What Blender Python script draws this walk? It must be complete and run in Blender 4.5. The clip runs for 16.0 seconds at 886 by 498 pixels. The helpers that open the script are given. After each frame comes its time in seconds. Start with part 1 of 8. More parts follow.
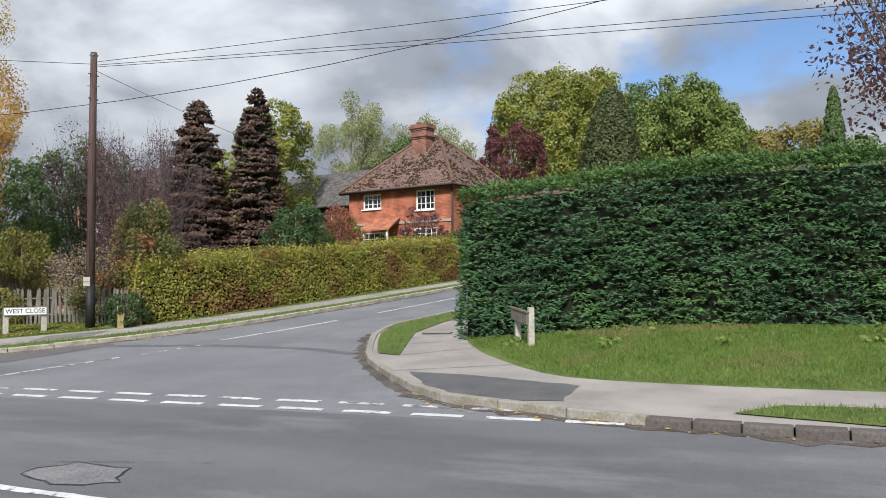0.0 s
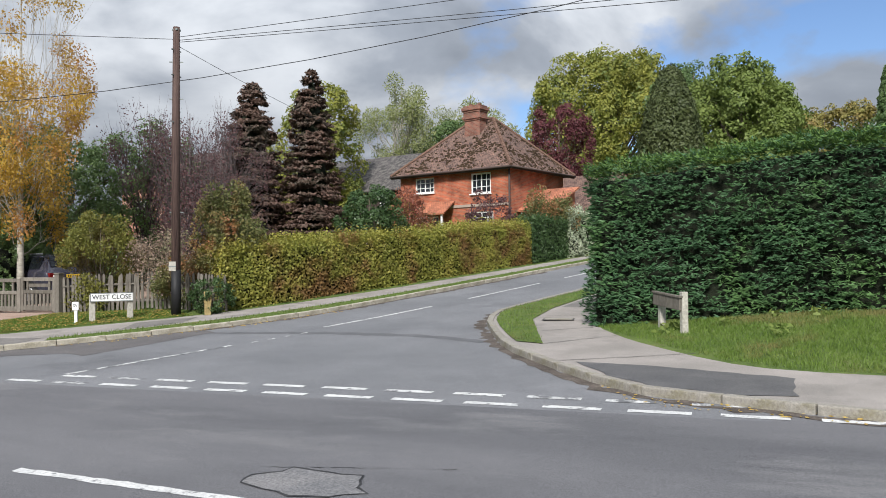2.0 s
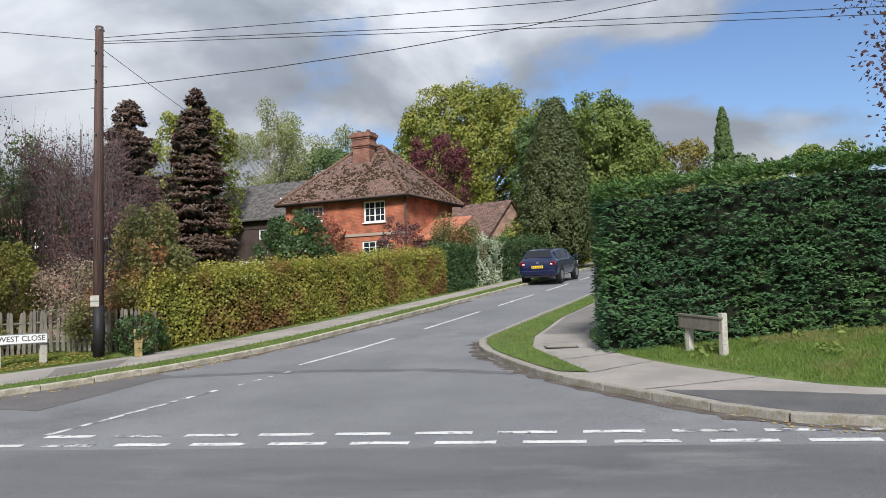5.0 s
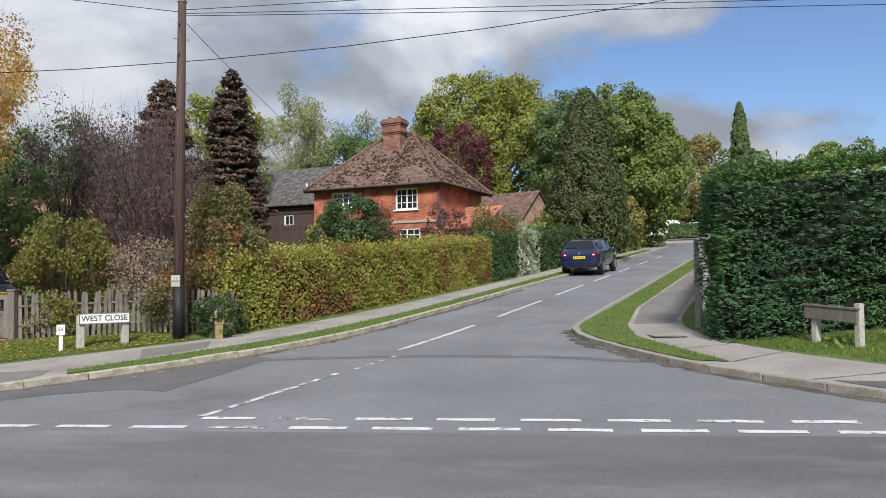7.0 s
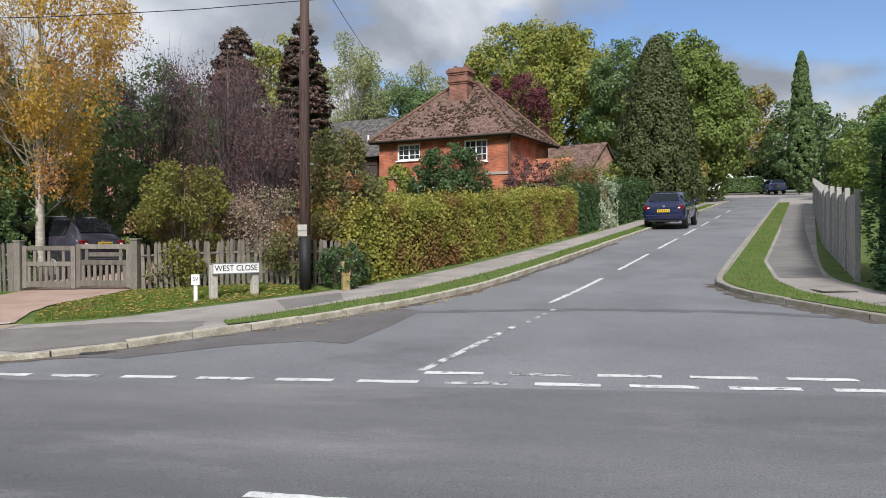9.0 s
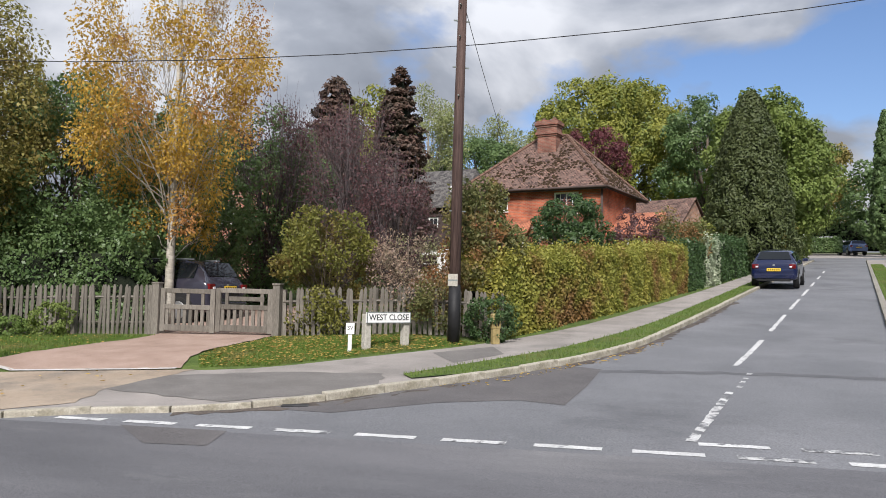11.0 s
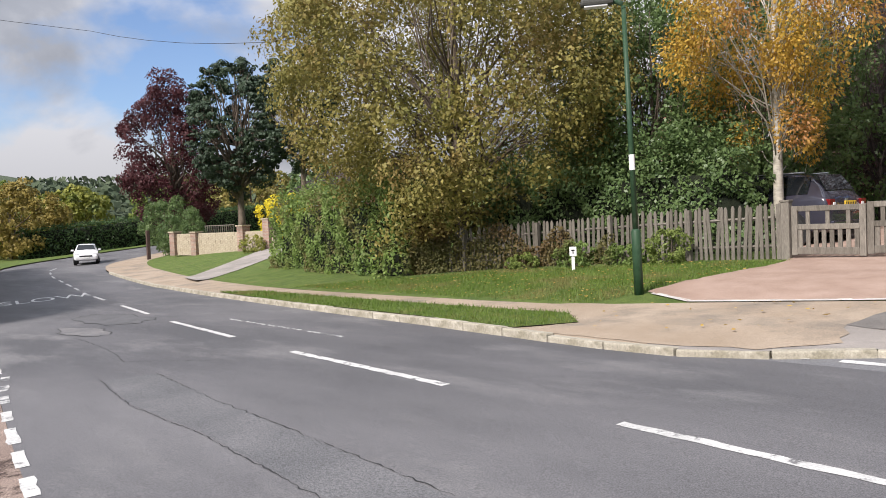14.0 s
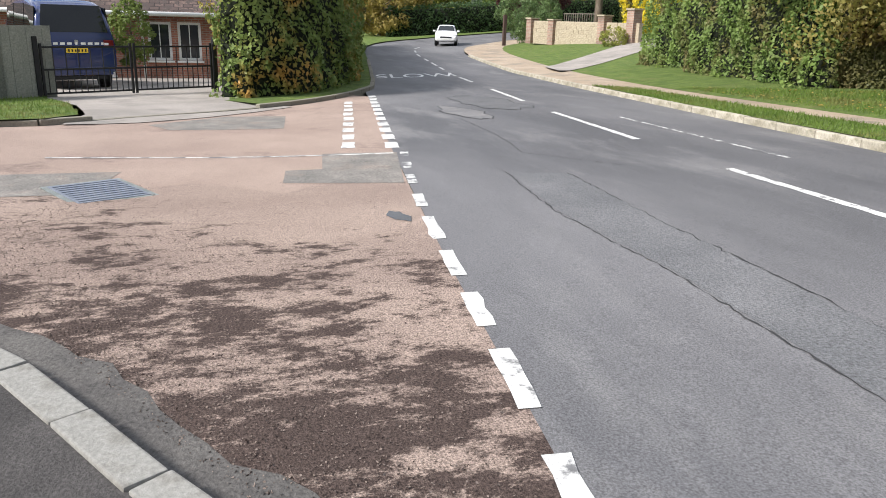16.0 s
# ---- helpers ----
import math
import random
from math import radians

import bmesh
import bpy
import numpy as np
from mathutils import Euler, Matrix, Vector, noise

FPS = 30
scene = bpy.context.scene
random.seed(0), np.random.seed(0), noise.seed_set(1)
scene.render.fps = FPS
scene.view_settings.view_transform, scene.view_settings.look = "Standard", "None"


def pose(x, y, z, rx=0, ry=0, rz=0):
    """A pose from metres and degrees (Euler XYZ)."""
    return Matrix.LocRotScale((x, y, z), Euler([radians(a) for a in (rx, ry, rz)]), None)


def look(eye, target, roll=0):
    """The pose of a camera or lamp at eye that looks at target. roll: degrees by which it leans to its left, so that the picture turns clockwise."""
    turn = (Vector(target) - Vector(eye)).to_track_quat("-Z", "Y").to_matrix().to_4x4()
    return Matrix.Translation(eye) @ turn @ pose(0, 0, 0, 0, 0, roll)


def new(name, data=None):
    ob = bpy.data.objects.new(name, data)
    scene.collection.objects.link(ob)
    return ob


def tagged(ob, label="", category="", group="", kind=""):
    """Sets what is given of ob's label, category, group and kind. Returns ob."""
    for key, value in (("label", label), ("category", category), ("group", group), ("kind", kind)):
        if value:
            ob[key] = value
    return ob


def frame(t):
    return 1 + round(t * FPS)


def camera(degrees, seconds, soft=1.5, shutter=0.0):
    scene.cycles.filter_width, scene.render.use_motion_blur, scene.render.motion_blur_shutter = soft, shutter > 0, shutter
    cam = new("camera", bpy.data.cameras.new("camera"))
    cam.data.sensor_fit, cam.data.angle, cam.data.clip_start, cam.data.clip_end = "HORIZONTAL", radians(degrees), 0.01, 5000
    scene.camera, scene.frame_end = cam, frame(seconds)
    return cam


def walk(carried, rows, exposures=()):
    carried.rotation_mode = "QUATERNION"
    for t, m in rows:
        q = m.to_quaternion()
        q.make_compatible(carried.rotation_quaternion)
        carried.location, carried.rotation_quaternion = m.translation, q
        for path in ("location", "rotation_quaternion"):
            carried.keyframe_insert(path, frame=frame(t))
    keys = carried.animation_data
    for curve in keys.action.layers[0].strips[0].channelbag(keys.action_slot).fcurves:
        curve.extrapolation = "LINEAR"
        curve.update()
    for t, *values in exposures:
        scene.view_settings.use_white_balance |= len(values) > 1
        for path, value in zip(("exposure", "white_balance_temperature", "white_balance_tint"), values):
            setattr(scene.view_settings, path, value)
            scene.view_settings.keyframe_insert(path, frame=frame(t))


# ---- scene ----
cam = camera(60.6, 16.0, soft=0.9)
METRES, EYE, TILT, LEAN, TURN = 17.9, 1.5, 0.0, 0.0, 20.7
ROWS = [
    (0.0, 0.0, 0.0, 0.0, 0.01, 2.06, 0.33),
    (0.5, -0.0287, 0.0128, -0.0018, 1.57, 1.18, 0.42),
    (1.0, -0.0583, 0.0263, -0.0025, 1.85, 0.95, 0.29),
    (1.5, -0.0834, 0.0402, -0.0022, 1.79, 0.95, 0.27),
    (2.0, -0.1128, 0.0541, -0.0033, 1.54, 1.06, 0.48),
    (2.5, -0.1395, 0.0675, -0.0047, 0.56, 1.18, 1.08),
    (3.0, -0.168, 0.0811, -0.0061, -1.12, 1.48, 1.77),
    (3.5, -0.1937, 0.0934, -0.0065, -3.61, 1.96, 2.2),
    (4.0, -0.2231, 0.1065, -0.0064, -6.35, 2.56, 2.18),
    (6.5, -0.3577, 0.1658, -0.0079, -12.99, 3.54, 0.83),
    (7.0, -0.3881, 0.1763, -0.0115, -11.15, 2.66, 0.5),
    (7.5, -0.4173, 0.1914, -0.0133, -9.35, 1.13, 0.3),
    (8.0, -0.4449, 0.2064, -0.0148, -8.79, -0.84, 0.57),
    (10.5, -0.5905, 0.2757, -0.0167, -9.69, 1.59, -0.65),
    (11.0, -0.6176, 0.2889, -0.0175, -5.69, 3.2, -1.43),
    (11.5, -0.6449, 0.3023, -0.0174, 0.37, 3.31, -1.0),
    (12.0, -0.675, 0.3113, -0.0186, 7.62, 2.59, 0.91),
    (12.5, -0.7025, 0.3264, -0.0198, 13.82, 1.93, 3.02),
    (13.0, -0.7341, 0.3367, -0.021, 18.66, 1.36, 4.38),
    (13.5, -0.7649, 0.3464, -0.0211, 23.12, 1.1, 4.15),
    (14.0, -0.7931, 0.3537, -0.0216, 29.27, -2.15, 2.36),
    (14.5, -0.8231, 0.365, -0.0263, 36.37, -7.53, 1.27),
    (15.0, -0.852, 0.3761, -0.0296, 41.64, -11.65, -0.19),
    (15.5, -0.8807, 0.3835, -0.0323, 46.92, -15.53, -0.82),
    (16.0, -0.9142, 0.3916, -0.0355, 54.05, -16.82, -1.55),
]
walk(cam, [(t, pose(0, 0, EYE, TILT, LEAN, TURN) @ pose(METRES * x, METRES * y, METRES * z, 90 + pitch, roll, yaw)) for t, x, y, z, yaw, pitch, roll in ROWS],
     exposures=[(0.0, 0.25, 6200, 11), (4.0, 0.22, 6200, 11), (7.5, 0.16, 6200, 12), (11.0, 0.2, 6250, 14), (13.0, 0.36, 6400, 17), (14.5, 0.45, 6450, 15), (15.2, 0.55, 6350, 14), (16.0, 0.6, 6350, 12)])

# ---- world, sun ----
SUN_ELEV, SUN_AZ = 40.0, 280.0          # degrees; azimuth of the sun's place, counted from +x towards +y
world = bpy.data.worlds.new("sky")
scene.world = world
world.use_nodes = True
wn, wl = world.node_tree.nodes, world.node_tree.links
wn.clear()


def wnode(kind, **vals):
    n = wn.new(kind)
    for k, v in vals.items():
        n.inputs[k].default_value = v
    return n


def wmath(op, a, b=None):
    n = wn.new("ShaderNodeMath")
    n.operation = op
    for i, v in enumerate((a, b)):
        if v is None:
            continue
        if isinstance(v, (int, float)):
            n.inputs[i].default_value = v
        else:
            wl.new(v, n.inputs[i])
    return n.outputs[0]


sky = wn.new("ShaderNodeTexSky")
sky.sky_type, sky.sun_disc = "NISHITA", False
sky.sun_elevation, sky.sun_rotation = radians(SUN_ELEV), radians(90 - SUN_AZ)
tc = wn.new("ShaderNodeTexCoord")
sep = wn.new("ShaderNodeSeparateXYZ")
wl.new(tc.outputs["Generated"], sep.inputs[0])
up = wmath("MAXIMUM", sep.outputs[2], 0.0)
stretch = wn.new("ShaderNodeVectorMath")
stretch.operation = "MULTIPLY"
stretch.inputs[1].default_value = (1.0, 1.0, 1.7)
wl.new(tc.outputs["Generated"], stretch.inputs[0])
CLOUD_AT = (5.3, 2.4, 0.7)
off = wn.new("ShaderNodeVectorMath")
off.operation = "ADD"
wl.new(stretch.outputs[0], off.inputs[0])
off.inputs[1].default_value = CLOUD_AT
# the widest break in the cloud lies up the lane
gap = wn.new("ShaderNodeVectorMath")
gap.operation = "DOT_PRODUCT"
wl.new(tc.outputs["Generated"], gap.inputs[0])
gap.inputs[1].default_value = Vector((0.20, 0.94, 0.235)).normalized()
gapr = wn.new("ShaderNodeMapRange")
gapr.inputs[1].default_value, gapr.inputs[2].default_value, gapr.inputs[4].default_value = 0.962, 0.996, 0.20
wl.new(gap.outputs["Value"], gapr.inputs[0])
# low banks of cloud close the break towards the horizon
low = wn.new("ShaderNodeMapRange")
low.inputs[1].default_value, low.inputs[2].default_value = 0.19, 0.27
wl.new(up, low.inputs[0])
n1 = wnode("ShaderNodeTexNoise", Scale=2.6, Detail=9.0, Roughness=0.52, Distortion=0.2)
n2 = wnode("ShaderNodeTexNoise", Scale=3.4, Detail=8.0, Roughness=0.5, Distortion=0.3)
wl.new(off.outputs[0], n1.inputs["Vector"])
wl.new(off.outputs[0], n2.inputs["Vector"])
cover = wn.new("ShaderNodeValToRGB")
cover.color_ramp.elements[0].position, cover.color_ramp.elements[0].color = 0.36, (0, 0, 0, 1)
cover.color_ramp.elements[1].position, cover.color_ramp.elements[1].color = 0.45, (1, 1, 1, 1)
wl.new(wmath("SUBTRACT", n1.outputs["Fac"], wmath("MULTIPLY", gapr.outputs[0], low.outputs[0])), cover.inputs[0])
shade = wn.new("ShaderNodeValToRGB")
el = shade.color_ramp.elements
el[0].position, el[0].color = 0.34, (0.54, 0.555, 0.565, 1)
el[1].position, el[1].color = 0.64, (0.150, 0.168, 0.195, 1)
mid = el.new(0.48)
mid.color = (0.27, 0.292, 0.322, 1)
# the cloud thins towards the west
west = wmath("MULTIPLY", wmath("MINIMUM", wmath("ADD", sep.outputs[0], 0.66), 0.0), 0.42)
wl.new(wmath("ADD", n2.outputs["Fac"], west), shade.inputs[0])
# an overcast sky is about three times as bright overhead as at the horizon
grade = wmath("ADD", wmath("MULTIPLY", up, 2.1), 0.72)
cl = wn.new("ShaderNodeMixRGB")
cl.blend_type = "MULTIPLY"
cl.inputs[0].default_value = 1.0
wl.new(shade.outputs[0], cl.inputs[1])
wl.new(grade, cl.inputs[2])
blue = wn.new("ShaderNodeMixRGB")
blue.blend_type = "MULTIPLY"
blue.inputs[0].default_value = 1.0
blue.inputs[2].default_value = (0.095, 0.105, 0.12, 1)
wl.new(sky.outputs[0], blue.inputs[1])
mixs = wn.new("ShaderNodeMixRGB")
wl.new(cover.outputs[0], mixs.inputs[0])
wl.new(blue.outputs[0], mixs.inputs[1])
wl.new(cl.outputs[0], mixs.inputs[2])
bg = wnode("ShaderNodeBackground", Strength=1.0)
wl.new(mixs.outputs[0], bg.inputs[0])
wo = wn.new("ShaderNodeOutputWorld")
wl.new(bg.outputs[0], wo.inputs[0])

sun_data = bpy.data.lights.new("sun", "SUN")
sun_data.energy, sun_data.angle, sun_data.color = 4.6, radians(11), (1.0, 0.95, 0.87)
sun = new("sun", sun_data)
sa, se = radians(SUN_AZ), radians(SUN_ELEV)
sun.matrix_world = look((40 * math.cos(sa) * math.cos(se), 40 * math.sin(sa) * math.cos(se), 40 * math.sin(se)), (0, 0, 0))


# ---- materials ----
def surf(name, c1, c2, scale=4.0, rough=0.8, bump=0.3, fine=60.0, fine_amt=0.25, metallic=0.0, island=0.0, obrand=0.0,
         c3=None, scale3=0.5, lo3=0.5, hi3=0.6, transl=0.0, spec=0.3, dist=0.01, coat=0.0, stretch=None, grain_raw=False, wear=None, distort=0.0):
    """Two colours mixed by noise, a fine grain, an optional third colour in large blotches."""
    m = bpy.data.materials.new(name)
    m.use_nodes = True
    nt = m.node_tree
    N, L = nt.nodes, nt.links
    b = N["Principled BSDF"]
    out = N["Material Output"]
    b.inputs["Roughness"].default_value = rough
    b.inputs["Metallic"].default_value = metallic
    b.inputs["Specular IOR Level"].default_value = spec
    b.inputs["Coat Weight"].default_value = coat
    co = N.new("ShaderNodeTexCoord").outputs["Object"]
    raw = co
    if stretch:
        mp = N.new("ShaderNodeMapping")
        mp.inputs["Scale"].default_value = stretch
        L.new(co, mp.inputs[0])
        co = mp.outputs[0]

    def noise_(s, d=6.0, r=0.6, src_co=None):
        n = N.new("ShaderNodeTexNoise")
        n.inputs["Scale"].default_value, n.inputs["Detail"].default_value, n.inputs["Roughness"].default_value = s, d, r
        L.new(src_co or co, n.inputs["Vector"])
        return n.outputs["Fac"]

    def ramp(src, lo, hi):
        r = N.new("ShaderNodeMapRange")
        r.inputs[1].default_value, r.inputs[2].default_value = lo, hi
        L.new(src, r.inputs[0])
        return r.outputs[0]

    def mix(fac, a, c, kind="MIX"):
        x = N.new("ShaderNodeMixRGB")
        x.blend_type = kind
        for i, v in enumerate((fac, a, c)):
            if isinstance(v, (int, float)):
                x.inputs[i].default_value = v
            elif isinstance(v, tuple):
                x.inputs[i].default_value = (*v[:3], 1)
            else:
                L.new(v, x.inputs[i])
        return x.outputs[0]

    src = noise_(scale)
    if island or obrand:
        if island:
            rnd, amt = N.new("ShaderNodeNewGeometry").outputs["Random Per Island"], island
        else:
            rnd, amt = N.new("ShaderNodeObjectInfo").outputs["Random"], obrand
        fac = mix(amt, ramp(src, 0.3, 0.7), rnd)
    else:
        fac = ramp(src, 0.35, 0.65)
    col = mix(fac, c1, c2)
    if c3:
        n3 = noise_(scale3, 12.0, 0.8 if wear else 0.65)
        if distort:
            n3.node.inputs["Distortion"].default_value = distort
        if wear:
            # the worn share grows along one direction of the plan
            dp = N.new("ShaderNodeVectorMath")
            dp.operation = "DOT_PRODUCT"
            dp.inputs[1].default_value = (wear[0], wear[1], 0)
            L.new(raw, dp.inputs[0])
            ad = N.new("ShaderNodeMath")
            ad.inputs[1].default_value = wear[2]
            L.new(dp.outputs["Value"], ad.inputs[0])
            a2 = N.new("ShaderNodeMath")
            L.new(ad.outputs[0], a2.inputs[0])
            L.new(n3, a2.inputs[1])
            n3 = a2.outputs[0]
        col = mix(ramp(n3, lo3, hi3), col, c3)
    fn = noise_(fine, 3.0, 0.7, raw if grain_raw else co)
    if fine_amt:
        lo = 1.0 - fine_amt
        g = N.new("ShaderNodeMapRange")
        g.inputs[1].default_value, g.inputs[2].default_value = 0.3, 0.7
        g.inputs[3].default_value, g.inputs[4].default_value = lo, 1.0 + fine_amt
        L.new(fn, g.inputs[0])
        col = mix(1.0, col, g.outputs[0], "MULTIPLY")
    L.new(col, b.inputs["Base Color"])
    if bump:
        bp = N.new("ShaderNodeBump")
        bp.inputs["Strength"].default_value, bp.inputs["Distance"].default_value = bump, dist
        L.new(fn, bp.inputs["Height"])
        L.new(bp.outputs[0], b.inputs["Normal"])
    if transl:
        tr = N.new("ShaderNodeBsdfTranslucent")
        L.new(col, tr.inputs[0])
        ms = N.new("ShaderNodeMixShader")
        ms.inputs[0].default_value = transl
        L.new(b.outputs[0], ms.inputs[1])
        L.new(tr.outputs[0], ms.inputs[2])
        L.new(ms.outputs[0], out.inputs[0])
    return m


def leafmat(name, c1, c2, c3=None, rough=0.55, transl=0.35):
    return surf(name, c1, c2, scale=0.9, rough=rough, bump=0, fine=9.0, fine_amt=0.2, island=0.4, transl=transl, c3=c3, scale3=0.7, lo3=0.5, hi3=0.62)


def brickmat(name, c1, c2, mortar, bw=0.225, bh=0.075, tilt=None, rough=0.85, msize=0.012):
    """Brick or tile courses on the faces, along the face's own axes."""
    m = bpy.data.materials.new(name)
    m.use_nodes = True
    N, L = m.node_tree.nodes, m.node_tree.links
    b = N["Principled BSDF"]
    b.inputs["Roughness"].default_value = rough
    uv = N.new("ShaderNodeUVMap")
    uv.uv_map = "face"
    br = N.new("ShaderNodeTexBrick")
    br.inputs["Scale"].default_value = 1.0
    br.inputs["Brick Width"].default_value, br.inputs["Row Height"].default_value = bw, bh
    br.inputs["Mortar Size"].default_value = msize
    br.inputs["Color1"].default_value, br.inputs["Color2"].default_value = (*c1, 1), (*c2, 1)
    br.inputs["Mortar"].default_value = (*mortar, 1)
    L.new(uv.outputs[0], br.inputs["Vector"])
    nz = N.new("ShaderNodeTexNoise")
    nz.inputs["Scale"].default_value, nz.inputs["Detail"].default_value = 1.6, 8.0
    L.new(uv.outputs[0], nz.inputs["Vector"])
    r = N.new("ShaderNodeMapRange")
    r.inputs[1].default_value, r.inputs[2].default_value, r.inputs[3].default_value, r.inputs[4].default_value = 0.3, 0.7, 0.6, 1.35
    L.new(nz.outputs["Fac"], r.inputs[0])
    mx = N.new("ShaderNodeMixRGB")
    mx.blend_type = "MULTIPLY"
    mx.inputs[0].default_value = 1.0
    L.new(br.outputs[0], mx.inputs[1])
    L.new(r.outputs[0], mx.inputs[2])
    col = mx.outputs[0]
    if tilt:                                # moss and lichen blotches
        nz2 = N.new("ShaderNodeTexNoise")
        nz2.inputs["Scale"].default_value, nz2.inputs["Detail"].default_value, nz2.inputs["Roughness"].default_value = 3.2, 9.0, 0.75
        L.new(uv.outputs[0], nz2.inputs["Vector"])
        r2 = N.new("ShaderNodeMapRange")
        r2.inputs[1].default_value, r2.inputs[2].default_value = 0.49, 0.55
        L.new(nz2.outputs["Fac"], r2.inputs[0])
        m2 = N.new("ShaderNodeMixRGB")
        m2.inputs[2].default_value = (*tilt, 1)
        L.new(r2.outputs[0], m2.inputs[0])
        L.new(col, m2.inputs[1])
        col = m2.outputs[0]
    L.new(col, b.inputs["Base Color"])
    bp = N.new("ShaderNodeBump")
    bp.inputs["Strength"].default_value, bp.inputs["Distance"].default_value = 0.6, 0.01
    L.new(br.outputs["Fac"], bp.inputs["Height"])
    bp.invert = True
    L.new(bp.outputs[0], b.inputs["Normal"])
    return m


def glassmat(name, tint=(0.02, 0.025, 0.03), rough=0.06):
    m = bpy.data.materials.new(name)
    m.use_nodes = True
    b = m.node_tree.nodes["Principled BSDF"]
    b.inputs["Base Color"].default_value = (*tint, 1)
    b.inputs["Roughness"].default_value = rough
    b.inputs["Specular IOR Level"].default_value = 0.6
    return m


ASPHALT = surf("asphalt", (0.084, 0.084, 0.09), (0.150, 0.148, 0.154), scale=0.45, rough=0.72, bump=0.7, fine=95, fine_amt=0.5, c3=(0.19, 0.187, 0.188), scale3=1.1, lo3=0.52, hi3=0.74, dist=0.004, stretch=(0.3, 1.0, 1.0), grain_raw=True)
ASPHALT_CLOSE = surf("asphalt_worn", (0.135, 0.138, 0.145), (0.185, 0.187, 0.195), scale=0.4, rough=0.75, bump=0.7, fine=55, fine_amt=0.35, c3=(0.105, 0.107, 0.113), scale3=0.35, lo3=0.55, hi3=0.7, dist=0.008)
TAR = surf("tar_patch", (0.085, 0.084, 0.086), (0.115, 0.112, 0.112), scale=2, rough=0.8, bump=0.7, fine=60, fine_amt=0.35, dist=0.008)
TAR_DARK = surf("crack_seal", (0.02, 0.02, 0.022), (0.05, 0.05, 0.052), scale=8, rough=0.7, bump=0.4, fine=40)
TAR_NEAR = surf("near_footway_tar", (0.041, 0.038, 0.037), (0.068, 0.063, 0.061), scale=2, rough=0.85, bump=0.8, fine=70, fine_amt=0.45)
TAR_STRIP = surf("trench_fill", (0.116, 0.118, 0.124), (0.156, 0.156, 0.162), scale=1.2, rough=0.8, bump=0.9, fine=60, fine_amt=0.45)
TAR_GUT = surf("gutter_tar", (0.068, 0.064, 0.062), (0.104, 0.098, 0.092), scale=3, rough=0.85, bump=0.8, fine=50, fine_amt=0.4)
GUT_DIRT = surf("gutter_dirt", (0.06, 0.05, 0.042), (0.12, 0.10, 0.085), scale=3, rough=0.95, bump=0.9, fine=40, fine_amt=0.5)
GRAVEL = surf("loose_gravel", (0.05, 0.038, 0.034), (0.25, 0.205, 0.18), scale=4, rough=0.95, bump=0, fine_amt=0.1, island=0.85, spec=0.05)
TAR_SEAM = surf("tar_seam", (0.095, 0.096, 0.10), (0.125, 0.125, 0.13), scale=1.5, rough=0.75, bump=0.5, fine=70, fine_amt=0.3)
TAR_BROWN = surf("brown_tar", (0.098, 0.092, 0.092), (0.128, 0.12, 0.118), scale=1.2, rough=0.85, bump=0.7, fine=60, fine_amt=0.35)
TAR_GREY = surf("grey_brown_tar", (0.15, 0.142, 0.132), (0.225, 0.208, 0.19), scale=3, rough=0.9, bump=0.8, fine=50, fine_amt=0.45, c3=(0.24, 0.195, 0.165), scale3=2.0, lo3=0.52, hi3=0.7)
TAR_LIGHT = surf("mended_asphalt", (0.14, 0.14, 0.145), (0.19, 0.185, 0.185), scale=2, rough=0.85, bump=0.8, fine=45, fine_amt=0.4)
TAR_PATH = surf("path_mended", (0.14, 0.13, 0.12), (0.19, 0.178, 0.165), scale=1.5, rough=0.85, bump=0.6, fine=60, fine_amt=0.3)
PUDDLE = glassmat("puddle_water", (0.06, 0.058, 0.055), 0.03)
COVER = surf("cover_iron", (0.16, 0.18, 0.22), (0.22, 0.24, 0.28), scale=5, rough=0.45, metallic=0.3, bump=0.2)
KERB_WHITE = surf("kerb_painted", (0.219, 0.214, 0.198), (0.271, 0.267, 0.249), scale=3, rough=0.85, bump=0.5, fine=40, fine_amt=0.2, c3=(0.149, 0.140, 0.123), scale3=3.0, lo3=0.5, hi3=0.65)
EDGING = surf("pale_edging", (0.42, 0.40, 0.37), (0.55, 0.53, 0.50), scale=3, rough=0.85, bump=0.4, fine=40, fine_amt=0.2)
KERB_MOSS = surf("kerb_mossy", (0.16, 0.15, 0.12), (0.24, 0.22, 0.18), scale=3, rough=0.9, bump=0.5, fine=40, fine_amt=0.25, obrand=0.5)
PINK = surf("pink_surfacing", (0.26, 0.20, 0.172), (0.335, 0.262, 0.222), scale=0.5, rough=0.92, bump=1.0, fine=90, fine_amt=0.68, c3=(0.072, 0.053, 0.047), scale3=2.3, lo3=0.475, hi3=0.535, dist=0.012, spec=0.1, stretch=(1.35, 0.75, 1.0), grain_raw=True, distort=0.12, wear=(0.042, -0.038, 0.95))
PINK_CLEAN = surf("pink_surfacing_far", (0.275, 0.211, 0.181), (0.348, 0.272, 0.231), scale=0.5, rough=0.92, bump=0.8, fine=80, fine_amt=0.4, c3=(0.156, 0.120, 0.108), scale3=0.9, lo3=0.58, hi3=0.7, dist=0.012, spec=0.1)
PAVE = surf("path_asphalt", (0.24, 0.22, 0.20), (0.33, 0.30, 0.275), scale=0.8, rough=0.9, bump=0.5, fine=80, fine_amt=0.22, c3=(0.20, 0.185, 0.17), scale3=0.9, lo3=0.52, hi3=0.7)
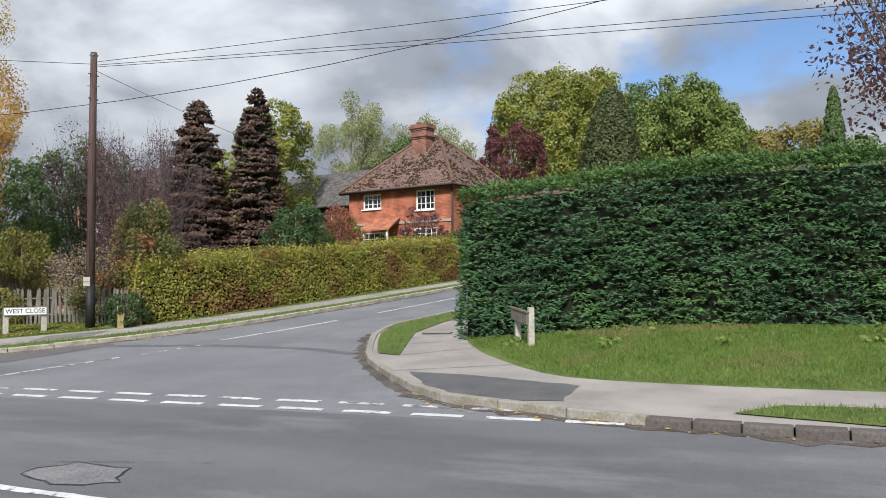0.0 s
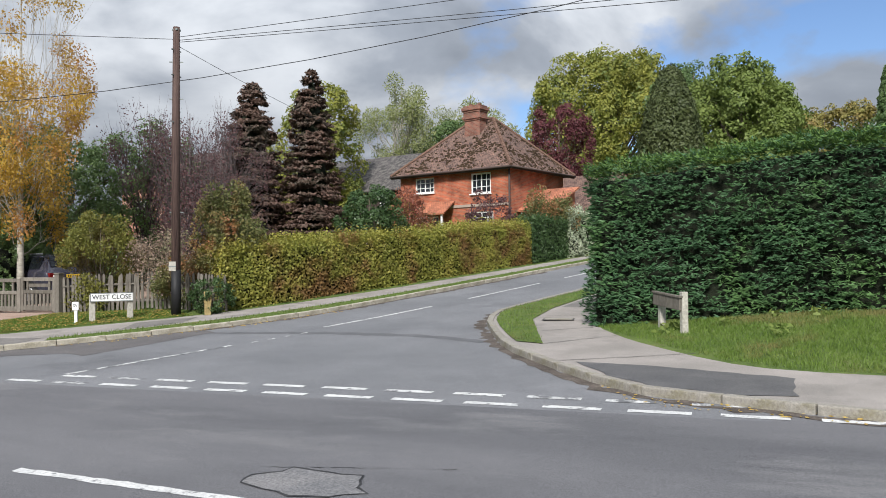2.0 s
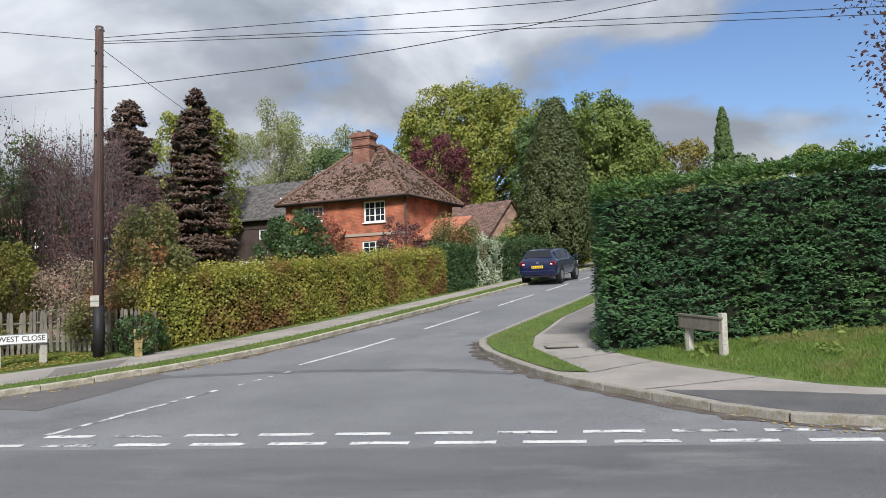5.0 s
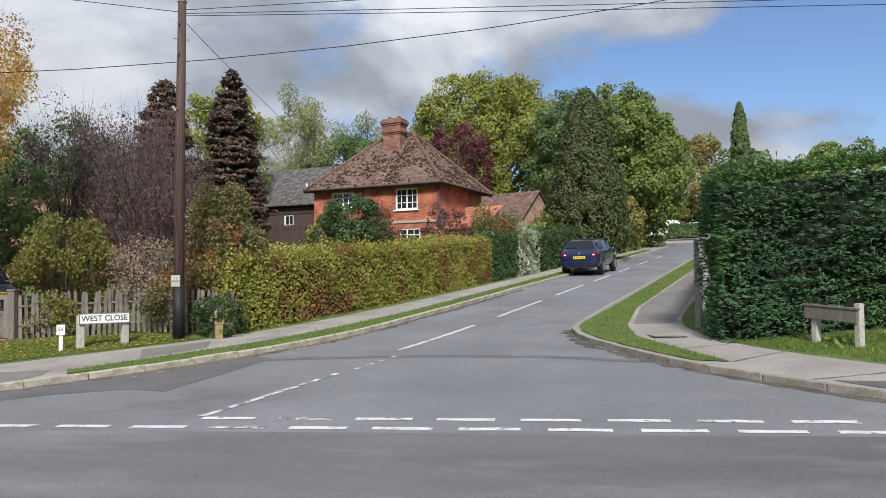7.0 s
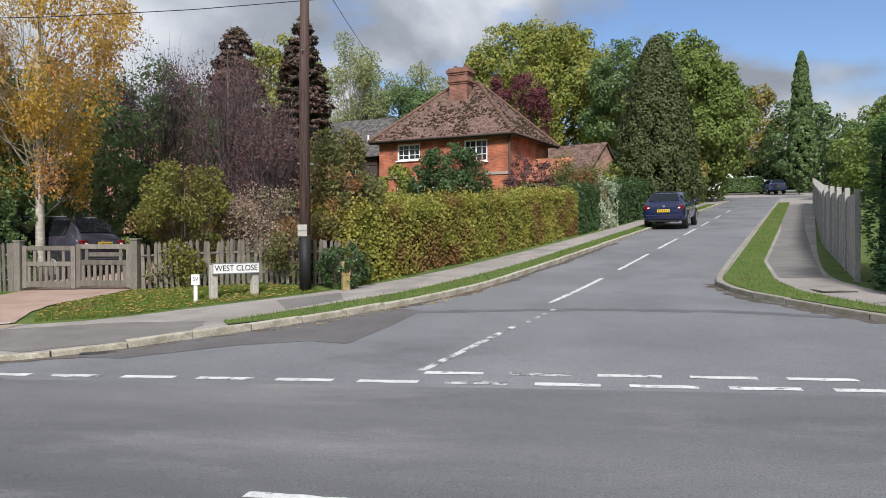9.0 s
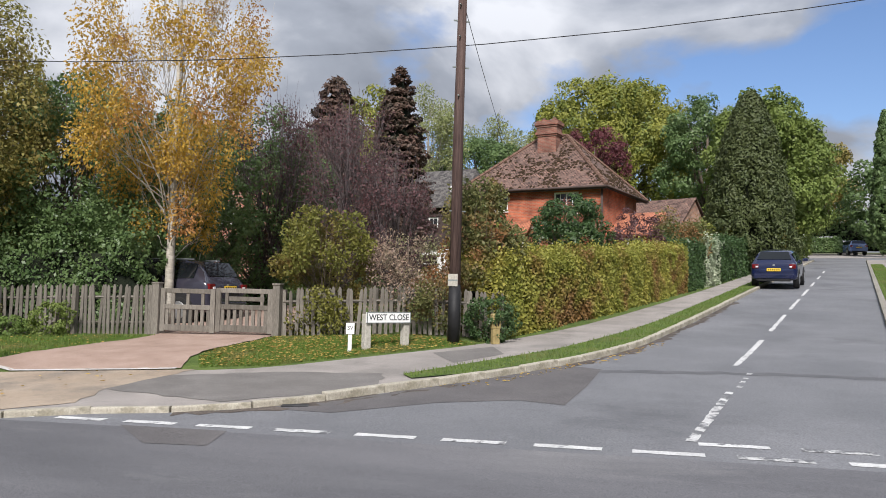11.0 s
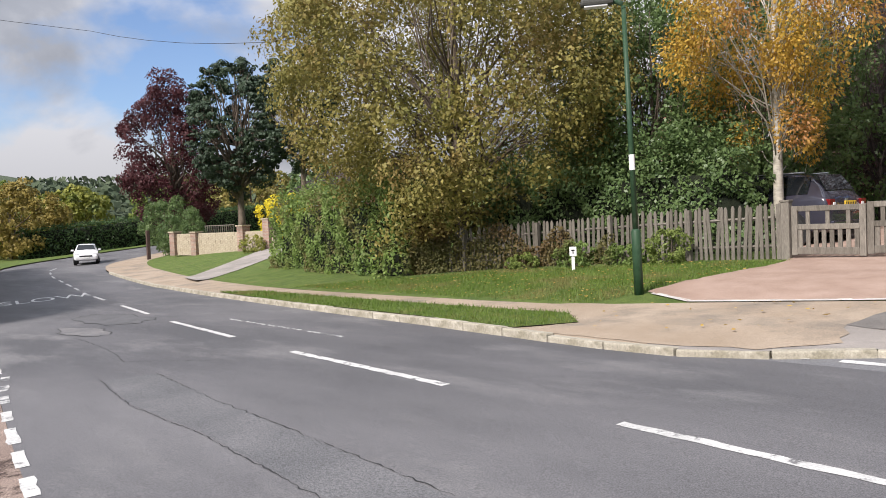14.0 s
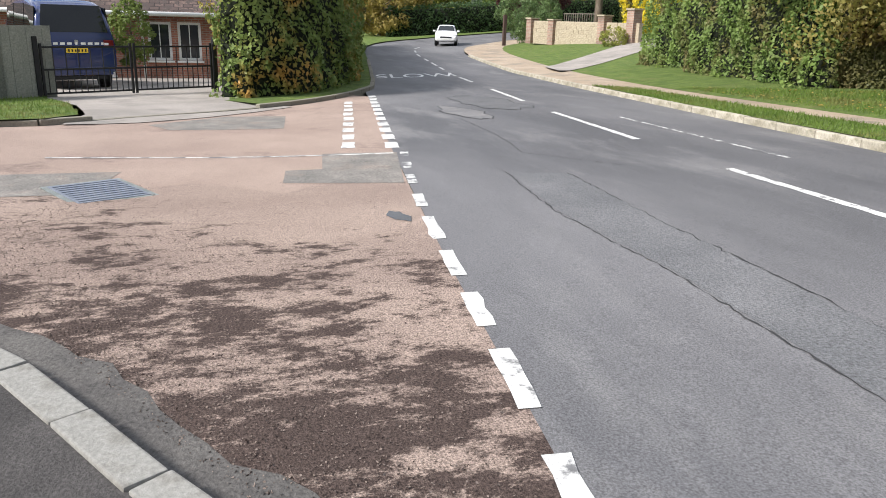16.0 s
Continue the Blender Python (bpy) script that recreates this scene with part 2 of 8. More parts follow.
PAVE_WARM = surf("path_gravelled", (0.306, 0.240, 0.175), (0.378, 0.307, 0.235), scale=0.8, rough=0.9, bump=0.7, fine=60, fine_amt=0.3, c3=(0.225, 0.192, 0.155), scale3=0.7, lo3=0.5, hi3=0.65)
DRIVE = surf("drive_pink_gravel", (0.285, 0.198, 0.155), (0.375, 0.275, 0.222), scale=1.5, rough=0.9, bump=0.6, fine=70, fine_amt=0.25)
KERB = surf("kerb_concrete", (0.212, 0.194, 0.165), (0.306, 0.289, 0.253), scale=3, rough=0.9, bump=0.5, fine=40, fine_amt=0.25, obrand=0.5, c3=(0.177, 0.159, 0.100), scale3=2.0, lo3=0.5, hi3=0.65)
KERB_CREAM = surf("kerb_cream", (0.30, 0.275, 0.215), (0.47, 0.435, 0.36), scale=3, rough=0.9, bump=0.5, fine=40, fine_amt=0.25, obrand=0.5, c3=(0.198, 0.180, 0.125), scale3=2.0, lo3=0.5, hi3=0.65)
KERB_STONE = surf("kerb_red_stone", (0.081, 0.066, 0.059), (0.140, 0.128, 0.119), scale=3, rough=0.9, bump=0.7, fine=30, fine_amt=0.35, obrand=0.6)
PAINT_FRESH = surf("fresh_road_paint", (0.62, 0.62, 0.61), (0.74, 0.74, 0.72), scale=4, rough=0.75, bump=0.3, fine=50, fine_amt=0.15, c3=(0.3, 0.3, 0.3), scale3=8.0, lo3=0.6, hi3=0.7)
PAINT = surf("road_paint", (0.46, 0.46, 0.45), (0.62, 0.62, 0.605), scale=4, rough=0.75, bump=0.4, fine=50, fine_amt=0.2, c3=(0.153, 0.153, 0.157), scale3=8.0, lo3=0.54, hi3=0.64)
PAINT_WORN = surf("road_paint_worn", (0.42, 0.42, 0.41), (0.60, 0.60, 0.585), scale=3, rough=0.75, bump=0.4, fine=50, fine_amt=0.2, c3=(0.136, 0.138, 0.144), scale3=5.0, lo3=0.46, hi3=0.56)
TURF = surf("turf", (0.066, 0.108, 0.022), (0.122, 0.168, 0.038), scale=2.5, rough=0.95, bump=0.9, fine=45, fine_amt=0.45, c3=(0.14, 0.15, 0.05), scale3=1.3, lo3=0.55, hi3=0.72, dist=0.03)
SOIL = surf("rough_grass_ground", (0.06, 0.075, 0.025), (0.10, 0.10, 0.045), scale=1.0, rough=0.95, bump=0.8, fine=20, fine_amt=0.4, dist=0.04)
BLADE = leafmat("grass_blade", (0.09, 0.16, 0.024), (0.175, 0.25, 0.05), c3=(0.21, 0.20, 0.07))
FALLEN = leafmat("fallen_leaf", (0.55, 0.42, 0.11), (0.40, 0.23, 0.07))
BARK = surf("bark", (0.10, 0.075, 0.055), (0.17, 0.14, 0.11), scale=5, rough=0.95, bump=0.9, fine=18, fine_amt=0.35, stretch=(1, 1, 0.25), dist=0.02)
BIRCH = surf("birch_bark", (0.350, 0.322, 0.266), (0.434, 0.406, 0.350), scale=6, rough=0.8, bump=0.4, fine=14, fine_amt=0.35, stretch=(0.350, 0.350, 0.850))
POLE_WOOD = surf("creosoted_pole", (0.05, 0.03, 0.026), (0.10, 0.065, 0.055), scale=6, rough=0.8, bump=0.6, fine=25, stretch=(3, 3, 0.15), fine_amt=0.35)
GREY_WOOD = surf("weathered_wood", (0.088, 0.078, 0.064), (0.22, 0.20, 0.17), scale=5, rough=0.9, bump=0.6, fine=25, fine_amt=0.3, obrand=0.55, stretch=(2, 2, 0.4))
PALE_WOOD = surf("pale_weathered_wood", (0.33, 0.31, 0.26), (0.45, 0.43, 0.38), scale=5, rough=0.9, bump=0.5, fine=25, fine_amt=0.25, obrand=0.4)
L_CONIFER = leafmat("cypress_spray", (0.038, 0.095, 0.046), (0.095, 0.19, 0.075), c3=(0.105, 0.20, 0.065), transl=0.12)
L_CONIFER_TIP = leafmat("cypress_tip", (0.075, 0.150, 0.038), (0.165, 0.270, 0.060), transl=0.2)
L_BEECH = leafmat("beech_hedge_leaf", (0.198, 0.235, 0.042), (0.410, 0.364, 0.080), c3=(0.258, 0.152, 0.057))
L_LAUREL = leafmat("laurel_leaf", (0.042, 0.088, 0.03), (0.095, 0.15, 0.055), rough=0.4)
L_VARIEG = leafmat("variegated_leaf", (0.180, 0.255, 0.120), (0.630, 0.660, 0.510))
L_GREEN = leafmat("green_leaf", (0.11, 0.165, 0.04), (0.24, 0.295, 0.075))
L_DKGREEN = leafmat("dark_green_leaf", (0.075, 0.135, 0.05), (0.185, 0.26, 0.095), rough=0.4)
L_LIME = leafmat("yellow_green_leaf", (0.19, 0.225, 0.042), (0.37, 0.355, 0.08), c3=(0.15, 0.195, 0.05))
L_GOLD = leafmat("golden_birch_leaf", (0.44, 0.26, 0.045), (0.62, 0.43, 0.075), c3=(0.42, 0.21, 0.07), transl=0.4)
L_OAK = leafmat("turning_leaf", (0.17, 0.185, 0.055), (0.37, 0.305, 0.09), c3=(0.27, 0.20, 0.07))
L_PURPLE = leafmat("purple_leaf", (0.085, 0.045, 0.05), (0.18, 0.095, 0.095))
L_RED = leafmat("red_brown_leaf", (0.240, 0.075, 0.053), (0.360, 0.150, 0.090), c3=(0.135, 0.135, 0.053))
L_BROWNCON = leafmat("brown_conifer_spray", (0.086, 0.054, 0.041), (0.172, 0.107, 0.081), c3=(0.069, 0.057, 0.039), transl=0.1)
L_YELLOW = leafmat("yellow_shrub_leaf", (0.690, 0.552, 0.034), (0.800, 0.713, 0.069))
L_DRY = leafmat("dry_grey_leaf", (0.300, 0.255, 0.195), (0.450, 0.300, 0.225), c3=(0.210, 0.225, 0.105))
L_MIX = leafmat("rusty_green_leaf", (0.099, 0.141, 0.049), (0.232, 0.199, 0.075), c3=(0.365, 0.166, 0.075))
# near-black, so that the colour itself gives the deep shade inside foliage
DARKCORE = surf("core_shade", (0.006, 0.01, 0.005), (0.016, 0.02, 0.01), scale=5, rough=1.0, bump=0.8, fine=20, dist=0.05)
BRICK = brickmat("red_brick", (0.34, 0.07, 0.034), (0.50, 0.135, 0.058), (0.30, 0.165, 0.11), msize=0.014)
BRICK_PALE = brickmat("pale_brick", (0.350, 0.160, 0.100), (0.433, 0.239, 0.161), (0.375, 0.302, 0.245))
BRICK_PIER = brickmat("weathered_pier_brick", (0.24, 0.14, 0.105), (0.33, 0.21, 0.16), (0.30, 0.26, 0.22))
BRICK_DULL = brickmat("dull_red_brick", (0.30, 0.10, 0.065), (0.40, 0.16, 0.10), (0.36, 0.28, 0.23))
TILE = brickmat("clay_roof_tile", (0.095, 0.055, 0.045), (0.28, 0.16, 0.12), (0.03, 0.018, 0.015), bw=0.17, bh=0.11, tilt=(0.155, 0.10, 0.078), msize=0.018)
TILE_DULL = brickmat("dull_brown_tile", (0.075, 0.05, 0.045), (0.15, 0.10, 0.085), (0.03, 0.02, 0.018), bw=0.3, bh=0.2, tilt=(0.06, 0.045, 0.04), msize=0.02)
TILE_RED = brickmat("red_roof_tile", (0.38, 0.13, 0.07), (0.48, 0.19, 0.10), (0.15, 0.06, 0.04), bw=0.17, bh=0.115, msize=0.012)
SLATE = brickmat("dark_roof_tile", (0.055, 0.05, 0.05), (0.10, 0.09, 0.085), (0.03, 0.028, 0.028), bw=0.2, bh=0.14, tilt=(0.13, 0.12, 0.11), msize=0.014)
BLACK_BOARD = surf("black_weatherboard", (0.05, 0.036, 0.032), (0.085, 0.062, 0.055), scale=4, rough=0.75, bump=0.4, fine=20, obrand=0.4)
WHITE = surf("white_paint", (0.74, 0.74, 0.72), (0.82, 0.82, 0.80), scale=3, rough=0.5, bump=0.1, fine=30, fine_amt=0.06)
RENDERED = surf("white_render", (0.70, 0.68, 0.66), (0.80, 0.78, 0.76), scale=2, rough=0.9, bump=0.3, fine=40, fine_amt=0.08)
CREAM_STONE = surf("cream_stone", (0.331, 0.280, 0.205), (0.432, 0.378, 0.284), scale=2.5, rough=0.9, bump=0.6, fine=12, fine_amt=0.25, obrand=0.4)
GLASS = glassmat("window_glass")
CARGLASS = glassmat("car_glass", (0.01, 0.012, 0.014), 0.04)
GREEN_PAINT = surf("green_column_paint", (0.020, 0.054, 0.027), (0.032, 0.072, 0.037), scale=6, rough=0.5, bump=0.1, fine=30, fine_amt=0.12, c3=(0.086, 0.122, 0.086), scale3=3, lo3=0.56, hi3=0.7)
GREY_METAL = surf("grey_metal", (0.17, 0.19, 0.18), (0.25, 0.27, 0.26), scale=5, rough=0.55, bump=0.1, metallic=0.4)
LAMP_GREY = surf("dull_lantern_grey", (0.045, 0.046, 0.042), (0.07, 0.07, 0.064), scale=5, rough=0.6, bump=0.1)
BLACK = surf("black_plastic", (0.012, 0.012, 0.013), (0.02, 0.02, 0.021), scale=5, rough=0.6, bump=0.1)
RUBBER = surf("tyre_rubber", (0.015, 0.015, 0.015), (0.028, 0.028, 0.028), scale=6, rough=0.9, bump=0.2)
ALLOY = surf("alloy_rim", (0.40, 0.41, 0.42), (0.5, 0.51, 0.52), scale=4, rough=0.35, metallic=0.8, bump=0)
LAMP_RED = surf("tail_light_red", (0.11, 0.006, 0.007), (0.15, 0.009, 0.01), rough=0.2, bump=0, fine_amt=0.05)
LAMP_CLEAR = surf("lamp_clear", (0.65, 0.66, 0.68), (0.8, 0.8, 0.82), rough=0.15, bump=0, fine_amt=0.05)
PLATE_Y = surf("yellow_number_plate", (0.78, 0.52, 0.04), (0.85, 0.58, 0.06), rough=0.5, bump=0, fine_amt=0.05)
INK = surf("black_lettering", (0.012, 0.012, 0.014), (0.02, 0.02, 0.022), rough=0.6, bump=0, fine_amt=0.05)
YELLOW_POST = surf("faded_yellow_concrete", (0.24, 0.185, 0.075), (0.33, 0.26, 0.12), scale=4, rough=0.85, bump=0.3, fine=30)
WIRE = surf("cable_black", (0.02, 0.02, 0.022), (0.03, 0.03, 0.032), rough=0.7, bump=0)
CONC_PANEL = surf("grey_fence_panel", (0.30, 0.29, 0.275), (0.42, 0.41, 0.39), scale=2, rough=0.9, bump=0.4, fine=25, obrand=0.4, stretch=(1, 1, 0.4))
FENCE_DULL = surf("grey_green_board", (0.20, 0.21, 0.18), (0.29, 0.29, 0.25), scale=2, rough=0.9, bump=0.4, fine=25, obrand=0.4)
HILL = leafmat("far_wood", (0.055, 0.085, 0.05), (0.095, 0.115, 0.07), rough=1.0, transl=0.05)


# ---- ground height ----
def softplus(u, w):
    return w * np.logaddexp(0, u / w)


def road_z(x, y):
    x, y = np.clip(np.asarray(x, float), -45, 80), np.clip(np.asarray(y, float), -60, 120)
    y = y + softplus(1.0 - y, 0.5)
    return -0.3475 + 0.01414 * x + 0.04011 * y + 0.03677 * softplus(y - 15.5, 1.5) - 0.01581 * softplus(-x - 19, 3)


def close_x(y, side):
    """x of the lane's left (-1) or right (1) kerb at y."""
    return (-12.1 + (y - 17.2) * 0.2530) if side < 0 else (-7.55 + (y - 17.2) * 0.243)


# outlines, far side of the main road, walking the kerb from its far end into the lane
KERB_L = [(-75, 40), (-73, 26), (-70, 20), (-66, 16.2), (-63.2, 14.5), (-57.3, 12.8), (-50.4, 11.7), (-44, 10.85), (-37.1, 9.7), (-31.8, 9.0), (-27.8, 8.45), (-25, 8.15), (-22.3, 7.8), (-20.2, 7.6),
          (-19.2, 7.8), (-18.3, 8.4), (-17.1, 8.7), (-16.1, 9.55), (-15.5, 10.5), (-14.85, 11.35), (-13.9, 12.9), (-12.9, 14.95), (-12.1, 17.2), (close_x(31, -1), 31), (close_x(70, -1), 70)]
KERB_R = [(close_x(70, 1), 70), (close_x(31, 1), 31), (-7.55, 17.2), (-7.55, 16.2), (-7.3, 15.1), (-6.9, 14.1), (-6.4, 13.0), (-5.9, 11.9), (-5.3, 11.05), (-4.7, 10.3), (-3.95, 9.35),
          (-3.35, 8.8), (-2.2, 8.48), (-1.1, 8.12), (0, 7.97), (1.3, 7.88), (8, 7.7), (60, 6.5)]
# inner edges of the footways
PAVE_L = [(-73, 40), (-71, 27), (-68, 22), (-64.5, 18), (-62, 16.5), (-57, 14.9), (-50, 13.6), (-44, 12.7), (-41, 12.0), (-34.1, 10.75), (-26.2, 10.1), (-23, 10.0), (-21.6, 10.45), (-20.4, 10.93), (-18.9, 11.25), (-17.9, 11.8), (-16.9, 13.4), (-15.4, 15.5), (-14.0, 18.4), (-12.4, 23.4), (-9.0, 36), (close_x(70, -1) - 1.8, 70)]
PAVE_R = [(close_x(70, 1) + 2.7, 70), (-3.6, 25.0), (-5.05, 19.0), (-5.35, 17.0), (-5.2, 15.6), (-4.9, 14.2), (-4.3, 13.0), (-3.8, 12.2), (-2.7, 10.75), (-1.9, 10.2), (0, 9.97), (1.65, 9.92), (8, 9.8), (60, 8.6)]
KERB_NEAR = [(60, 1.3), (0, 1.2), (-10, 1.25), (-17, 1.35), (-18.6, 1.2), (-19.3, 0.95), (-19.85, 0.56), (-20.5, 0.15), (-21.1, -0.2), (-22.2, -1.2), (-23.3, -3.0), (-23.8, -6), (-24, -40)]
KERB_FARN = [(-31.5, -40), (-31.3, -8), (-31.15, -2.9), (-31.35, -2.05), (-32.0, -1.4), (-32.95, -0.36), (-33.9, 1.1), (-35.2, 2.6), (-37.65, 4.05), (-39.6, 4.75), (-51, 6.6), (-63.6, 8.5), (-72, 10.2), (-78, 13), (-82, 18), (-84, 26), (-85, 40)]


def dist_to(poly, x, y):
    P = np.array(poly, float)
    x, y = np.asarray(x, float), np.asarray(y, float)
    best = np.full(x.shape, 1e9)
    for a, b in zip(P[:-1], P[1:]):
        d = b - a
        s = np.clip(((x - a[0]) * d[0] + (y - a[1]) * d[1]) / (d @ d), 0, 1)
        best = np.minimum(best, np.hypot(x - a[0] - s * d[0], y - a[1] - s * d[1]))
    return best


def bank(x, y):
    return 0.07 + np.minimum(0.30 - 0.17 * np.clip((-8 - np.asarray(x, float)) / 4, 0, 1) + 0.77 * np.clip((-38 - np.asarray(x, float)) / 8, 0, 1), 0.085 * np.minimum(dist_to(PAVE_L, x, y), dist_to(PAVE_R, x, y)))


def land_z(x, y):
    """Height of verges and gardens."""
    return road_z(x, y) + bank(x, y)


# ---- mesh helpers ----
def mesh_ob(name, verts, faces, material, parent=None, smooth=False, label=""):
    me = bpy.data.meshes.new(name)
    me.from_pydata([tuple(map(float, v)) for v in verts], [], [tuple(map(int, f)) for f in faces])
    me.update()
    if material:
        me.materials.append(material)
    if smooth:
        me.polygons.foreach_set("use_smooth", [True] * len(me.polygons))
    ob = new(name, me)
    if parent:
        ob.parent = parent
    if label:
        tagged(ob, label)
    return ob


def quads_ob(name, V, material, parent=None, n=4):
    """V: (k, n, 3) array, k separate n-gons."""
    k = len(V)
    me = bpy.data.meshes.new(name)
    me.vertices.add(k * n)
    me.vertices.foreach_set("co", np.ascontiguousarray(V, dtype=np.float32).ravel())
    me.loops.add(k * n)
    me.loops.foreach_set("vertex_index", np.arange(k * n, dtype=np.int32))
    me.polygons.add(k)
    me.polygons.foreach_set("loop_start", np.arange(0, k * n, n, dtype=np.int32))
    me.update(calc_edges=True)
    me.materials.append(material)
    ob = new(name, me)
    if parent:
        ob.parent = parent
    return ob


def part(name, bm, material, parent=None, label="", smooth=False):
    me = bpy.data.meshes.new(name)
    bm.to_mesh(me)
    bm.free()
    if material:
        me.materials.append(material)
    if smooth:
        me.polygons.foreach_set("use_smooth", [True] * len(me.polygons))
    ob = new(name, me)
    if parent:
        ob.parent = parent
    if label:
        tagged(ob, label)
    return ob


def box_bm(sx, sy, sz, at=(0, 0, 0), bevel=0.0, rot=None, bm=None):
    """A box with its base centre at `at`."""
    b = bmesh.new()
    bmesh.ops.create_cube(b, size=1.0)
    bmesh.ops.scale(b, vec=(sx, sy, sz), verts=b.verts)
    if bevel:
        bmesh.ops.bevel(b, geom=list(b.edges), offset=bevel, segments=2, affect="EDGES", profile=0.6)
    bmesh.ops.translate(b, vec=(0, 0, sz / 2), verts=b.verts)
    if rot is not None:
        bmesh.ops.transform(b, matrix=rot, verts=b.verts)
    bmesh.ops.translate(b, vec=at, verts=b.verts)
    if bm is None:
        return b
    tmp = bpy.data.meshes.new("tmp")
    b.to_mesh(tmp)
    b.free()
    bm.from_mesh(tmp)
    bpy.data.meshes.remove(tmp)
    return bm


def empty(name, m, label="", category="", group="", kind=""):
    ob = new(name)
    ob.empty_display_size = 0.2
    ob.matrix_world = m
    return tagged(ob, label, category, group, kind)


def tubes(paths, sides=6):
    """paths: list of (points Nx3, radii N). Returns verts, faces."""
    V, Fc = [], []
    for pts, rad in paths:
        pts = np.asarray(pts, float)
        base = len(V)
        d = np.gradient(pts, axis=0)
        for p, t, r in zip(pts, d, rad):
            t = t / (np.linalg.norm(t) + 1e-9)
            a = np.cross(t, (0.3, 0.9, 0.2) if abs(t[2]) > 0.9 else (0, 0, 1))
            a /= np.linalg.norm(a) + 1e-9
            b = np.cross(t, a)
            for i in range(sides):
                w = 2 * math.pi * i / sides
                V.append(p + r * (math.cos(w) * a + math.sin(w) * b))
        for j in range(len(pts) - 1):
            for i in range(sides):
                k = (i + 1) % sides
                Fc.append((base + j * sides + i, base + j * sides + k, base + (j + 1) * sides + k, base + (j + 1) * sides + i))
        Fc.append(tuple(base + i for i in range(sides))[::-1])
        Fc.append(tuple(base + (len(pts) - 1) * sides + i for i in range(sides)))
    return V, Fc


def dense(poly, step):
    out = []
    for a, b in zip(poly[:-1], poly[1:]):
        n = max(1, int(math.hypot(b[0] - a[0], b[1] - a[1]) / step))
        out += [(a[0] + (b[0] - a[0]) * i / n, a[1] + (b[1] - a[1]) * i / n) for i in range(n)]
    return out + [poly[-1]]


def smooth_line(poly, times=2):
    """Rounds a polyline's corners (Chaikin), ends kept."""
    p = [tuple(q) for q in poly]
    for _ in range(times):
        q = [p[0]]
        for a, b in zip(p[:-1], p[1:]):
            q += [(0.75 * a[0] + 0.25 * b[0], 0.75 * a[1] + 0.25 * b[1]), (0.25 * a[0] + 0.75 * b[0], 0.25 * a[1] + 0.75 * b[1])]
        p = q + [p[-1]]
    return p


def inside(poly, x, y):
    P = np.array(poly)
    r = np.zeros(len(x), bool)
    for (x0, y0), (x1, y1) in zip(P, np.roll(P, -1, 0)):
        c = (y0 > y) != (y1 > y)
        r ^= c & (x < (x1 - x0) * (y - y0) / (y1 - y0 + 1e-12) + x0)
    return r


def sheet(name, poly, zfun, material, step=1.0, grid=None, label="", kind="structure", parent=None):
    """A closed outline filled with triangles that follow zfun."""
    from mathutils.geometry import delaunay_2d_cdt
    ring = dense(list(poly) + [poly[0]], step)[:-1]
    P = np.array(ring)
    g = grid or step
    gx, gy = np.meshgrid(np.arange(P[:, 0].min() + g / 2, P[:, 0].max(), g), np.arange(P[:, 1].min() + g / 2, P[:, 1].max(), g))
    gx, gy = gx.ravel(), gy.ravel()
    keep = inside(ring, gx, gy)
    pts = [Vector(p) for p in ring] + [Vector((a, b)) for a, b in zip(gx[keep], gy[keep])]
    n = len(ring)
    vs, es, fs, *_ = delaunay_2d_cdt(pts, [(i, (i + 1) % n) for i in range(n)], [], 1, 1e-4)
    xy = np.array([(v[0], v[1]) for v in vs])
    z = zfun(xy[:, 0], xy[:, 1])
    ob = mesh_ob(name, np.column_stack([xy, z]), [f if (vs[f[1]] - vs[f[0]]).cross(vs[f[2]] - vs[f[0]]) > 0 else f[::-1] for f in fs], material, parent, smooth=True)
    return tagged(ob, label, kind=kind)


def ribbon(name, line, width, lift, material, parent=None, zfun=road_z, step=0.25, jitter=0.0, label="", kind=""):
    """A painted or laid strip along a line."""
    pts = np.array(dense(line, step))
    d = np.gradient(pts, axis=0)
    d /= np.linalg.norm(d, axis=1)[:, None] + 1e-9
    nrm = np.column_stack([-d[:, 1], d[:, 0]])
    rng = np.random.default_rng(int(abs(pts[0, 0] * 131 + pts[0, 1] * 17)) + 5)
    w1 = width / 2 + rng.normal(0, jitter, len(pts))
    w2 = width / 2 + rng.normal(0, jitter, len(pts))
    A, B = pts + nrm * w1[:, None], pts - nrm * w2[:, None]
    V = [(a[0], a[1], float(zfun(a[0], a[1])) + lift) for a in A] + [(b[0], b[1], float(zfun(b[0], b[1])) + lift) for b in B]
    n = len(pts)
    ob = mesh_ob(name, V, [(i, n + i, n + i + 1, i + 1) for i in range(n - 1)], material, parent)
    return tagged(ob, label, kind=kind)


# ---- ground, roads, footways ----
XS = np.concatenate([np.linspace(-900, -140, 12), np.linspace(-130, 90, 56), np.linspace(110, 900, 12)])
YS = np.concatenate([np.linspace(-900, -80, 12), np.linspace(-70, 130, 51), np.linspace(150, 900, 12)])
gv = [(x, y, float(road_z(x, y)) - 0.35) for y in YS for x in XS]
nx = len(XS)
gf = [(j * nx + i, j * nx + i + 1, (j + 1) * nx + i + 1, (j + 1) * nx + i) for j in range(len(YS) - 1) for i in range(nx - 1)]
tagged(mesh_ob("ground", gv, gf, SOIL, smooth=True), "rough green-brown ground running out to the horizon", kind="structure")

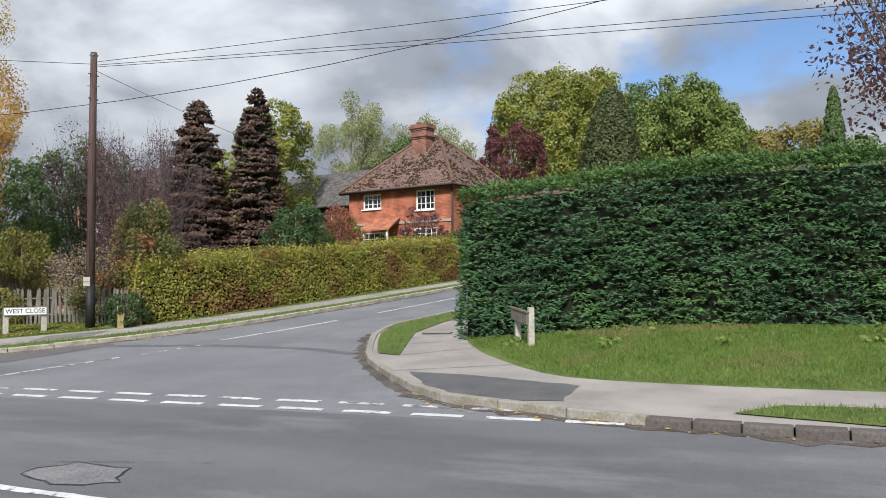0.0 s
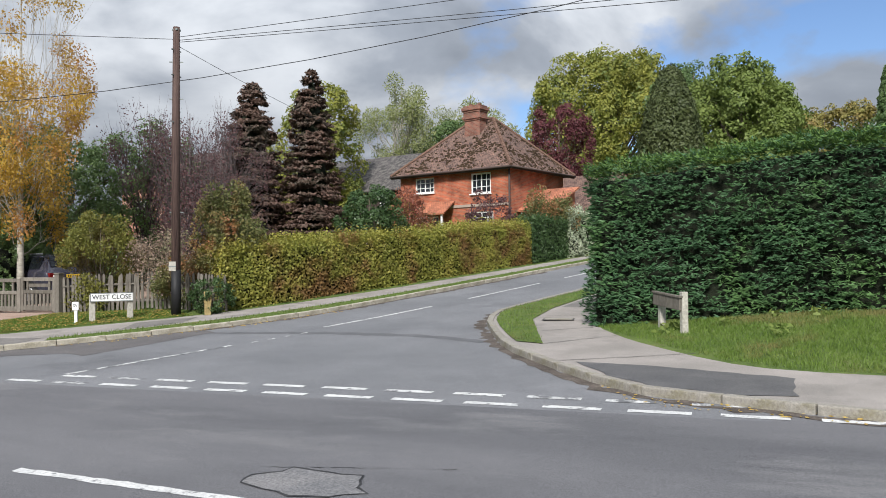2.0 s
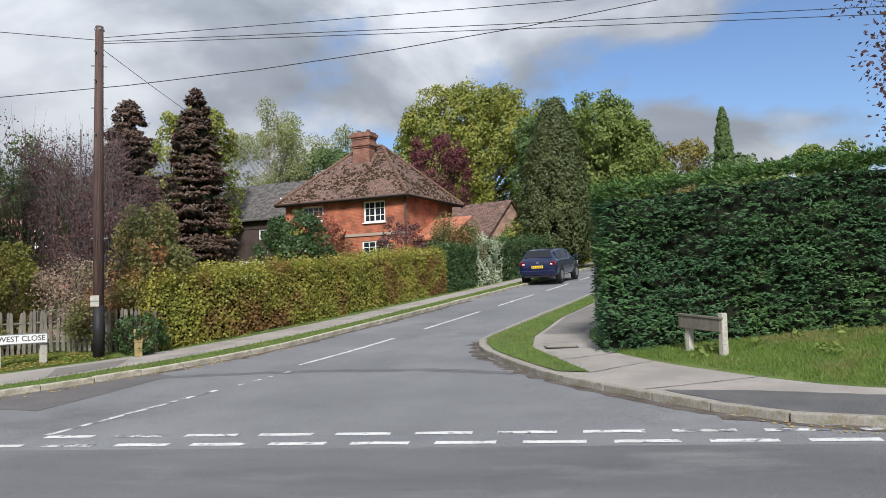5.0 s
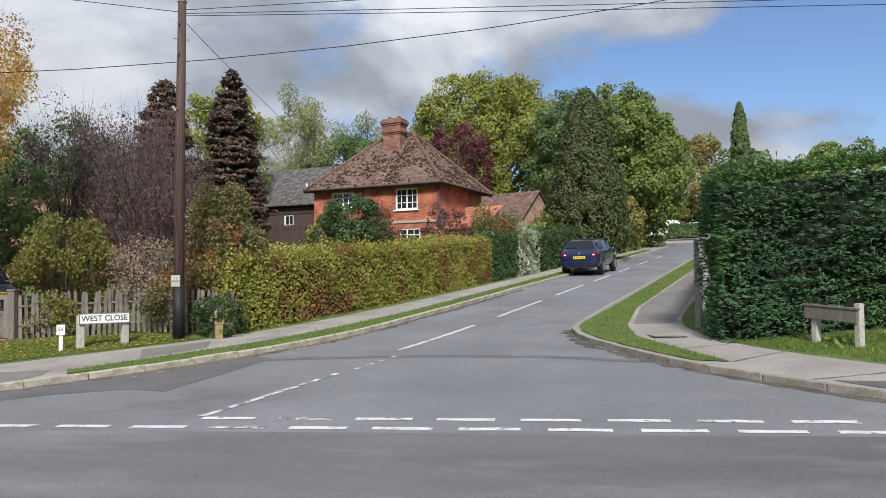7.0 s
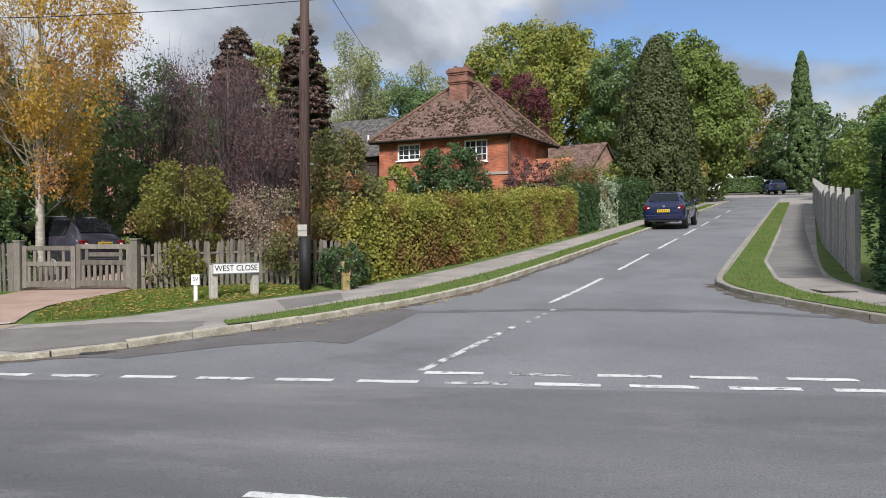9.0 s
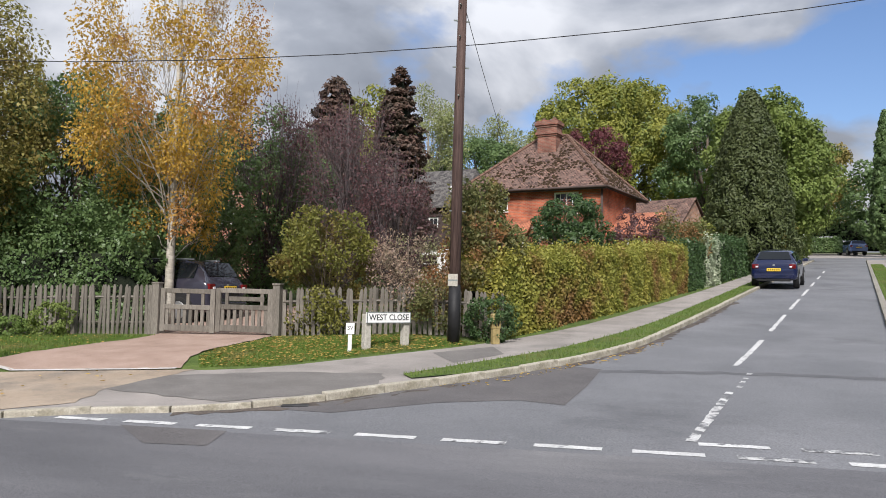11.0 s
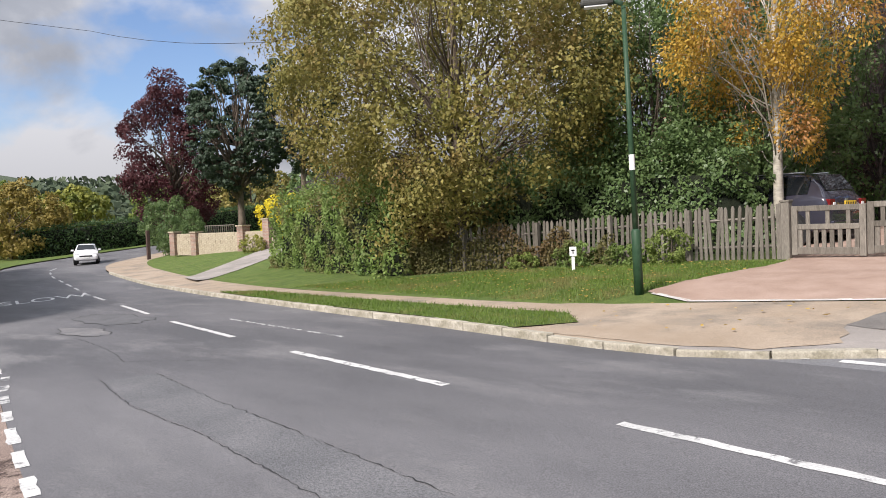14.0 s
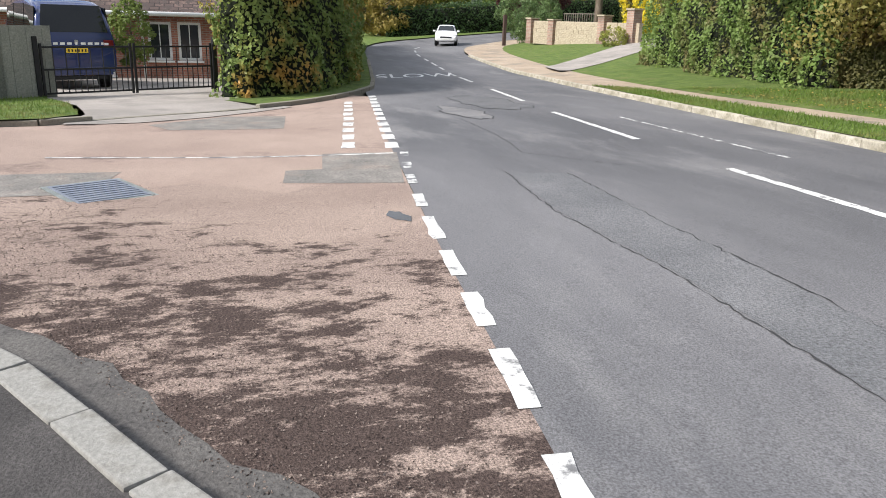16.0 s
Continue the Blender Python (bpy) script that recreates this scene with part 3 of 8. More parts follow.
kl, kr = smooth_line(KERB_L, 1), smooth_line(KERB_R, 1)
kn, kf = smooth_line(KERB_NEAR, 1), smooth_line(KERB_FARN, 1)
EDGE_N = [(60, 1.3), (-17, 1.45), (-19.4, 1.75), (-22.3, 2.08), (-27.3, 2.74), (-33.6, 3.62), (-36.4, 4.0)]
GIVE_Y = 8.02
main_far_left = [p for p in kl if p[0] < -19.6]
close_left = [p for p in kl if p[0] >= -19.6]
close_right = [p for p in kr if p[0] < -2.2 or p[1] > 10] + [(-2.1, 8.6)]
main_far_right = [(-2.1, 8.6)] + [p for p in kr if not (p[0] < -2.1 or p[1] > 10)]
nf = [p for p in kf if p[1] > 3.9]
sheet("road", main_far_left + [(-19.4, 7.8), (-12, 7.85), (-2.1, 7.9)] + main_far_right + [q for q in EDGE_N] + nf, road_z, ASPHALT, step=1.2, label="grey worn asphalt main road with cracks and patches")
sheet("road_lane", close_left + [(close_x(85, -1) - 8, 78), (close_x(85, 1) + 8, 78)] + close_right + [(-2.1, 7.9), (-12, 7.85), (-19.4, 7.8)], road_z, ASPHALT_CLOSE, step=1.2, label="lighter grey asphalt lane rising between hedges")
SPLIT = [(-25.15, 2.45), (-25.6, 1.9), (-24.9, 1.2), (-25.7, 0.4), (-25.2, -0.6), (-26.0, -1.6), (-25.4, -3.2), (-25.8, -6), (-26, -40)]
sheet("road_side", [p for p in kn if p[0] < -17] + SPLIT[::-1] + [(-22.3, 2.08), (-19.4, 1.75)], road_z, PINK, step=0.7, label="pinkish side road worn to dark gritty patches")
sheet("road_side_far", SPLIT + [p for p in kf if p[1] <= 3.9] + [(-36.4, 4.0), (-33.6, 3.62), (-27.3, 2.74)], road_z, PINK_CLEAN, step=0.8, label="paler pinkish surfacing of the side road")


def strip_between(a, b):
    return list(a) + list(b)[::-1]


def pave_z(x, y):
    return road_z(x, y) + 0.075


sheet("pavement_main", strip_between([p for p in kl if p[0] <= -20.3] + [(-20.3, 7.62)], [p for p in smooth_line(PAVE_L, 1) if p[0] <= -21.5] + [(-21.3, 10.55)]), lambda x, y: road_z(x, y) + 0.07, PAVE_WARM, step=0.8, label="warm brown gravelled footway beside the main road")
sheet("pavement_lane", strip_between([(-20.3, 7.62)] + [p for p in kl if p[0] > -20.3], [(-21.3, 10.55)] + [p for p in smooth_line(PAVE_L, 1) if p[0] > -21.3]), lambda x, y: road_z(x, y) + 0.07, PAVE, step=0.7, label="grey asphalt footway curving into the lane")
sheet("pavement_corner", strip_between(kr, smooth_line(PAVE_R, 1)), pave_z, PAVE, step=0.7, label="pale grey asphalt footway round the corner")
sheet("pavement_near", [p for p in kn if p[0] > -23.9] + [(-25.5, -6), (-20, -2.5), (60, -2.0)], pave_z, TAR_NEAR, step=0.8, label="dark asphalt footway on which the walker stands")
sheet("verge_near", [(60, -2.0), (-20, -2.5), (-22, -7), (-22, -40), (60, -40)], lambda x, y: road_z(x, y) + 0.08, TURF, step=2.5, label="grass behind the near footway")

pl, pr = smooth_line(PAVE_L, 1), smooth_line(PAVE_R, 1)
sheet("verge_west", pl + [(0, 75), (-10, 105), (-73, 105)], land_z, TURF, step=1.5, grid=1.6, label="green verge and garden ground strewn with yellow leaves")
sheet("verge_east", pr + [(60, 100), (close_x(75, 1) + 3, 75)], land_z, TURF, step=1.5, grid=1.6, label="green mown verge in front of a tall hedge")
sheet("verge_side", [p for p in kf if p[1] > 1.0] + [(-130, 60), (-130, -40), (-33.6, -40), (-34.2, -5.4), (-36.3, -3.2), (-46, -8), (-46, 1.5), (-38.7, 0.8), (-36.1, 0.3)], lambda x, y: road_z(x, y) + 0.08, TURF, step=1.5, label="grass strip below the clipped hedge")


# ---- foliage ----
def unit(v):
    return v / (np.linalg.norm(v, axis=-1, keepdims=True) + 1e-9)


def leaf_quads(C, D, size, rng, aspect=0.5, vary=0.4):
    """Diamond leaves at C pointing along D."""
    n = len(C)
    D = unit(D)
    S = unit(np.cross(D, unit(rng.normal(size=(n, 3)))))
    L = size * (1 + vary * rng.uniform(-1, 1, n))[:, None]
    W = L * aspect
    lift = np.cross(S, D) * L * 0.12
    return np.stack([C - D * L * 0.5, C + S * W * 0.5 + lift, C + D * L * 0.5, C - S * W * 0.5 + lift], 1)


def leaf_cards(C, Nr, size, rng, aspect=0.55, vary=0.4, droop=0.3, loose=0.5):
    """Diamond leaves at C that face along Nr, tips hanging."""
    n = len(C)
    Nr = unit(unit(Nr) + loose * rng.normal(size=(n, 3)))
    D = rng.normal(size=(n, 3)) - (0, 0, droop)
    D = unit(D - Nr * (D * Nr).sum(1)[:, None])
    S = np.cross(Nr, D)
    L = size * (1 + vary * rng.uniform(-1, 1, n))[:, None]
    W = L * aspect
    lift = Nr * L * 0.1
    return np.stack([C - D * L * 0.5, C + S * W * 0.5 + lift, C + D * L * 0.5, C - S * W * 0.5 + lift], 1)


def dense_crown(centre, radii, n, size, rng, lobes=26, lobe=0.36, aspect=0.6, sub=9, flat=1.0):
    """Leaves in clumps upon lobes, each clump a small bright cushion with shade behind it."""
    R = np.array(radii, float)
    k = np.arange(lobes) + 0.5
    ph, cz = k * 2.39996 + rng.normal(0, 0.25, lobes), 1 - 2 * k / lobes
    dirs = np.column_stack([np.sqrt(1 - cz ** 2) * np.cos(ph), np.sqrt(1 - cz ** 2) * np.sin(ph), cz])
    LC = unit(dirs + rng.normal(0, 0.16, dirs.shape)) * rng.uniform(0.66, 0.79, lobes)[:, None]
    LR = lobe * rng.uniform(0.8, 1.12, lobes)
    RL = 0.45 * R + 0.55 * R.min()
    m = lobes * sub
    li = np.repeat(np.arange(lobes), sub)
    sd = unit(unit(LC)[li] * 0.75 + rng.normal(size=(m, 3)))
    SC = LC[li] * R + sd * (LR[li] * rng.uniform(0.62, 0.98, m))[:, None] * RL
    SR = LR[li] * rng.uniform(0.3, 0.52, m) * RL.mean()
    w = SR ** 2
    q = rng.choice(m, n, p=w / w.sum())
    d = unit(sd[q] * 0.8 + (0, 0, 0.25) + rng.normal(size=(n, 3)))
    P = SC[q] + d * (SR[q] * np.where(rng.random(n) < 0.75, rng.normal(0.95, 0.12, n), rng.random(n)))[:, None] * (1, 1, flat)
    return leaf_cards(np.array(centre) + P, d + 0.35 * sd[q] + (0, 0, 0.15), size, rng, aspect), np.array(centre) + LC * R


def crown_leaves(centre, radii, n, size, rng, lobes=26, lobe=0.36, shell=0.55, aspect=0.55, droop=0.2, low=True):
    """Leaves gathered in uneven lobes within an ellipsoid."""
    R = np.array(radii, float)
    dirs = unit(rng.normal(size=(lobes, 3)))
    if not low:
        dirs[:, 2] = np.where(dirs[:, 2] < -0.5, -dirs[:, 2], dirs[:, 2])
    LC = dirs * (rng.uniform(0.45, 0.88, lobes) ** 0.8)[:, None]
    LR = lobe * rng.uniform(0.6, 1.25, lobes)
    w = LR ** 2
    k = rng.choice(lobes, n, p=w / w.sum())
    d = unit(rng.normal(size=(n, 3)))
    rr = np.where(rng.random(n) < shell, rng.normal(0.95, 0.10, n), rng.random(n) ** 0.5)
    RL = 0.35 * R + 0.65 * R.min()
    P = LC[k] * R + d * (LR[k] * rr)[:, None] * RL
    out = d + 0.8 * rng.normal(size=(n, 3))
    out[:, 2] -= droop
    C = np.array(centre) + P
    return leaf_quads(C, out, size, rng, aspect), np.array(centre) + LC * R


def limb(a, b, r0, r1, rng, bend=0.12, n=5):
    a, b = np.array(a, float), np.array(b, float)
    t = np.linspace(0, 1, n)[:, None]
    p = a + (b - a) * t
    L = np.linalg.norm(b - a)
    p[1:-1] += rng.normal(0, bend * L * 0.4, (n - 2, 3)) * 0.6
    p[1:, 2] += 0.0
    return p, np.linspace(r0, r1, n)


def tree(name, x, y, height, radius, crown_base, leaf, n, size, label, seed, bark=None, lobes=26, lobe=0.36, trunk_r=0.2, twigs=0, squash=1.0, lean=(0, 0), category="tree", shell=0.55, droop=0.2, base=None, limb_r=0.4, flat=1.0, thin_top=0.0):
    rng = np.random.default_rng(seed)
    z = float(land_z(x, y)) - 0.05 if base is None else base
    e = empty(name, pose(0, 0, 0), label, category)
    ch = (height - crown_base) / 2
    c = (x + lean[0], y + lean[1], z + crown_base + ch)
    if shell > 0.5:
        V, LC = dense_crown(c, (radius, radius * squash, ch), n, size, rng, lobes, lobe, flat=flat)
    else:
        V, LC = crown_leaves(c, (radius, radius * squash, ch), n, size, rng, lobes, lobe, shell, droop=droop)
    if thin_top:
        V = V[rng.random(n) > thin_top * np.clip((V[:, 0, 2] - z - 0.35 * height) / (0.65 * height), 0, 1)]
    paths = [(np.array([(x, y, z - 0.1), (x + lean[0] * 0.2, y, z + crown_base * 0.6), (x + lean[0] * 0.6, y + lean[1] * 0.6, z + crown_base + ch * 0.6), (c[0], c[1], z + height * 0.9)]), [trunk_r * 1.25, trunk_r, trunk_r * 0.6, trunk_r * 0.12])]
    for q in LC:
        s = rng.uniform(0.15, 0.75)
        root = np.array([x + lean[0] * s, y + lean[1] * s, z + crown_base * 0.7 + (height * 0.85 - crown_base * 0.7) * s * 0.7])
        if root[2] > q[2] - 0.1:
            root[2] = max(z + crown_base * 0.4, q[2] - 0.3 * radius)
        paths.append(limb(root, q, trunk_r * limb_r, trunk_r * limb_r * 0.2, rng))
        for _ in range(twigs):
            tip = q + unit(rng.normal(size=3) + (0, 0, 0.6)) * np.array([radius, radius, ch]) * lobe * rng.uniform(0.7, 1.5)
            paths.append(limb(root + (q - root) * rng.uniform(0.4, 1.0), tip, trunk_r * limb_r * 0.3, trunk_r * limb_r * 0.08, rng))
    v, f = tubes(paths, 5)
    mesh_ob("trunk", v, f, bark or BARK, e, smooth=True)
    quads_ob("crown", V, leaf, e)
    return e


def conifer(name, x, y, height, radius, leaf, n, label, seed, power=0.75, base_skirt=0.1, spray=0.35, base=None, ragged=0.12, tip=0.06, tier=0.0):
    """A column or cone of drooping sprays; tier: metres between shelves of branches, 0 for an even coat of sprays."""
    rng = np.random.default_rng(seed)
    z = float(land_z(x, y)) - 0.05 if base is None else base
    e = empty(name, pose(0, 0, 0), label, "tree")

    def outline(t):
        prof = np.minimum(1.0, (t + 0.02) / base_skirt) if base_skirt > 0 else 1.0
        return prof * (tip + (1 - tip) * (1 - t) ** power)

    if tier:
        m = int(height / tier * 11)
        bt = rng.random(m) ** 0.9
        bt = np.clip((np.round(bt * height / tier) + rng.normal(0, 0.27, m)) * tier / height, 0, 1)
        ba = rng.uniform(0, 2 * math.pi, m)
        bl = radius * outline(bt) * (1 + ragged * rng.normal(size=m))
        k = rng.choice(m, n, p=(bl + 0.15) / (bl + 0.15).sum())
        u = 0.35 + 0.65 * np.sqrt(rng.random(n))
        side_ = rng.normal(0, 0.17, n) * (0.3 + bl[k]) * u
        rr = bl[k] * u
        C = np.column_stack([x + rr * np.cos(ba[k]) - side_ * np.sin(ba[k]), y + rr * np.sin(ba[k]) + side_ * np.cos(ba[k]), z + 0.15 + bt[k] * height - 0.22 * (u - 0.4) * tier * 2 + rng.normal(0, tier * 0.1, n) + 0.25 * tier * (u > 0.9)])
        Nr = np.column_stack([0.7 * np.cos(ba[k]), 0.7 * np.sin(ba[k]), np.full(n, 0.8)])
        quads_ob("crown", leaf_cards(C, Nr, spray, rng, 0.4, loose=0.45), leaf, e)
    else:
        m = int(height * radius * 44)
        bt, ba = rng.random(m) ** 0.85, rng.uniform(0, 2 * math.pi, m)
        br = radius * outline(bt) * (1 + ragged * rng.normal(size=m))
        sc = 0.11 * radius + 0.1
        k = rng.choice(m, n)
        d = np.column_stack([np.cos(ba[k]), np.sin(ba[k]), np.full(n, 0.35)]) + 0.9 * rng.normal(size=(n, 3))
        d = unit(d)
        C = np.column_stack([x + (br[k] - 0.5 * sc) * np.cos(ba[k]), y + (br[k] - 0.5 * sc) * np.sin(ba[k]), z + 0.15 + bt[k] * height]) + d * (sc * rng.uniform(0.6, 1.05, n))[:, None] * (1, 1, 1.7)
        quads_ob("crown", leaf_cards(C, d, spray, rng, 0.42, droop=0.9, loose=0.3), leaf, e)
    # wide solid core, more than a trunk; its near-black paints the crown's inner shade
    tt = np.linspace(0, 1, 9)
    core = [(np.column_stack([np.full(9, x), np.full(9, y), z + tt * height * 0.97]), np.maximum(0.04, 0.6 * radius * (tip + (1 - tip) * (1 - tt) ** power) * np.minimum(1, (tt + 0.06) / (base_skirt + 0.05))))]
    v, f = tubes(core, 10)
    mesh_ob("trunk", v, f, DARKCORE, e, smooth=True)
    return e


def hedge(name, line, depth, height, leaf, n, size, label, seed, aspect=0.6, wobble=0.12, zfun=land_z, tufts=False, side=1, taper=0.0, category="hedge", top_rough=0.15, leaf2=None):
    """A clipped hedge whose front foot follows line; depth goes to the left (side=1) or right (-1) of its direction."""
    rng = np.random.default_rng(seed)
    e = empty(name, pose(0, 0, 0), label, category)
    P = np.array(dense(line, 0.5))
    d = unit(np.gradient(P, axis=0))
    nr = np.column_stack([-d[:, 1], d[:, 0]]) * side
    m = len(P)
    s_mid = np.concatenate([[0], np.cumsum(np.linalg.norm(np.diff(P, axis=0), axis=1))])
    total = s_mid[-1]

    def at(s):
        return np.column_stack([np.interp(s, s_mid, P[:, 0]), np.interp(s, s_mid, P[:, 1])]), unit(np.column_stack([np.interp(s, s_mid, nr[:, 0]), np.interp(s, s_mid, nr[:, 1])]))

    def wob(s, q):
        return wobble * (np.sin(s * 1.3 + q * 2.1) + 0.7 * np.sin(s * 2.9 - q * 3.3 + 1) + 0.6 * np.sin(s * 5.3 + q * 5.7 + 2)) / 1.6

    # inner body, a solid whose near-black colour stands for shade between the leaves
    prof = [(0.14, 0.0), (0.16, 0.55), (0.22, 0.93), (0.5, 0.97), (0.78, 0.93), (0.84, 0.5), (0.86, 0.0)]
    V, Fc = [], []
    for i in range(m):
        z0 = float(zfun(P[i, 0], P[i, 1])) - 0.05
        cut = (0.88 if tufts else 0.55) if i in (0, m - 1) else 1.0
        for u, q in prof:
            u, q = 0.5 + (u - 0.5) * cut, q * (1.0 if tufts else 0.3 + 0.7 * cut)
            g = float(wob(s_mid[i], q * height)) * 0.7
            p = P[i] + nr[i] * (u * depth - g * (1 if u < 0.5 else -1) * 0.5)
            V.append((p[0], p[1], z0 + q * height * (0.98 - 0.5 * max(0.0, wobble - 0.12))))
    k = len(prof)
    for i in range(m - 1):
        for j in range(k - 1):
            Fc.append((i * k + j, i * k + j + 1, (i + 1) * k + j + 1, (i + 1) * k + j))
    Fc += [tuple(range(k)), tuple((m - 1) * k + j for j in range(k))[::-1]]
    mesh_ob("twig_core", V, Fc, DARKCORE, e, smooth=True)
    # leaves on front, top, ends and back
    area = np.array([total * height, total * depth, depth * height * 2, total * height * 0.35])
    cnt = (n * area / area.sum()).astype(int)
    Cs, Ds = [], []
    for kind, c in enumerate(cnt):
        s = rng.uniform(0, total, c)
        q = rng.random(c) * height
        out_ = np.zeros(c)
        if tufts and kind != 1:
            # boughs: short level shelves that stand out and leave dark gaps between them
            nb = max(20, c // 5)
            bs, bq = rng.uniform(0, total, nb), rng.random(nb) * (height + 0.05)
            k = rng.integers(0, nb, c)
            v_ = rng.uniform(-1, 1, c)
            s = np.clip(bs[k] + v_ * rng.uniform(0.16, 0.42, nb)[k], 0, total)
            q = np.maximum(0.02, bq[k] + v_ * rng.normal(0, 0.03, nb)[k] + rng.normal(0, 0.014, c))
            out_ = rng.uniform(0.0, 0.17, nb)[k] * (1 - 0.5 * v_ ** 2)
        if kind == 0 or kind == 3:
            u = np.zeros(c) if kind == 0 else np.full(c, 1.0)
            sg = -1 if kind == 0 else 1
            g = wob(s, q)
            inn = np.abs(rng.normal(0, 0.07 if tufts else 0.11, c))
            b, nn = at(s)
            off = u * depth + sg * (g - inn + out_) + (taper * q if kind == 0 else -taper * q)
            xy = b + nn * off[:, None]
            D = np.column_stack([nn * sg, np.zeros(c)])
        elif kind == 1:
            u = rng.random(c)
            q = height + wob(s, u * 3) * 0.8 + np.abs(rng.normal(0, top_rough, c)) - 0.05
            b, nn = at(s)
            xy = b + nn * (taper * height + u * (depth - 2 * taper * height))[:, None]
            D = np.tile([0, 0, 1.0], (c, 1))
        else:
            s = np.where(rng.random(c) < 0.5, 0.0, total)
            u = rng.random(c)
            b, nn = at(s)
            tang = np.where(s[:, None] < 1, -d[0], d[-1])
            xy = b + nn * (u * depth)[:, None] + tang * (wob(u * 4, q) + 0.05 + out_ - np.abs(rng.normal(0, 0.06, c)))[:, None]
            D = np.column_stack([tang, np.zeros(c)])
        z = zfun(xy[:, 0], xy[:, 1]) + q
        Cs.append(np.column_stack([xy, z]))
        Ds.append(D)
    C, D = np.concatenate(Cs), np.concatenate(Ds)
    if tufts:
        # sprays: several narrow leaflets fanned out of one point, laid in drooping layers
        m6 = 5
        C6 = np.repeat(C, m6, 0)
        main = D * 0.55 + np.array([-0.8, 0.0, 0.02]) + 0.3 * rng.normal(size=D.shape) * (1, 1, 0.6)
        M6 = unit(np.repeat(main, m6, 0)) + 0.42 * rng.normal(size=C6.shape) * (1, 1, 0.6)
        C6 = C6 + unit(M6) * size * 0.45 - np.repeat(D, m6, 0) * 0.06
        A6 = unit(M6)
        N6 = unit(np.repeat(D, m6, 0) * 0.55 + (0, 0, 0.8) + 0.35 * rng.normal(size=C6.shape))
        S6 = unit(np.cross(N6, A6))
        L6 = size * rng.uniform(0.6, 1.4, len(C6))[:, None]
        Q = np.stack([C6 - A6 * L6 * 0.5, C6 + S6 * L6 * aspect * 0.5, C6 + A6 * L6 * 0.5, C6 - S6 * L6 * aspect * 0.5], 1)
    else:
        Q = leaf_cards(C, D + (0, 0, 0.35), size, rng, aspect, loose=0.8)
    if leaf2 is not None:
        topm = (np.repeat(C[:, 2], 5) if tufts else C[:, 2]) - zfun(Q[:, 0, 0], Q[:, 0, 1]) > height * 0.93
        pick = topm & (rng.random(len(Q)) < 0.7)
        quads_ob("young_growth", Q[pick], leaf2, e)
        Q = Q[~pick]
    quads_ob("foliage", Q, leaf, e)
    return e


hedge("conifer_hedge", [(-5.0, 14.35), (-2, 14.3), (4, 14.2), (14, 14.0)], 1.6, 2.95, L_CONIFER, 50000, 0.098, "tall dense dark green clipped conifer hedge behind a grass verge", 11, aspect=0.2, wobble=0.11, tufts=True, leaf2=L_CONIFER_TIP, top_rough=0.07)
hedge("beech_hedge", [(-15.1, 16.4), (-14.25, 18.4), (-12.65, 23.4), (-10.7, 30.5)], 1.3, 1.55, L_BEECH, 70000, 0.074, "clipped yellow-green beech hedge turning brown along the lane", 12, aspect=0.7, wobble=0.06, leaf2=None)


# ---- house ----
def uv_faces(me):
    uvl = me.uv_layers.new(name="face")
    for p in me.polygons:
        nrm = p.normal
        if abs(nrm.z) > 0.97:
            a, b = Vector((1, 0, 0)), Vector((0, 1, 0))
        else:
            a = Vector((0, 0, 1)).cross(nrm).normalized()
            b = nrm.cross(a)
        for li in p.loop_indices:
            co = me.vertices[me.loops[li].vertex_index].co
            uvl.data[li].uv = (co.dot(a), co.dot(b))


def wall(name, length, height, thick, holes, material, parent, m, label=""):
    """A wall along local x from 0, outer face at y=0, with holes (x0, z0, x1, z1) right through it."""
    xs = sorted({0, length, *[h[0] for h in holes], *[h[2] for h in holes]})
    zs = sorted({0, height, *[h[1] for h in holes], *[h[3] for h in holes]})
    V, Fc, idx = [], [], {}

    def vid(i, j, k):
        if (i, j, k) not in idx:
            idx[i, j, k] = len(V)
            V.append((xs[i], thick * k, zs[j]))
        return idx[i, j, k]

    def solid(i, j):
        if not (0 <= i < len(xs) - 1 and 0 <= j < len(zs) - 1):
            return False
        cx, cz = (xs[i] + xs[i + 1]) / 2, (zs[j] + zs[j + 1]) / 2
        return not any(h[0] < cx < h[2] and h[1] < cz < h[3] for h in holes)

    for i in range(len(xs) - 1):
        for j in range(len(zs) - 1):
            if not solid(i, j):
                continue
            Fc.append((vid(i, j, 0), vid(i + 1, j, 0), vid(i + 1, j + 1, 0), vid(i, j + 1, 0)))
            Fc.append((vid(i, j, 1), vid(i, j + 1, 1), vid(i + 1, j + 1, 1), vid(i + 1, j, 1)))
            for di, dj, e in ((-1, 0, ((i, j), (i, j + 1))), (1, 0, ((i + 1, j + 1), (i + 1, j))), (0, -1, ((i + 1, j), (i, j))), (0, 1, ((i, j + 1), (i + 1, j + 1)))):
                if not solid(i + di, j + dj):
                    (a, b), (c, d2) = e
                    Fc.append((vid(a, b, 0), vid(c, d2, 0), vid(c, d2, 1), vid(a, b, 1)))
    ob = mesh_ob(name, V, Fc, material, parent, label=label)
    uv_faces(ob.data)
    ob.matrix_local = m
    return ob


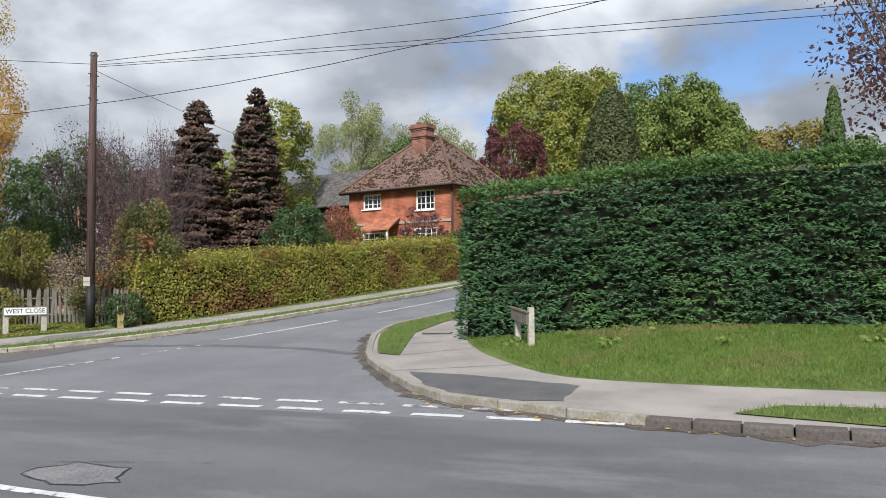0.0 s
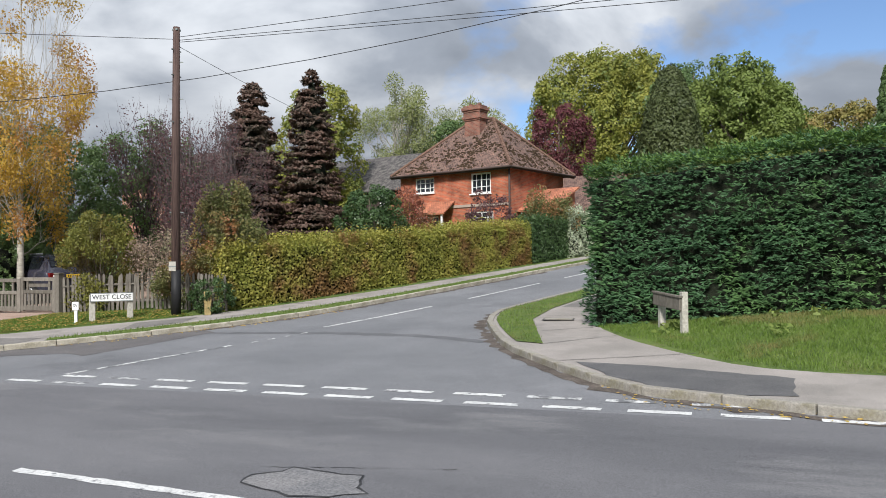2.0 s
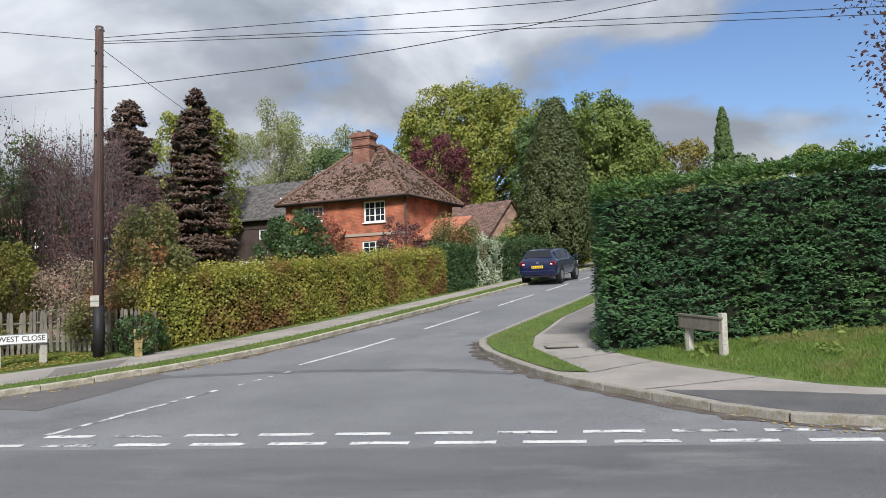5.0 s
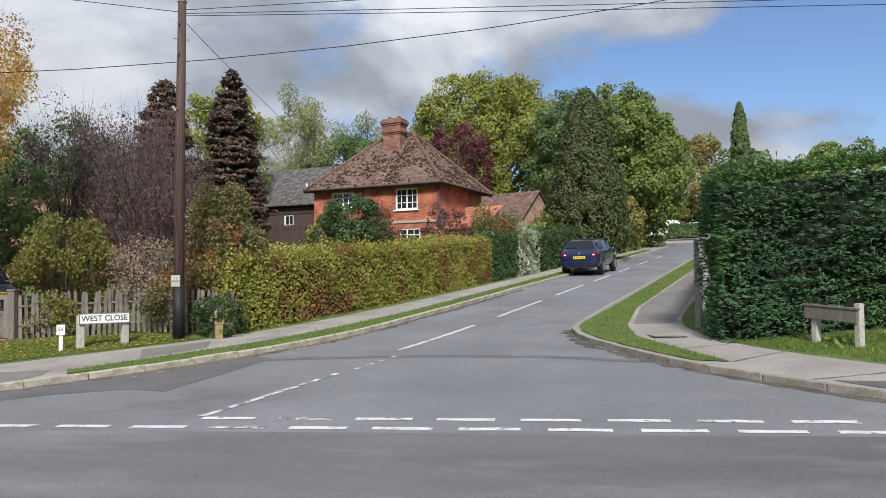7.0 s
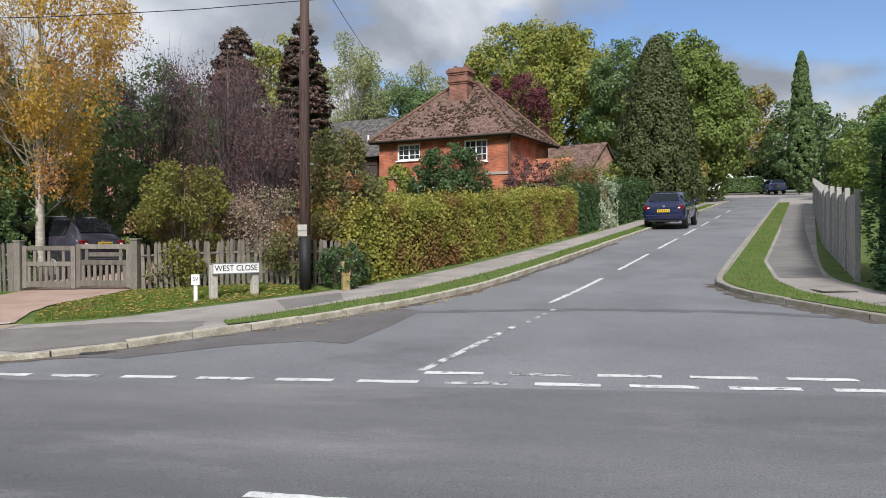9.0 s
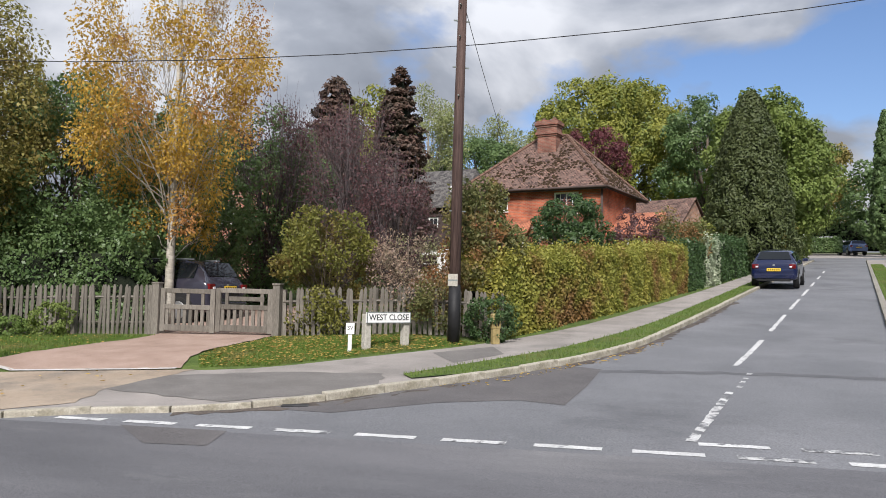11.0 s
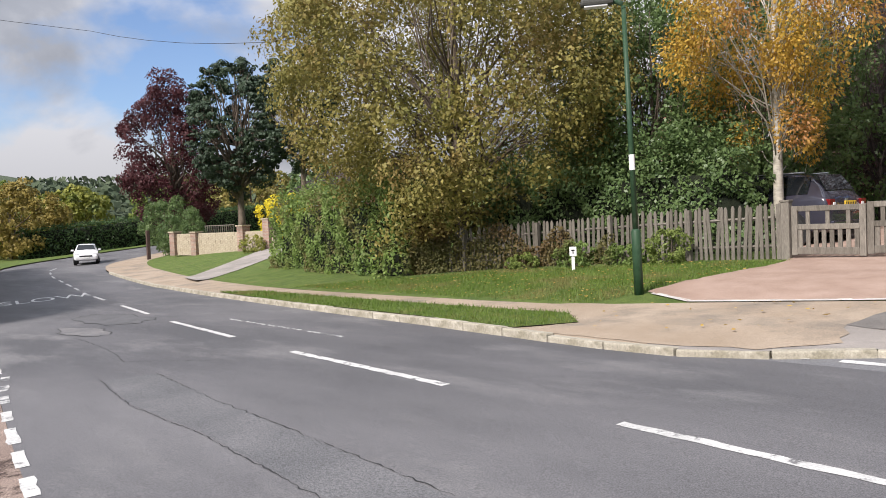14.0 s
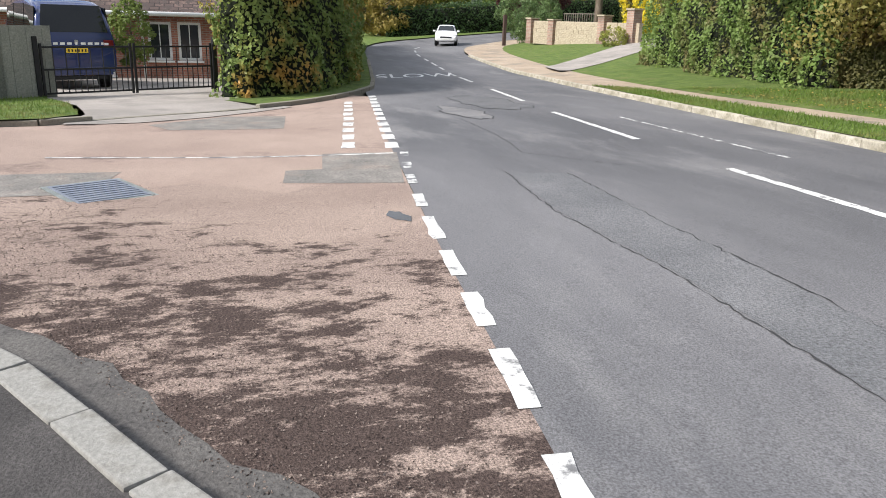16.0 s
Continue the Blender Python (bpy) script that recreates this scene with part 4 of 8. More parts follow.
def window(parent, m, w, h, cols, rows, depth=0.09, sill=True, name="window"):
    """A white framed casement in a hole, its lower left outer corner at m's origin."""
    e = new(name)
    e.parent = parent
    e.matrix_local = m
    bm = bmesh.new()
    fr = 0.085
    for sx, sz, x, z in ((w, fr, w / 2, 0), (w, fr, w / 2, h - fr), (fr, h - 2 * fr, fr / 2, fr), (fr, h - 2 * fr, w - fr / 2, fr)):
        box_bm(sx, 0.07, sz, (x, depth, z), bm=bm)
    part("frame", bm, WHITE, e)
    bm = bmesh.new()
    for i in range(1, cols):
        box_bm(0.03 if i % 2 else 0.07, 0.045, h - 2 * fr, (w * i / cols, depth, fr), bm=bm)
    for j in range(1, rows):
        box_bm(w - 2 * fr, 0.04, 0.03, (w / 2, depth, h * j / rows - 0.015), bm=bm)
    part("glazing_bars", bm, WHITE, e)
    part("pane", box_bm(w - fr, 0.008, h - fr, (w / 2, depth + 0.004, fr / 2)), GLASS, e)
    if sill:
        part("sill", box_bm(w + 0.12, 0.2, 0.06, (w / 2, 0.0, -0.065), bevel=0.01), WHITE, e)
    return e


def roof_part(name, V, Fc, material, parent, thick=0.09):
    me = bpy.data.meshes.new(name)
    me.from_pydata(V, [], Fc)
    me.update()
    bm = bmesh.new()
    bm.from_mesh(me)
    bmesh.ops.recalc_face_normals(bm, faces=bm.faces)
    ex = bmesh.ops.extrude_face_region(bm, geom=list(bm.faces))
    vs = [v for v in ex["geom"] if isinstance(v, bmesh.types.BMVert)]
    bmesh.ops.translate(bm, verts=vs, vec=(0, 0, thick))
    bmesh.ops.recalc_face_normals(bm, faces=bm.faces)
    bm.to_mesh(me)
    bm.free()
    me.materials.append(material)
    uv_faces(me)
    ob = new(name, me)
    ob.parent = parent
    return ob


def moss_lumps(roof, planes, count, seed):
    """Cushions of moss and slipped, lifted tiles over roof slopes, thickest low down and in patches."""
    rng = np.random.default_rng(seed)
    V, Fc = [], []
    ring = [(math.cos(a), math.sin(a)) for a in np.linspace(0, 2 * math.pi, 7)[:-1]]
    for pl_ in planes:
        a, b, c, d = [np.array(p, float) for p in pl_]
        nn = np.cross(b - a, d - a)
        nn /= np.linalg.norm(nn)
        e1 = unit(b - a)
        e2 = np.cross(nn, e1)
        area = np.linalg.norm(np.cross(b - a, c - a)) / 2 + np.linalg.norm(np.cross(c - a, d - a)) / 2
        k = 0
        while k < count * area / 60:
            u, w = rng.random(2)
            p = (a + (b - a) * u) * (1 - w) + (d + (c - d) * u) * w
            if rng.random() > (1 - w) + 0.02 or noise.noise(Vector(p) * 0.9) + rng.normal(0, 0.2) < -0.02:
                k += 0.34
                continue
            r = rng.uniform(0.035, 0.095)
            h = r * rng.uniform(0.5, 0.95)
            i = len(V)
            V += [tuple(p + e1 * q[0] * r * 1.25 + e2 * q[1] * r - nn * 0.01) for q in ring] + [tuple(p + e1 * q[0] * r * 0.7 + e2 * q[1] * r * 0.55 + nn * h * 0.8) for q in ring] + [tuple(p + nn * h)]
            Fc += [(i + j, i + (j + 1) % 6, i + 6 + (j + 1) % 6, i + 6 + j) for j in range(6)] + [(i + 6 + j, i + 6 + (j + 1) % 6, i + 12) for j in range(6)]
            k += 1
    return tagged(mesh_ob("moss", V, Fc, MOSS, roof, smooth=True), kind="stuff")


MOSS = surf("roof_moss", (0.028, 0.02, 0.014), (0.07, 0.048, 0.03), scale=3, rough=1.0, bump=0.5, fine=40, fine_amt=0.4, island=0.6, spec=0.05)


def brick_house():
    # near corner of the walls; local x runs left along the garden front, local y runs away beside the lane
    ang = 74.2
    gx, gy = -14.42, 39.56
    gz = 1.96
    e = empty("brick_house", pose(gx, gy, gz, 0, 0, ang - 90), "two-storey red brick house with a hipped mossy tile roof", "house")
    W, D, HT = 7.81, 5.73, 4.75
    # front runs from local x=-W to 0
    fr = [(W - 6.65, 3.6, W - 5.2, 4.5), (W - 2.55, 3.34, W - 1.2, 4.5), (W - 2.7, 1.3, W - 1.05, 2.35), (W - 6.7, 1.0, W - 4.9, 2.2)]
    wall("wall_front", W, HT, 0.25, fr, BRICK, e, pose(-W, 0, 0))
    wall("wall_lane", D, HT, 0.25, [(1.2, 0.9, 3.4, 2.1)], BRICK, e, pose(0, 0.25, 0, 0, 0, 90))
    wall("wall_back", W, HT, 0.25, [], BRICK, e, pose(0, D + 0.25, 0, 0, 0, 180))
    wall("wall_far", D, HT, 0.25, [], BRICK, e, pose(-W, D + 0.25, 0, 0, 0, -90))
    for (x0, z0, x1, z1), cols in zip(fr, (4, 4, 4, 4)):
        window(e, pose(x0 - W, 0, z0), x1 - x0, z1 - z0, cols, 3 if z0 > 2 else 3)
    window(e, pose(0, 0.25 + 1.2, 0.9, 0, 0, 90), 2.2, 1.2, 6, 3)
    # dentil band and fascia
    part("string_course", box_bm(W + 0.04, 0.06, 0.15, (-W / 2, -0.03, 2.62)), BRICK_DULL, e)
    o = 0.42
    x0, x1, y0, y1, zr = -W - o, o, -o, D + 0.5 + o, 3.42
    z = HT - 0.12
    hs = (y1 - y0) / 2
    ra, rb = (x0 + hs, (y0 + y1) / 2, z + zr), (x1 - hs, (y0 + y1) / 2, z + zr)
    roof = roof_part("roof", [(x0, y0, z), (x1, y0, z), (x1, y1, z), (x0, y1, z), ra, rb], [(0, 1, 5, 4), (1, 2, 5), (2, 3, 4, 5), (3, 0, 4)], TILE, e)
    for a, b in (((x0, y0, z), ra), ((x1, y0, z), rb), ((x1, y1, z), rb), (ra, rb), ((x0, y1, z), ra)):
        a, b = Vector(a) + Vector((0, 0, 0.1)), Vector(b) + Vector((0, 0, 0.1))
        n = max(2, int((b - a).length / 0.32))
        v, f = tubes([([a + (b - a) * i / n, a + (b - a) * (i + 0.97) / n], [0.115, 0.095]) for i in range(n)], 6)
        mesh_ob("hip_tiles", v, f, TILE_RIDGE, roof)
    moss_lumps(roof, [((x0, y0, z + 0.09), (x1, y0, z + 0.09), (rb[0], rb[1], rb[2] + 0.09), (ra[0], ra[1], ra[2] + 0.09)), ((x1, y0, z + 0.09), (x1, y1, z + 0.09), (rb[0], rb[1], rb[2] + 0.09), (rb[0], rb[1], rb[2] + 0.09))], 2600, 8)
    for nm, sx, sy, px, py in (("fascia", x1 - x0, 0.03, (x0 + x1) / 2, y0 + 0.02), ("fascia", 0.03, y1 - y0, x1 - 0.02, (y0 + y1) / 2)):
        part(nm, box_bm(sx, sy, 0.16, (px, py, z - 0.1)), BLACK_BOARD, e)
    for a, b in (((x0, y0 - 0.06, z + 0.02), (x1, y0 - 0.06, z + 0.02)), ((x1 + 0.06, y0, z + 0.02), (x1 + 0.06, y1, z + 0.02)), ((0.06, -0.06, 0), (0.06, -0.06, z))):
        v, f = tubes([([a, b], [0.055, 0.055])], 8)
        mesh_ob("gutter", v, f, BLACK_BOARD, e, smooth=True)
    # chimney on the front slope, stepped cap
    cx, cy = -3.85, 2.3
    ch = new("chimney")
    ch.parent = e
    for i, (sx, sy, z0, z1) in enumerate(((1.1, 0.66, 6.0, 7.95), (1.2, 0.76, 7.95, 8.05), (1.32, 0.88, 8.05, 8.18), (1.2, 0.76, 8.18, 8.45), (1.28, 0.84, 8.45, 8.56), (1.4, 0.95, 8.56, 8.74), (1.22, 0.78, 8.74, 8.84))):
        st = part("corbel" if i else "shaft", box_bm(sx, sy, z1 - z0, (cx, cy, z0)), BRICK_STACK, ch)
        uv_faces(st.data)
    for dx in (-0.32, 0.3):
        v, f = tubes([([(cx + dx, cy, 8.8), (cx + dx, cy, 9.02)], [0.13, 0.11])], 8)
        mesh_ob("chimney_pot", v, f, TILE_RIDGE, ch)
    # lean-to on the lane side with a red tiled roof, and a bay roof at the front
    lw = new("lean_to")
    lw.parent = e
    wall("wall", 2.0, 2.3, 0.2, [(0.25, 1.2, 1.8, 2.15)], BRICK, lw, pose(0.05, 1.0, 0))
    wall("wall", 2.4, 2.3, 0.2, [], BRICK, lw, pose(2.05, 1.2, 0, 0, 0, 90))
    gb = mesh_ob("gable", [(2.04, 1.0, 2.3), (2.04, 3.6, 2.3), (2.04, 3.6, 3.55), (1.86, 1.0, 2.3), (1.86, 3.6, 2.3), (1.86, 3.6, 3.55)], [(0, 1, 2), (3, 5, 4), (0, 2, 5, 3), (1, 4, 5, 2), (0, 3, 4, 1)], BRICK, lw)
    uv_faces(gb.data)
    window(lw, pose(0.3, 1.0, 1.2), 1.55, 0.95, 4, 2)
    roof_part("roof", [(0.02, 0.7, 2.25), (2.3, 0.7, 2.25), (2.3, 3.7, 3.62), (0.02, 3.7, 3.62)], [(0, 1, 2, 3)], TILE_RED, lw)
    roof_part("porch_roof", [(-5.6, -0.02, 2.95), (-3.7, -0.02, 2.95), (-3.5, -1.3, 2.2), (-5.9, -1.3, 2.2)], [(0, 1, 2, 3)], TILE_RED, e)
    for px in (-5.65, -3.75):
        part("porch_post", box_bm(0.1, 0.1, 2.25, (px, -1.15, 0)), WHITE, e)
    return e


BRICK_STACK = brickmat("chimney_brick", (0.17, 0.06, 0.042), (0.27, 0.105, 0.07), (0.22, 0.15, 0.115))
TILE_RIDGE = surf("ridge_tile", (0.122, 0.068, 0.050), (0.180, 0.111, 0.081), scale=4, rough=0.85, bump=0.4, fine=20)
brick_house()


def outbuilding():
    e = empty("brick_garage", pose(-10.75, 45.6, 2.5, 0, 0, -30), "pale brick gabled garage with a mossy tile roof", "garage")
    W, D, H = 6.2, 4.6, 2.0
    for nm, ln, m in (("wall_front", W, pose(-W, 0, 0)), ("wall_lane", D, pose(0, 0.2, 0, 0, 0, 90)), ("wall_back", W, pose(0, D + 0.2, 0, 0, 0, 180)), ("wall_far", D, pose(-W, D + 0.2, 0, 0, 0, -90))):
        wall(nm, ln, H, 0.2, [], BRICK_PALE, e, m)
    g = mesh_ob("gable", [(0, 0.1, H), (0, D + 0.3, H), (0, D / 2 + 0.2, H + 2.45), (-0.2, 0.1, H), (-0.2, D + 0.3, H), (-0.2, D / 2 + 0.2, H + 2.45)], [(0, 1, 2), (3, 5, 4), (0, 2, 5, 3), (1, 4, 5, 2), (0, 3, 4, 1)], BRICK_PALE, e)
    uv_faces(g.data)
    roof_part("roof", [(-W - 0.2, -0.25, H - 0.1), (0.12, -0.25, H - 0.1), (0.12, D / 2 + 0.2, H + 2.5), (-W - 0.2, D / 2 + 0.2, H + 2.5), (0.12, D + 0.65, H - 0.1), (-W - 0.2, D + 0.65, H - 0.1)], [(0, 1, 2, 3), (3, 2, 4, 5)], TILE, e)


def barn():
    e = empty("timber_barn", pose(-22.85, 44.3, 1.95, 0, 0, -14), "black weatherboarded house with a dark tiled roof and white base", "house")
    W, D, H = 9.0, 6.0, 4.3
    holes = [(6.8, 3.0, 7.5, 3.7), (6.9, 0.55, 7.6, 1.1)]
    wall("wall_front", W, H, 0.2, holes, BLACK_BOARD, e, pose(-W, 0, 0))
    wall("wall_right", D, H, 0.2, [], BLACK_BOARD, e, pose(0, 0.2, 0, 0, 0, 90))
    wall("wall_back", W, H, 0.2, [], BLACK_BOARD, e, pose(0, D + 0.2, 0, 0, 0, 180))
    wall("wall_left", D, H, 0.2, [], BLACK_BOARD, e, pose(-W, D + 0.2, 0, 0, 0, -90))
    wall("plinth", W + 0.1, 1.75, 0.06, [(h[0], h[1], h[2], h[3]) for h in holes if h[3] < 1.7], RENDERED, e, pose(-W - 0.05, -0.065, 0), "white rendered base")
    wall("plinth", D + 0.2, 1.75, 0.06, [], RENDERED, e, pose(0.065, 0, 0, 0, 0, 90), "white rendered base")
    for h in holes:
        window(e, pose(h[0] - W, 0, h[1]), h[2] - h[0], h[3] - h[1], 2, 1, sill=False)
    bd = box_bm(W, 0.02, 0.2, (0, 0, 0), rot=Matrix.Rotation(radians(7), 4, "X"))
    first = part("board", bd, BLACK_BOARD, e)
    first.location = (-W / 2, -0.025, 1.8)
    for i in range(1, 16):
        z = 1.8 + i * 0.175
        if 2.85 < z < 3.65 or z > 4.05:
            continue
        o = first.copy()
        scene.collection.objects.link(o)
        o.location = (-W / 2, -0.025, z)
    x0, x1, y0, y1, z, zr = -W - 0.4, 0.4, -0.4, D + 0.6, H - 0.1, 2.75
    ym = (y0 + y1) / 2
    roof_part("roof", [(x0, y0, z), (x1, y0, z), (x1, y1, z), (x0, y1, z), (x0 + 0.2, ym, z + zr), (x1 - 1.0, ym, z + zr)], [(0, 1, 5, 4), (1, 2, 5), (2, 3, 4, 5), (3, 0, 4)], SLATE, e)
    v, f = tubes([([(-1.2, 1.0, 4.8), (-1.2, 1.0, 5.7)], [0.06, 0.06])], 8)
    mesh_ob("vent_pipe", v, f, WHITE, e)


def far_house(x, y, z, ang, W, D, H, rise, wallm, roofm, label):
    e = empty("far_house", pose(x, y, z, 0, 0, ang), label, "house")
    holes = [(W * 0.15, H * 0.55, W * 0.15 + 1.2, H * 0.55 + 1.1), (W * 0.6, H * 0.55, W * 0.6 + 1.2, H * 0.55 + 1.1)]
    wall("wall_front", W, H, 0.2, holes, wallm, e, pose(-W, 0, 0))
    wall("wall_right", D, H, 0.2, [], wallm, e, pose(0, 0.2, 0, 0, 0, 90))
    wall("wall_back", W, H, 0.2, [], wallm, e, pose(0, D + 0.2, 0, 0, 0, 180))
    wall("wall_left", D, H, 0.2, [], wallm, e, pose(-W, D + 0.2, 0, 0, 0, -90))
    for h in holes:
        window(e, pose(h[0] - W, 0, h[1]), 1.2, 1.1, 2, 2)
    x0, x1, y0, y1, zz = -W - 0.4, 0.4, -0.4, D + 0.6, H - 0.1
    ym = (y0 + y1) / 2
    roof_part("roof", [(x0, y0, zz), (x1, y0, zz), (x1, y1, zz), (x0, y1, zz), (x0 + 1.5, ym, zz + rise), (x1 - 1.5, ym, zz + rise)], [(0, 1, 5, 4), (1, 2, 5), (2, 3, 4, 5), (3, 0, 4)], roofm, e)
    return e


outbuilding()
barn()
far_house(-31.5, 37.4, 1.6, -5, 9, 7, 5.3, 2.1, BRICK_DULL, TILE_DULL, "red brick house with a brown hipped roof behind shrubs")

L_CYP = leafmat("cypress_leaf", (0.05, 0.07, 0.024), (0.10, 0.12, 0.042), transl=0.15)
L_ASH = leafmat("pale_ash_leaf", (0.22, 0.26, 0.10), (0.36, 0.38, 0.17))
L_RUBY = leafmat("ruby_leaf", (0.10, 0.03, 0.04), (0.20, 0.07, 0.075))
L_SHRUB = leafmat("olive_orange_leaf", (0.13, 0.15, 0.034), (0.25, 0.235, 0.055), c3=(0.22, 0.15, 0.05))
GREYBARK = surf("grey_purple_bark", (0.055, 0.043, 0.043), (0.14, 0.115, 0.115), scale=5, rough=0.95, bump=0.6, fine=18, fine_amt=0.3)
# ---- trees and shrubs ----
conifer("brown_conifer", -25.8, 32.2, 9.3, 1.95, L_BROWNCON, 40000, "tall narrow reddish-brown conifer in a garden", 21, power=0.5, spray=0.2, ragged=0.14, tip=0.06, tier=0.25)
conifer("brown_conifer", -23.25, 33.8, 9.9, 1.75, L_BROWNCON, 40000, "tall tapering reddish-brown conifer in a garden", 22, power=0.55, spray=0.2, ragged=0.14, tip=0.06, tier=0.25)
conifer("dark_cypress", -6.6, 46.5, 9.7, 2.7, L_CYP, 50000, "broad dark green cypress beside the lane", 23, power=0.6, spray=0.2, base_skirt=0.12, ragged=0.07)
conifer("poplar", 9.6, 81, 13.3, 1.35, L_DKGREEN, 12000, "thin dark columnar poplar at the lane's end", 24, power=0.6, spray=0.4, base_skirt=0.2)
tree("large_tree", -15.8, 80, 17.9, 8.0, 0.5, L_LIME, 100000, 0.3, "large rounded yellow-green tree behind the house", 31, lobes=70, lobe=0.36, trunk_r=0.45, shell=0.7)
tree("large_tree", -2.9, 66.5, 12.9, 4.4, 0.3, L_GREEN, 56000, 0.28, "large dense green tree beside the lane", 32, lobes=56, lobe=0.4, trunk_r=0.4, shell=0.7)
tree("large_tree", -7.0, 72.5, 15.2, 4.2, 1, L_DKGREEN, 24000, 0.27, "dark green tree standing close to others", 33, lobes=26, trunk_r=0.35)
tree("ash_tree", -28.1, 55, 13.6, 3.6, 4.0, L_ASH, 15000, 0.16, "tall airy ash with thin yellow-green leaves", 34, lobes=34, lobe=0.24, trunk_r=0.24, twigs=4, shell=0.35, limb_r=0.3, bark=BIRCH)
tree("garden_tree", -29.0, 43, 11.0, 3.2, 1.5, L_LIME, 22000, 0.2, "yellow-green tree behind dark conifers", 35, lobes=26, trunk_r=0.3)
tree("garden_tree", -24.5, 58, 9.8, 3.6, 1.5, L_DKGREEN, 24000, 0.2, "dark green tree behind the dark house", 36, trunk_r=0.25)
tree("garden_tree", -23.9, 60.5, 12.4, 4.6, 2.5, L_ASH, 15000, 0.17, "thin olive tree behind the tiled roof", 37, twigs=3, lobe=0.26, trunk_r=0.2, shell=0.4, droop=0.6)
tree("purple_tree", -16.0, 57.8, 10.4, 2.6, 2.5, L_RUBY, 18000, 0.17, "dark purple-leaved tree behind the house", 38, trunk_r=0.2)
tree("autumn_tree", 6.0, 102, 12.5, 6.0, 1.0, L_OAK, 20000, 0.36, "broad round autumn tree at the lane's end", 39, lobes=30, trunk_r=0.4)
tree("silver_birch", -23.5, 17.2, 11.8, 2.5, 1.0, L_GOLD, 34000, 0.08, "silver birch with thinning golden autumn leaves", 40, bark=BIRCH, lobes=46, lobe=0.22, trunk_r=0.12, twigs=9, shell=0.25, droop=0.9, limb_r=0.16, thin_top=0.65)
tree("field_tree", -31.4, 14.9, 10.2, 5.0, 0.4, L_OAK, 125000, 0.1, "big spreading tree with leaves turning gold and olive", 41, lobes=100, lobe=0.27, trunk_r=0.26, twigs=1, limb_r=0.18, shell=0.75)
for i, (x, y, hh, r, lm) in enumerate([(-27.6, 18.6, 7.2, 2.6, L_DKGREEN), (-25.3, 20.0, 6.4, 2.5, L_DKGREEN), (-29.8, 20.5, 7.8, 2.8, L_DKGREEN), (-24.6, 23.5, 6.4, 2.6, L_DKGREEN)]):
    tree("hazel_thicket", x, y, hh, r, -0.4, lm, 22000, 0.115, "dense dark green hazel and holly thicket behind a fence", 50 + i, lobes=60, lobe=0.24, shell=0.7, trunk_r=0.08, twigs=2, category="bush")
for i, (x, y, hh, r) in enumerate([(-23.4, 22.6, 7.4, 1.9), (-20.8, 21.8, 7.0, 1.8), (-22.6, 26.0, 7.2, 2.3), (-18.9, 20.6, 4.6, 1.5)]):
    tree("purple_plum", x, y, hh, r, -0.2, L_PURPLE, 4600, 0.08, "bare-branched purple plum tree with few leaves", 60 + i, lobes=50, lobe=0.26, trunk_r=0.09, twigs=10, shell=0.3, limb_r=0.3, bark=GREYBARK, category="tree")
tree("yellow_green_shrub", -18.8, 15.9, 2.8, 1.3, -0.7, L_SHRUB, 17000, 0.075, "loose yellow-green shrub growing through a fence", 70, lobes=44, lobe=0.24, trunk_r=0.035, twigs=4, limb_r=0.3, category="bush", shell=0.45)
tree("dry_shrub", -17.2, 16.7, 2.4, 1.2, 0.2, L_DRY, 5200, 0.06, "dry grey-pink twiggy shrub beside a telegraph pole", 71, lobes=34, lobe=0.28, trunk_r=0.03, twigs=9, category="bush", shell=0.45)
tree("dry_shrub", -16.4, 16.3, 1.5, 0.8, 0.05, L_MIX, 6000, 0.06, "low grey-green scrub at the foot of a pole", 72, lobes=24, lobe=0.32, trunk_r=0.02, twigs=5, category="bush", shell=0.45)
tree("rusty_shrub", -15.8, 17.5, 3.5, 1.05, -0.3, L_MIX, 17000, 0.09, "tall rusty green shrub beside a clipped hedge", 73, lobes=60, lobe=0.3, trunk_r=0.045, twigs=3, category="bush", shell=0.45)
tree("low_privet", -15.2, 16.1, 0.95, 0.55, 0.0, L_LAUREL, 5000, 0.05, "low rounded dark privet at the pole's foot", 74, lobes=24, trunk_r=0.02, category="bush")
tree("holly_bush", -14.45, 23.4, 3.35, 1.15, 0.0, L_LAUREL, 16000, 0.09, "rounded dark green holly bush behind the hedge", 75, lobes=30, trunk_r=0.08, category="bush")
tree("red_shrub", -14.5, 26.8, 3.4, 1.05, 0.1, L_RED, 8000, 0.085, "rusty red shrub in front of a house", 76, lobes=26, trunk_r=0.06, twigs=2, category="bush", shell=0.45)
tree("lime_shrub", -19.4, 36.2, 3.2, 0.9, 0.1, L_LIME, 5000, 0.15, "yellow-green shrub against the house corner", 77, trunk_r=0.05, category="bush")
tree("purple_shrub", -12.6, 30.8, 3.0, 1.0, 0.0, L_PURPLE, 6000, 0.085, "dark purple shrub in front of a house", 78, trunk_r=0.05, category="bush")
tree("olive_shrub", -10.9, 34.2, 3.1, 1.3, 0.2, L_MIX, 6000, 0.11, "sparse grey-green shrub before the garage", 79, trunk_r=0.05, twigs=3, category="bush", shell=0.45)
tree("hedge_tree", 4.9, 21.5, 13.5, 4.8, 3.4, L_PURPLE, 8000, 0.15, "tall sparse dark-leaved tree behind the conifer hedge", 80, lobes=34, lobe=0.25, trunk_r=0.25, twigs=5, limb_r=0.14, shell=0.3)

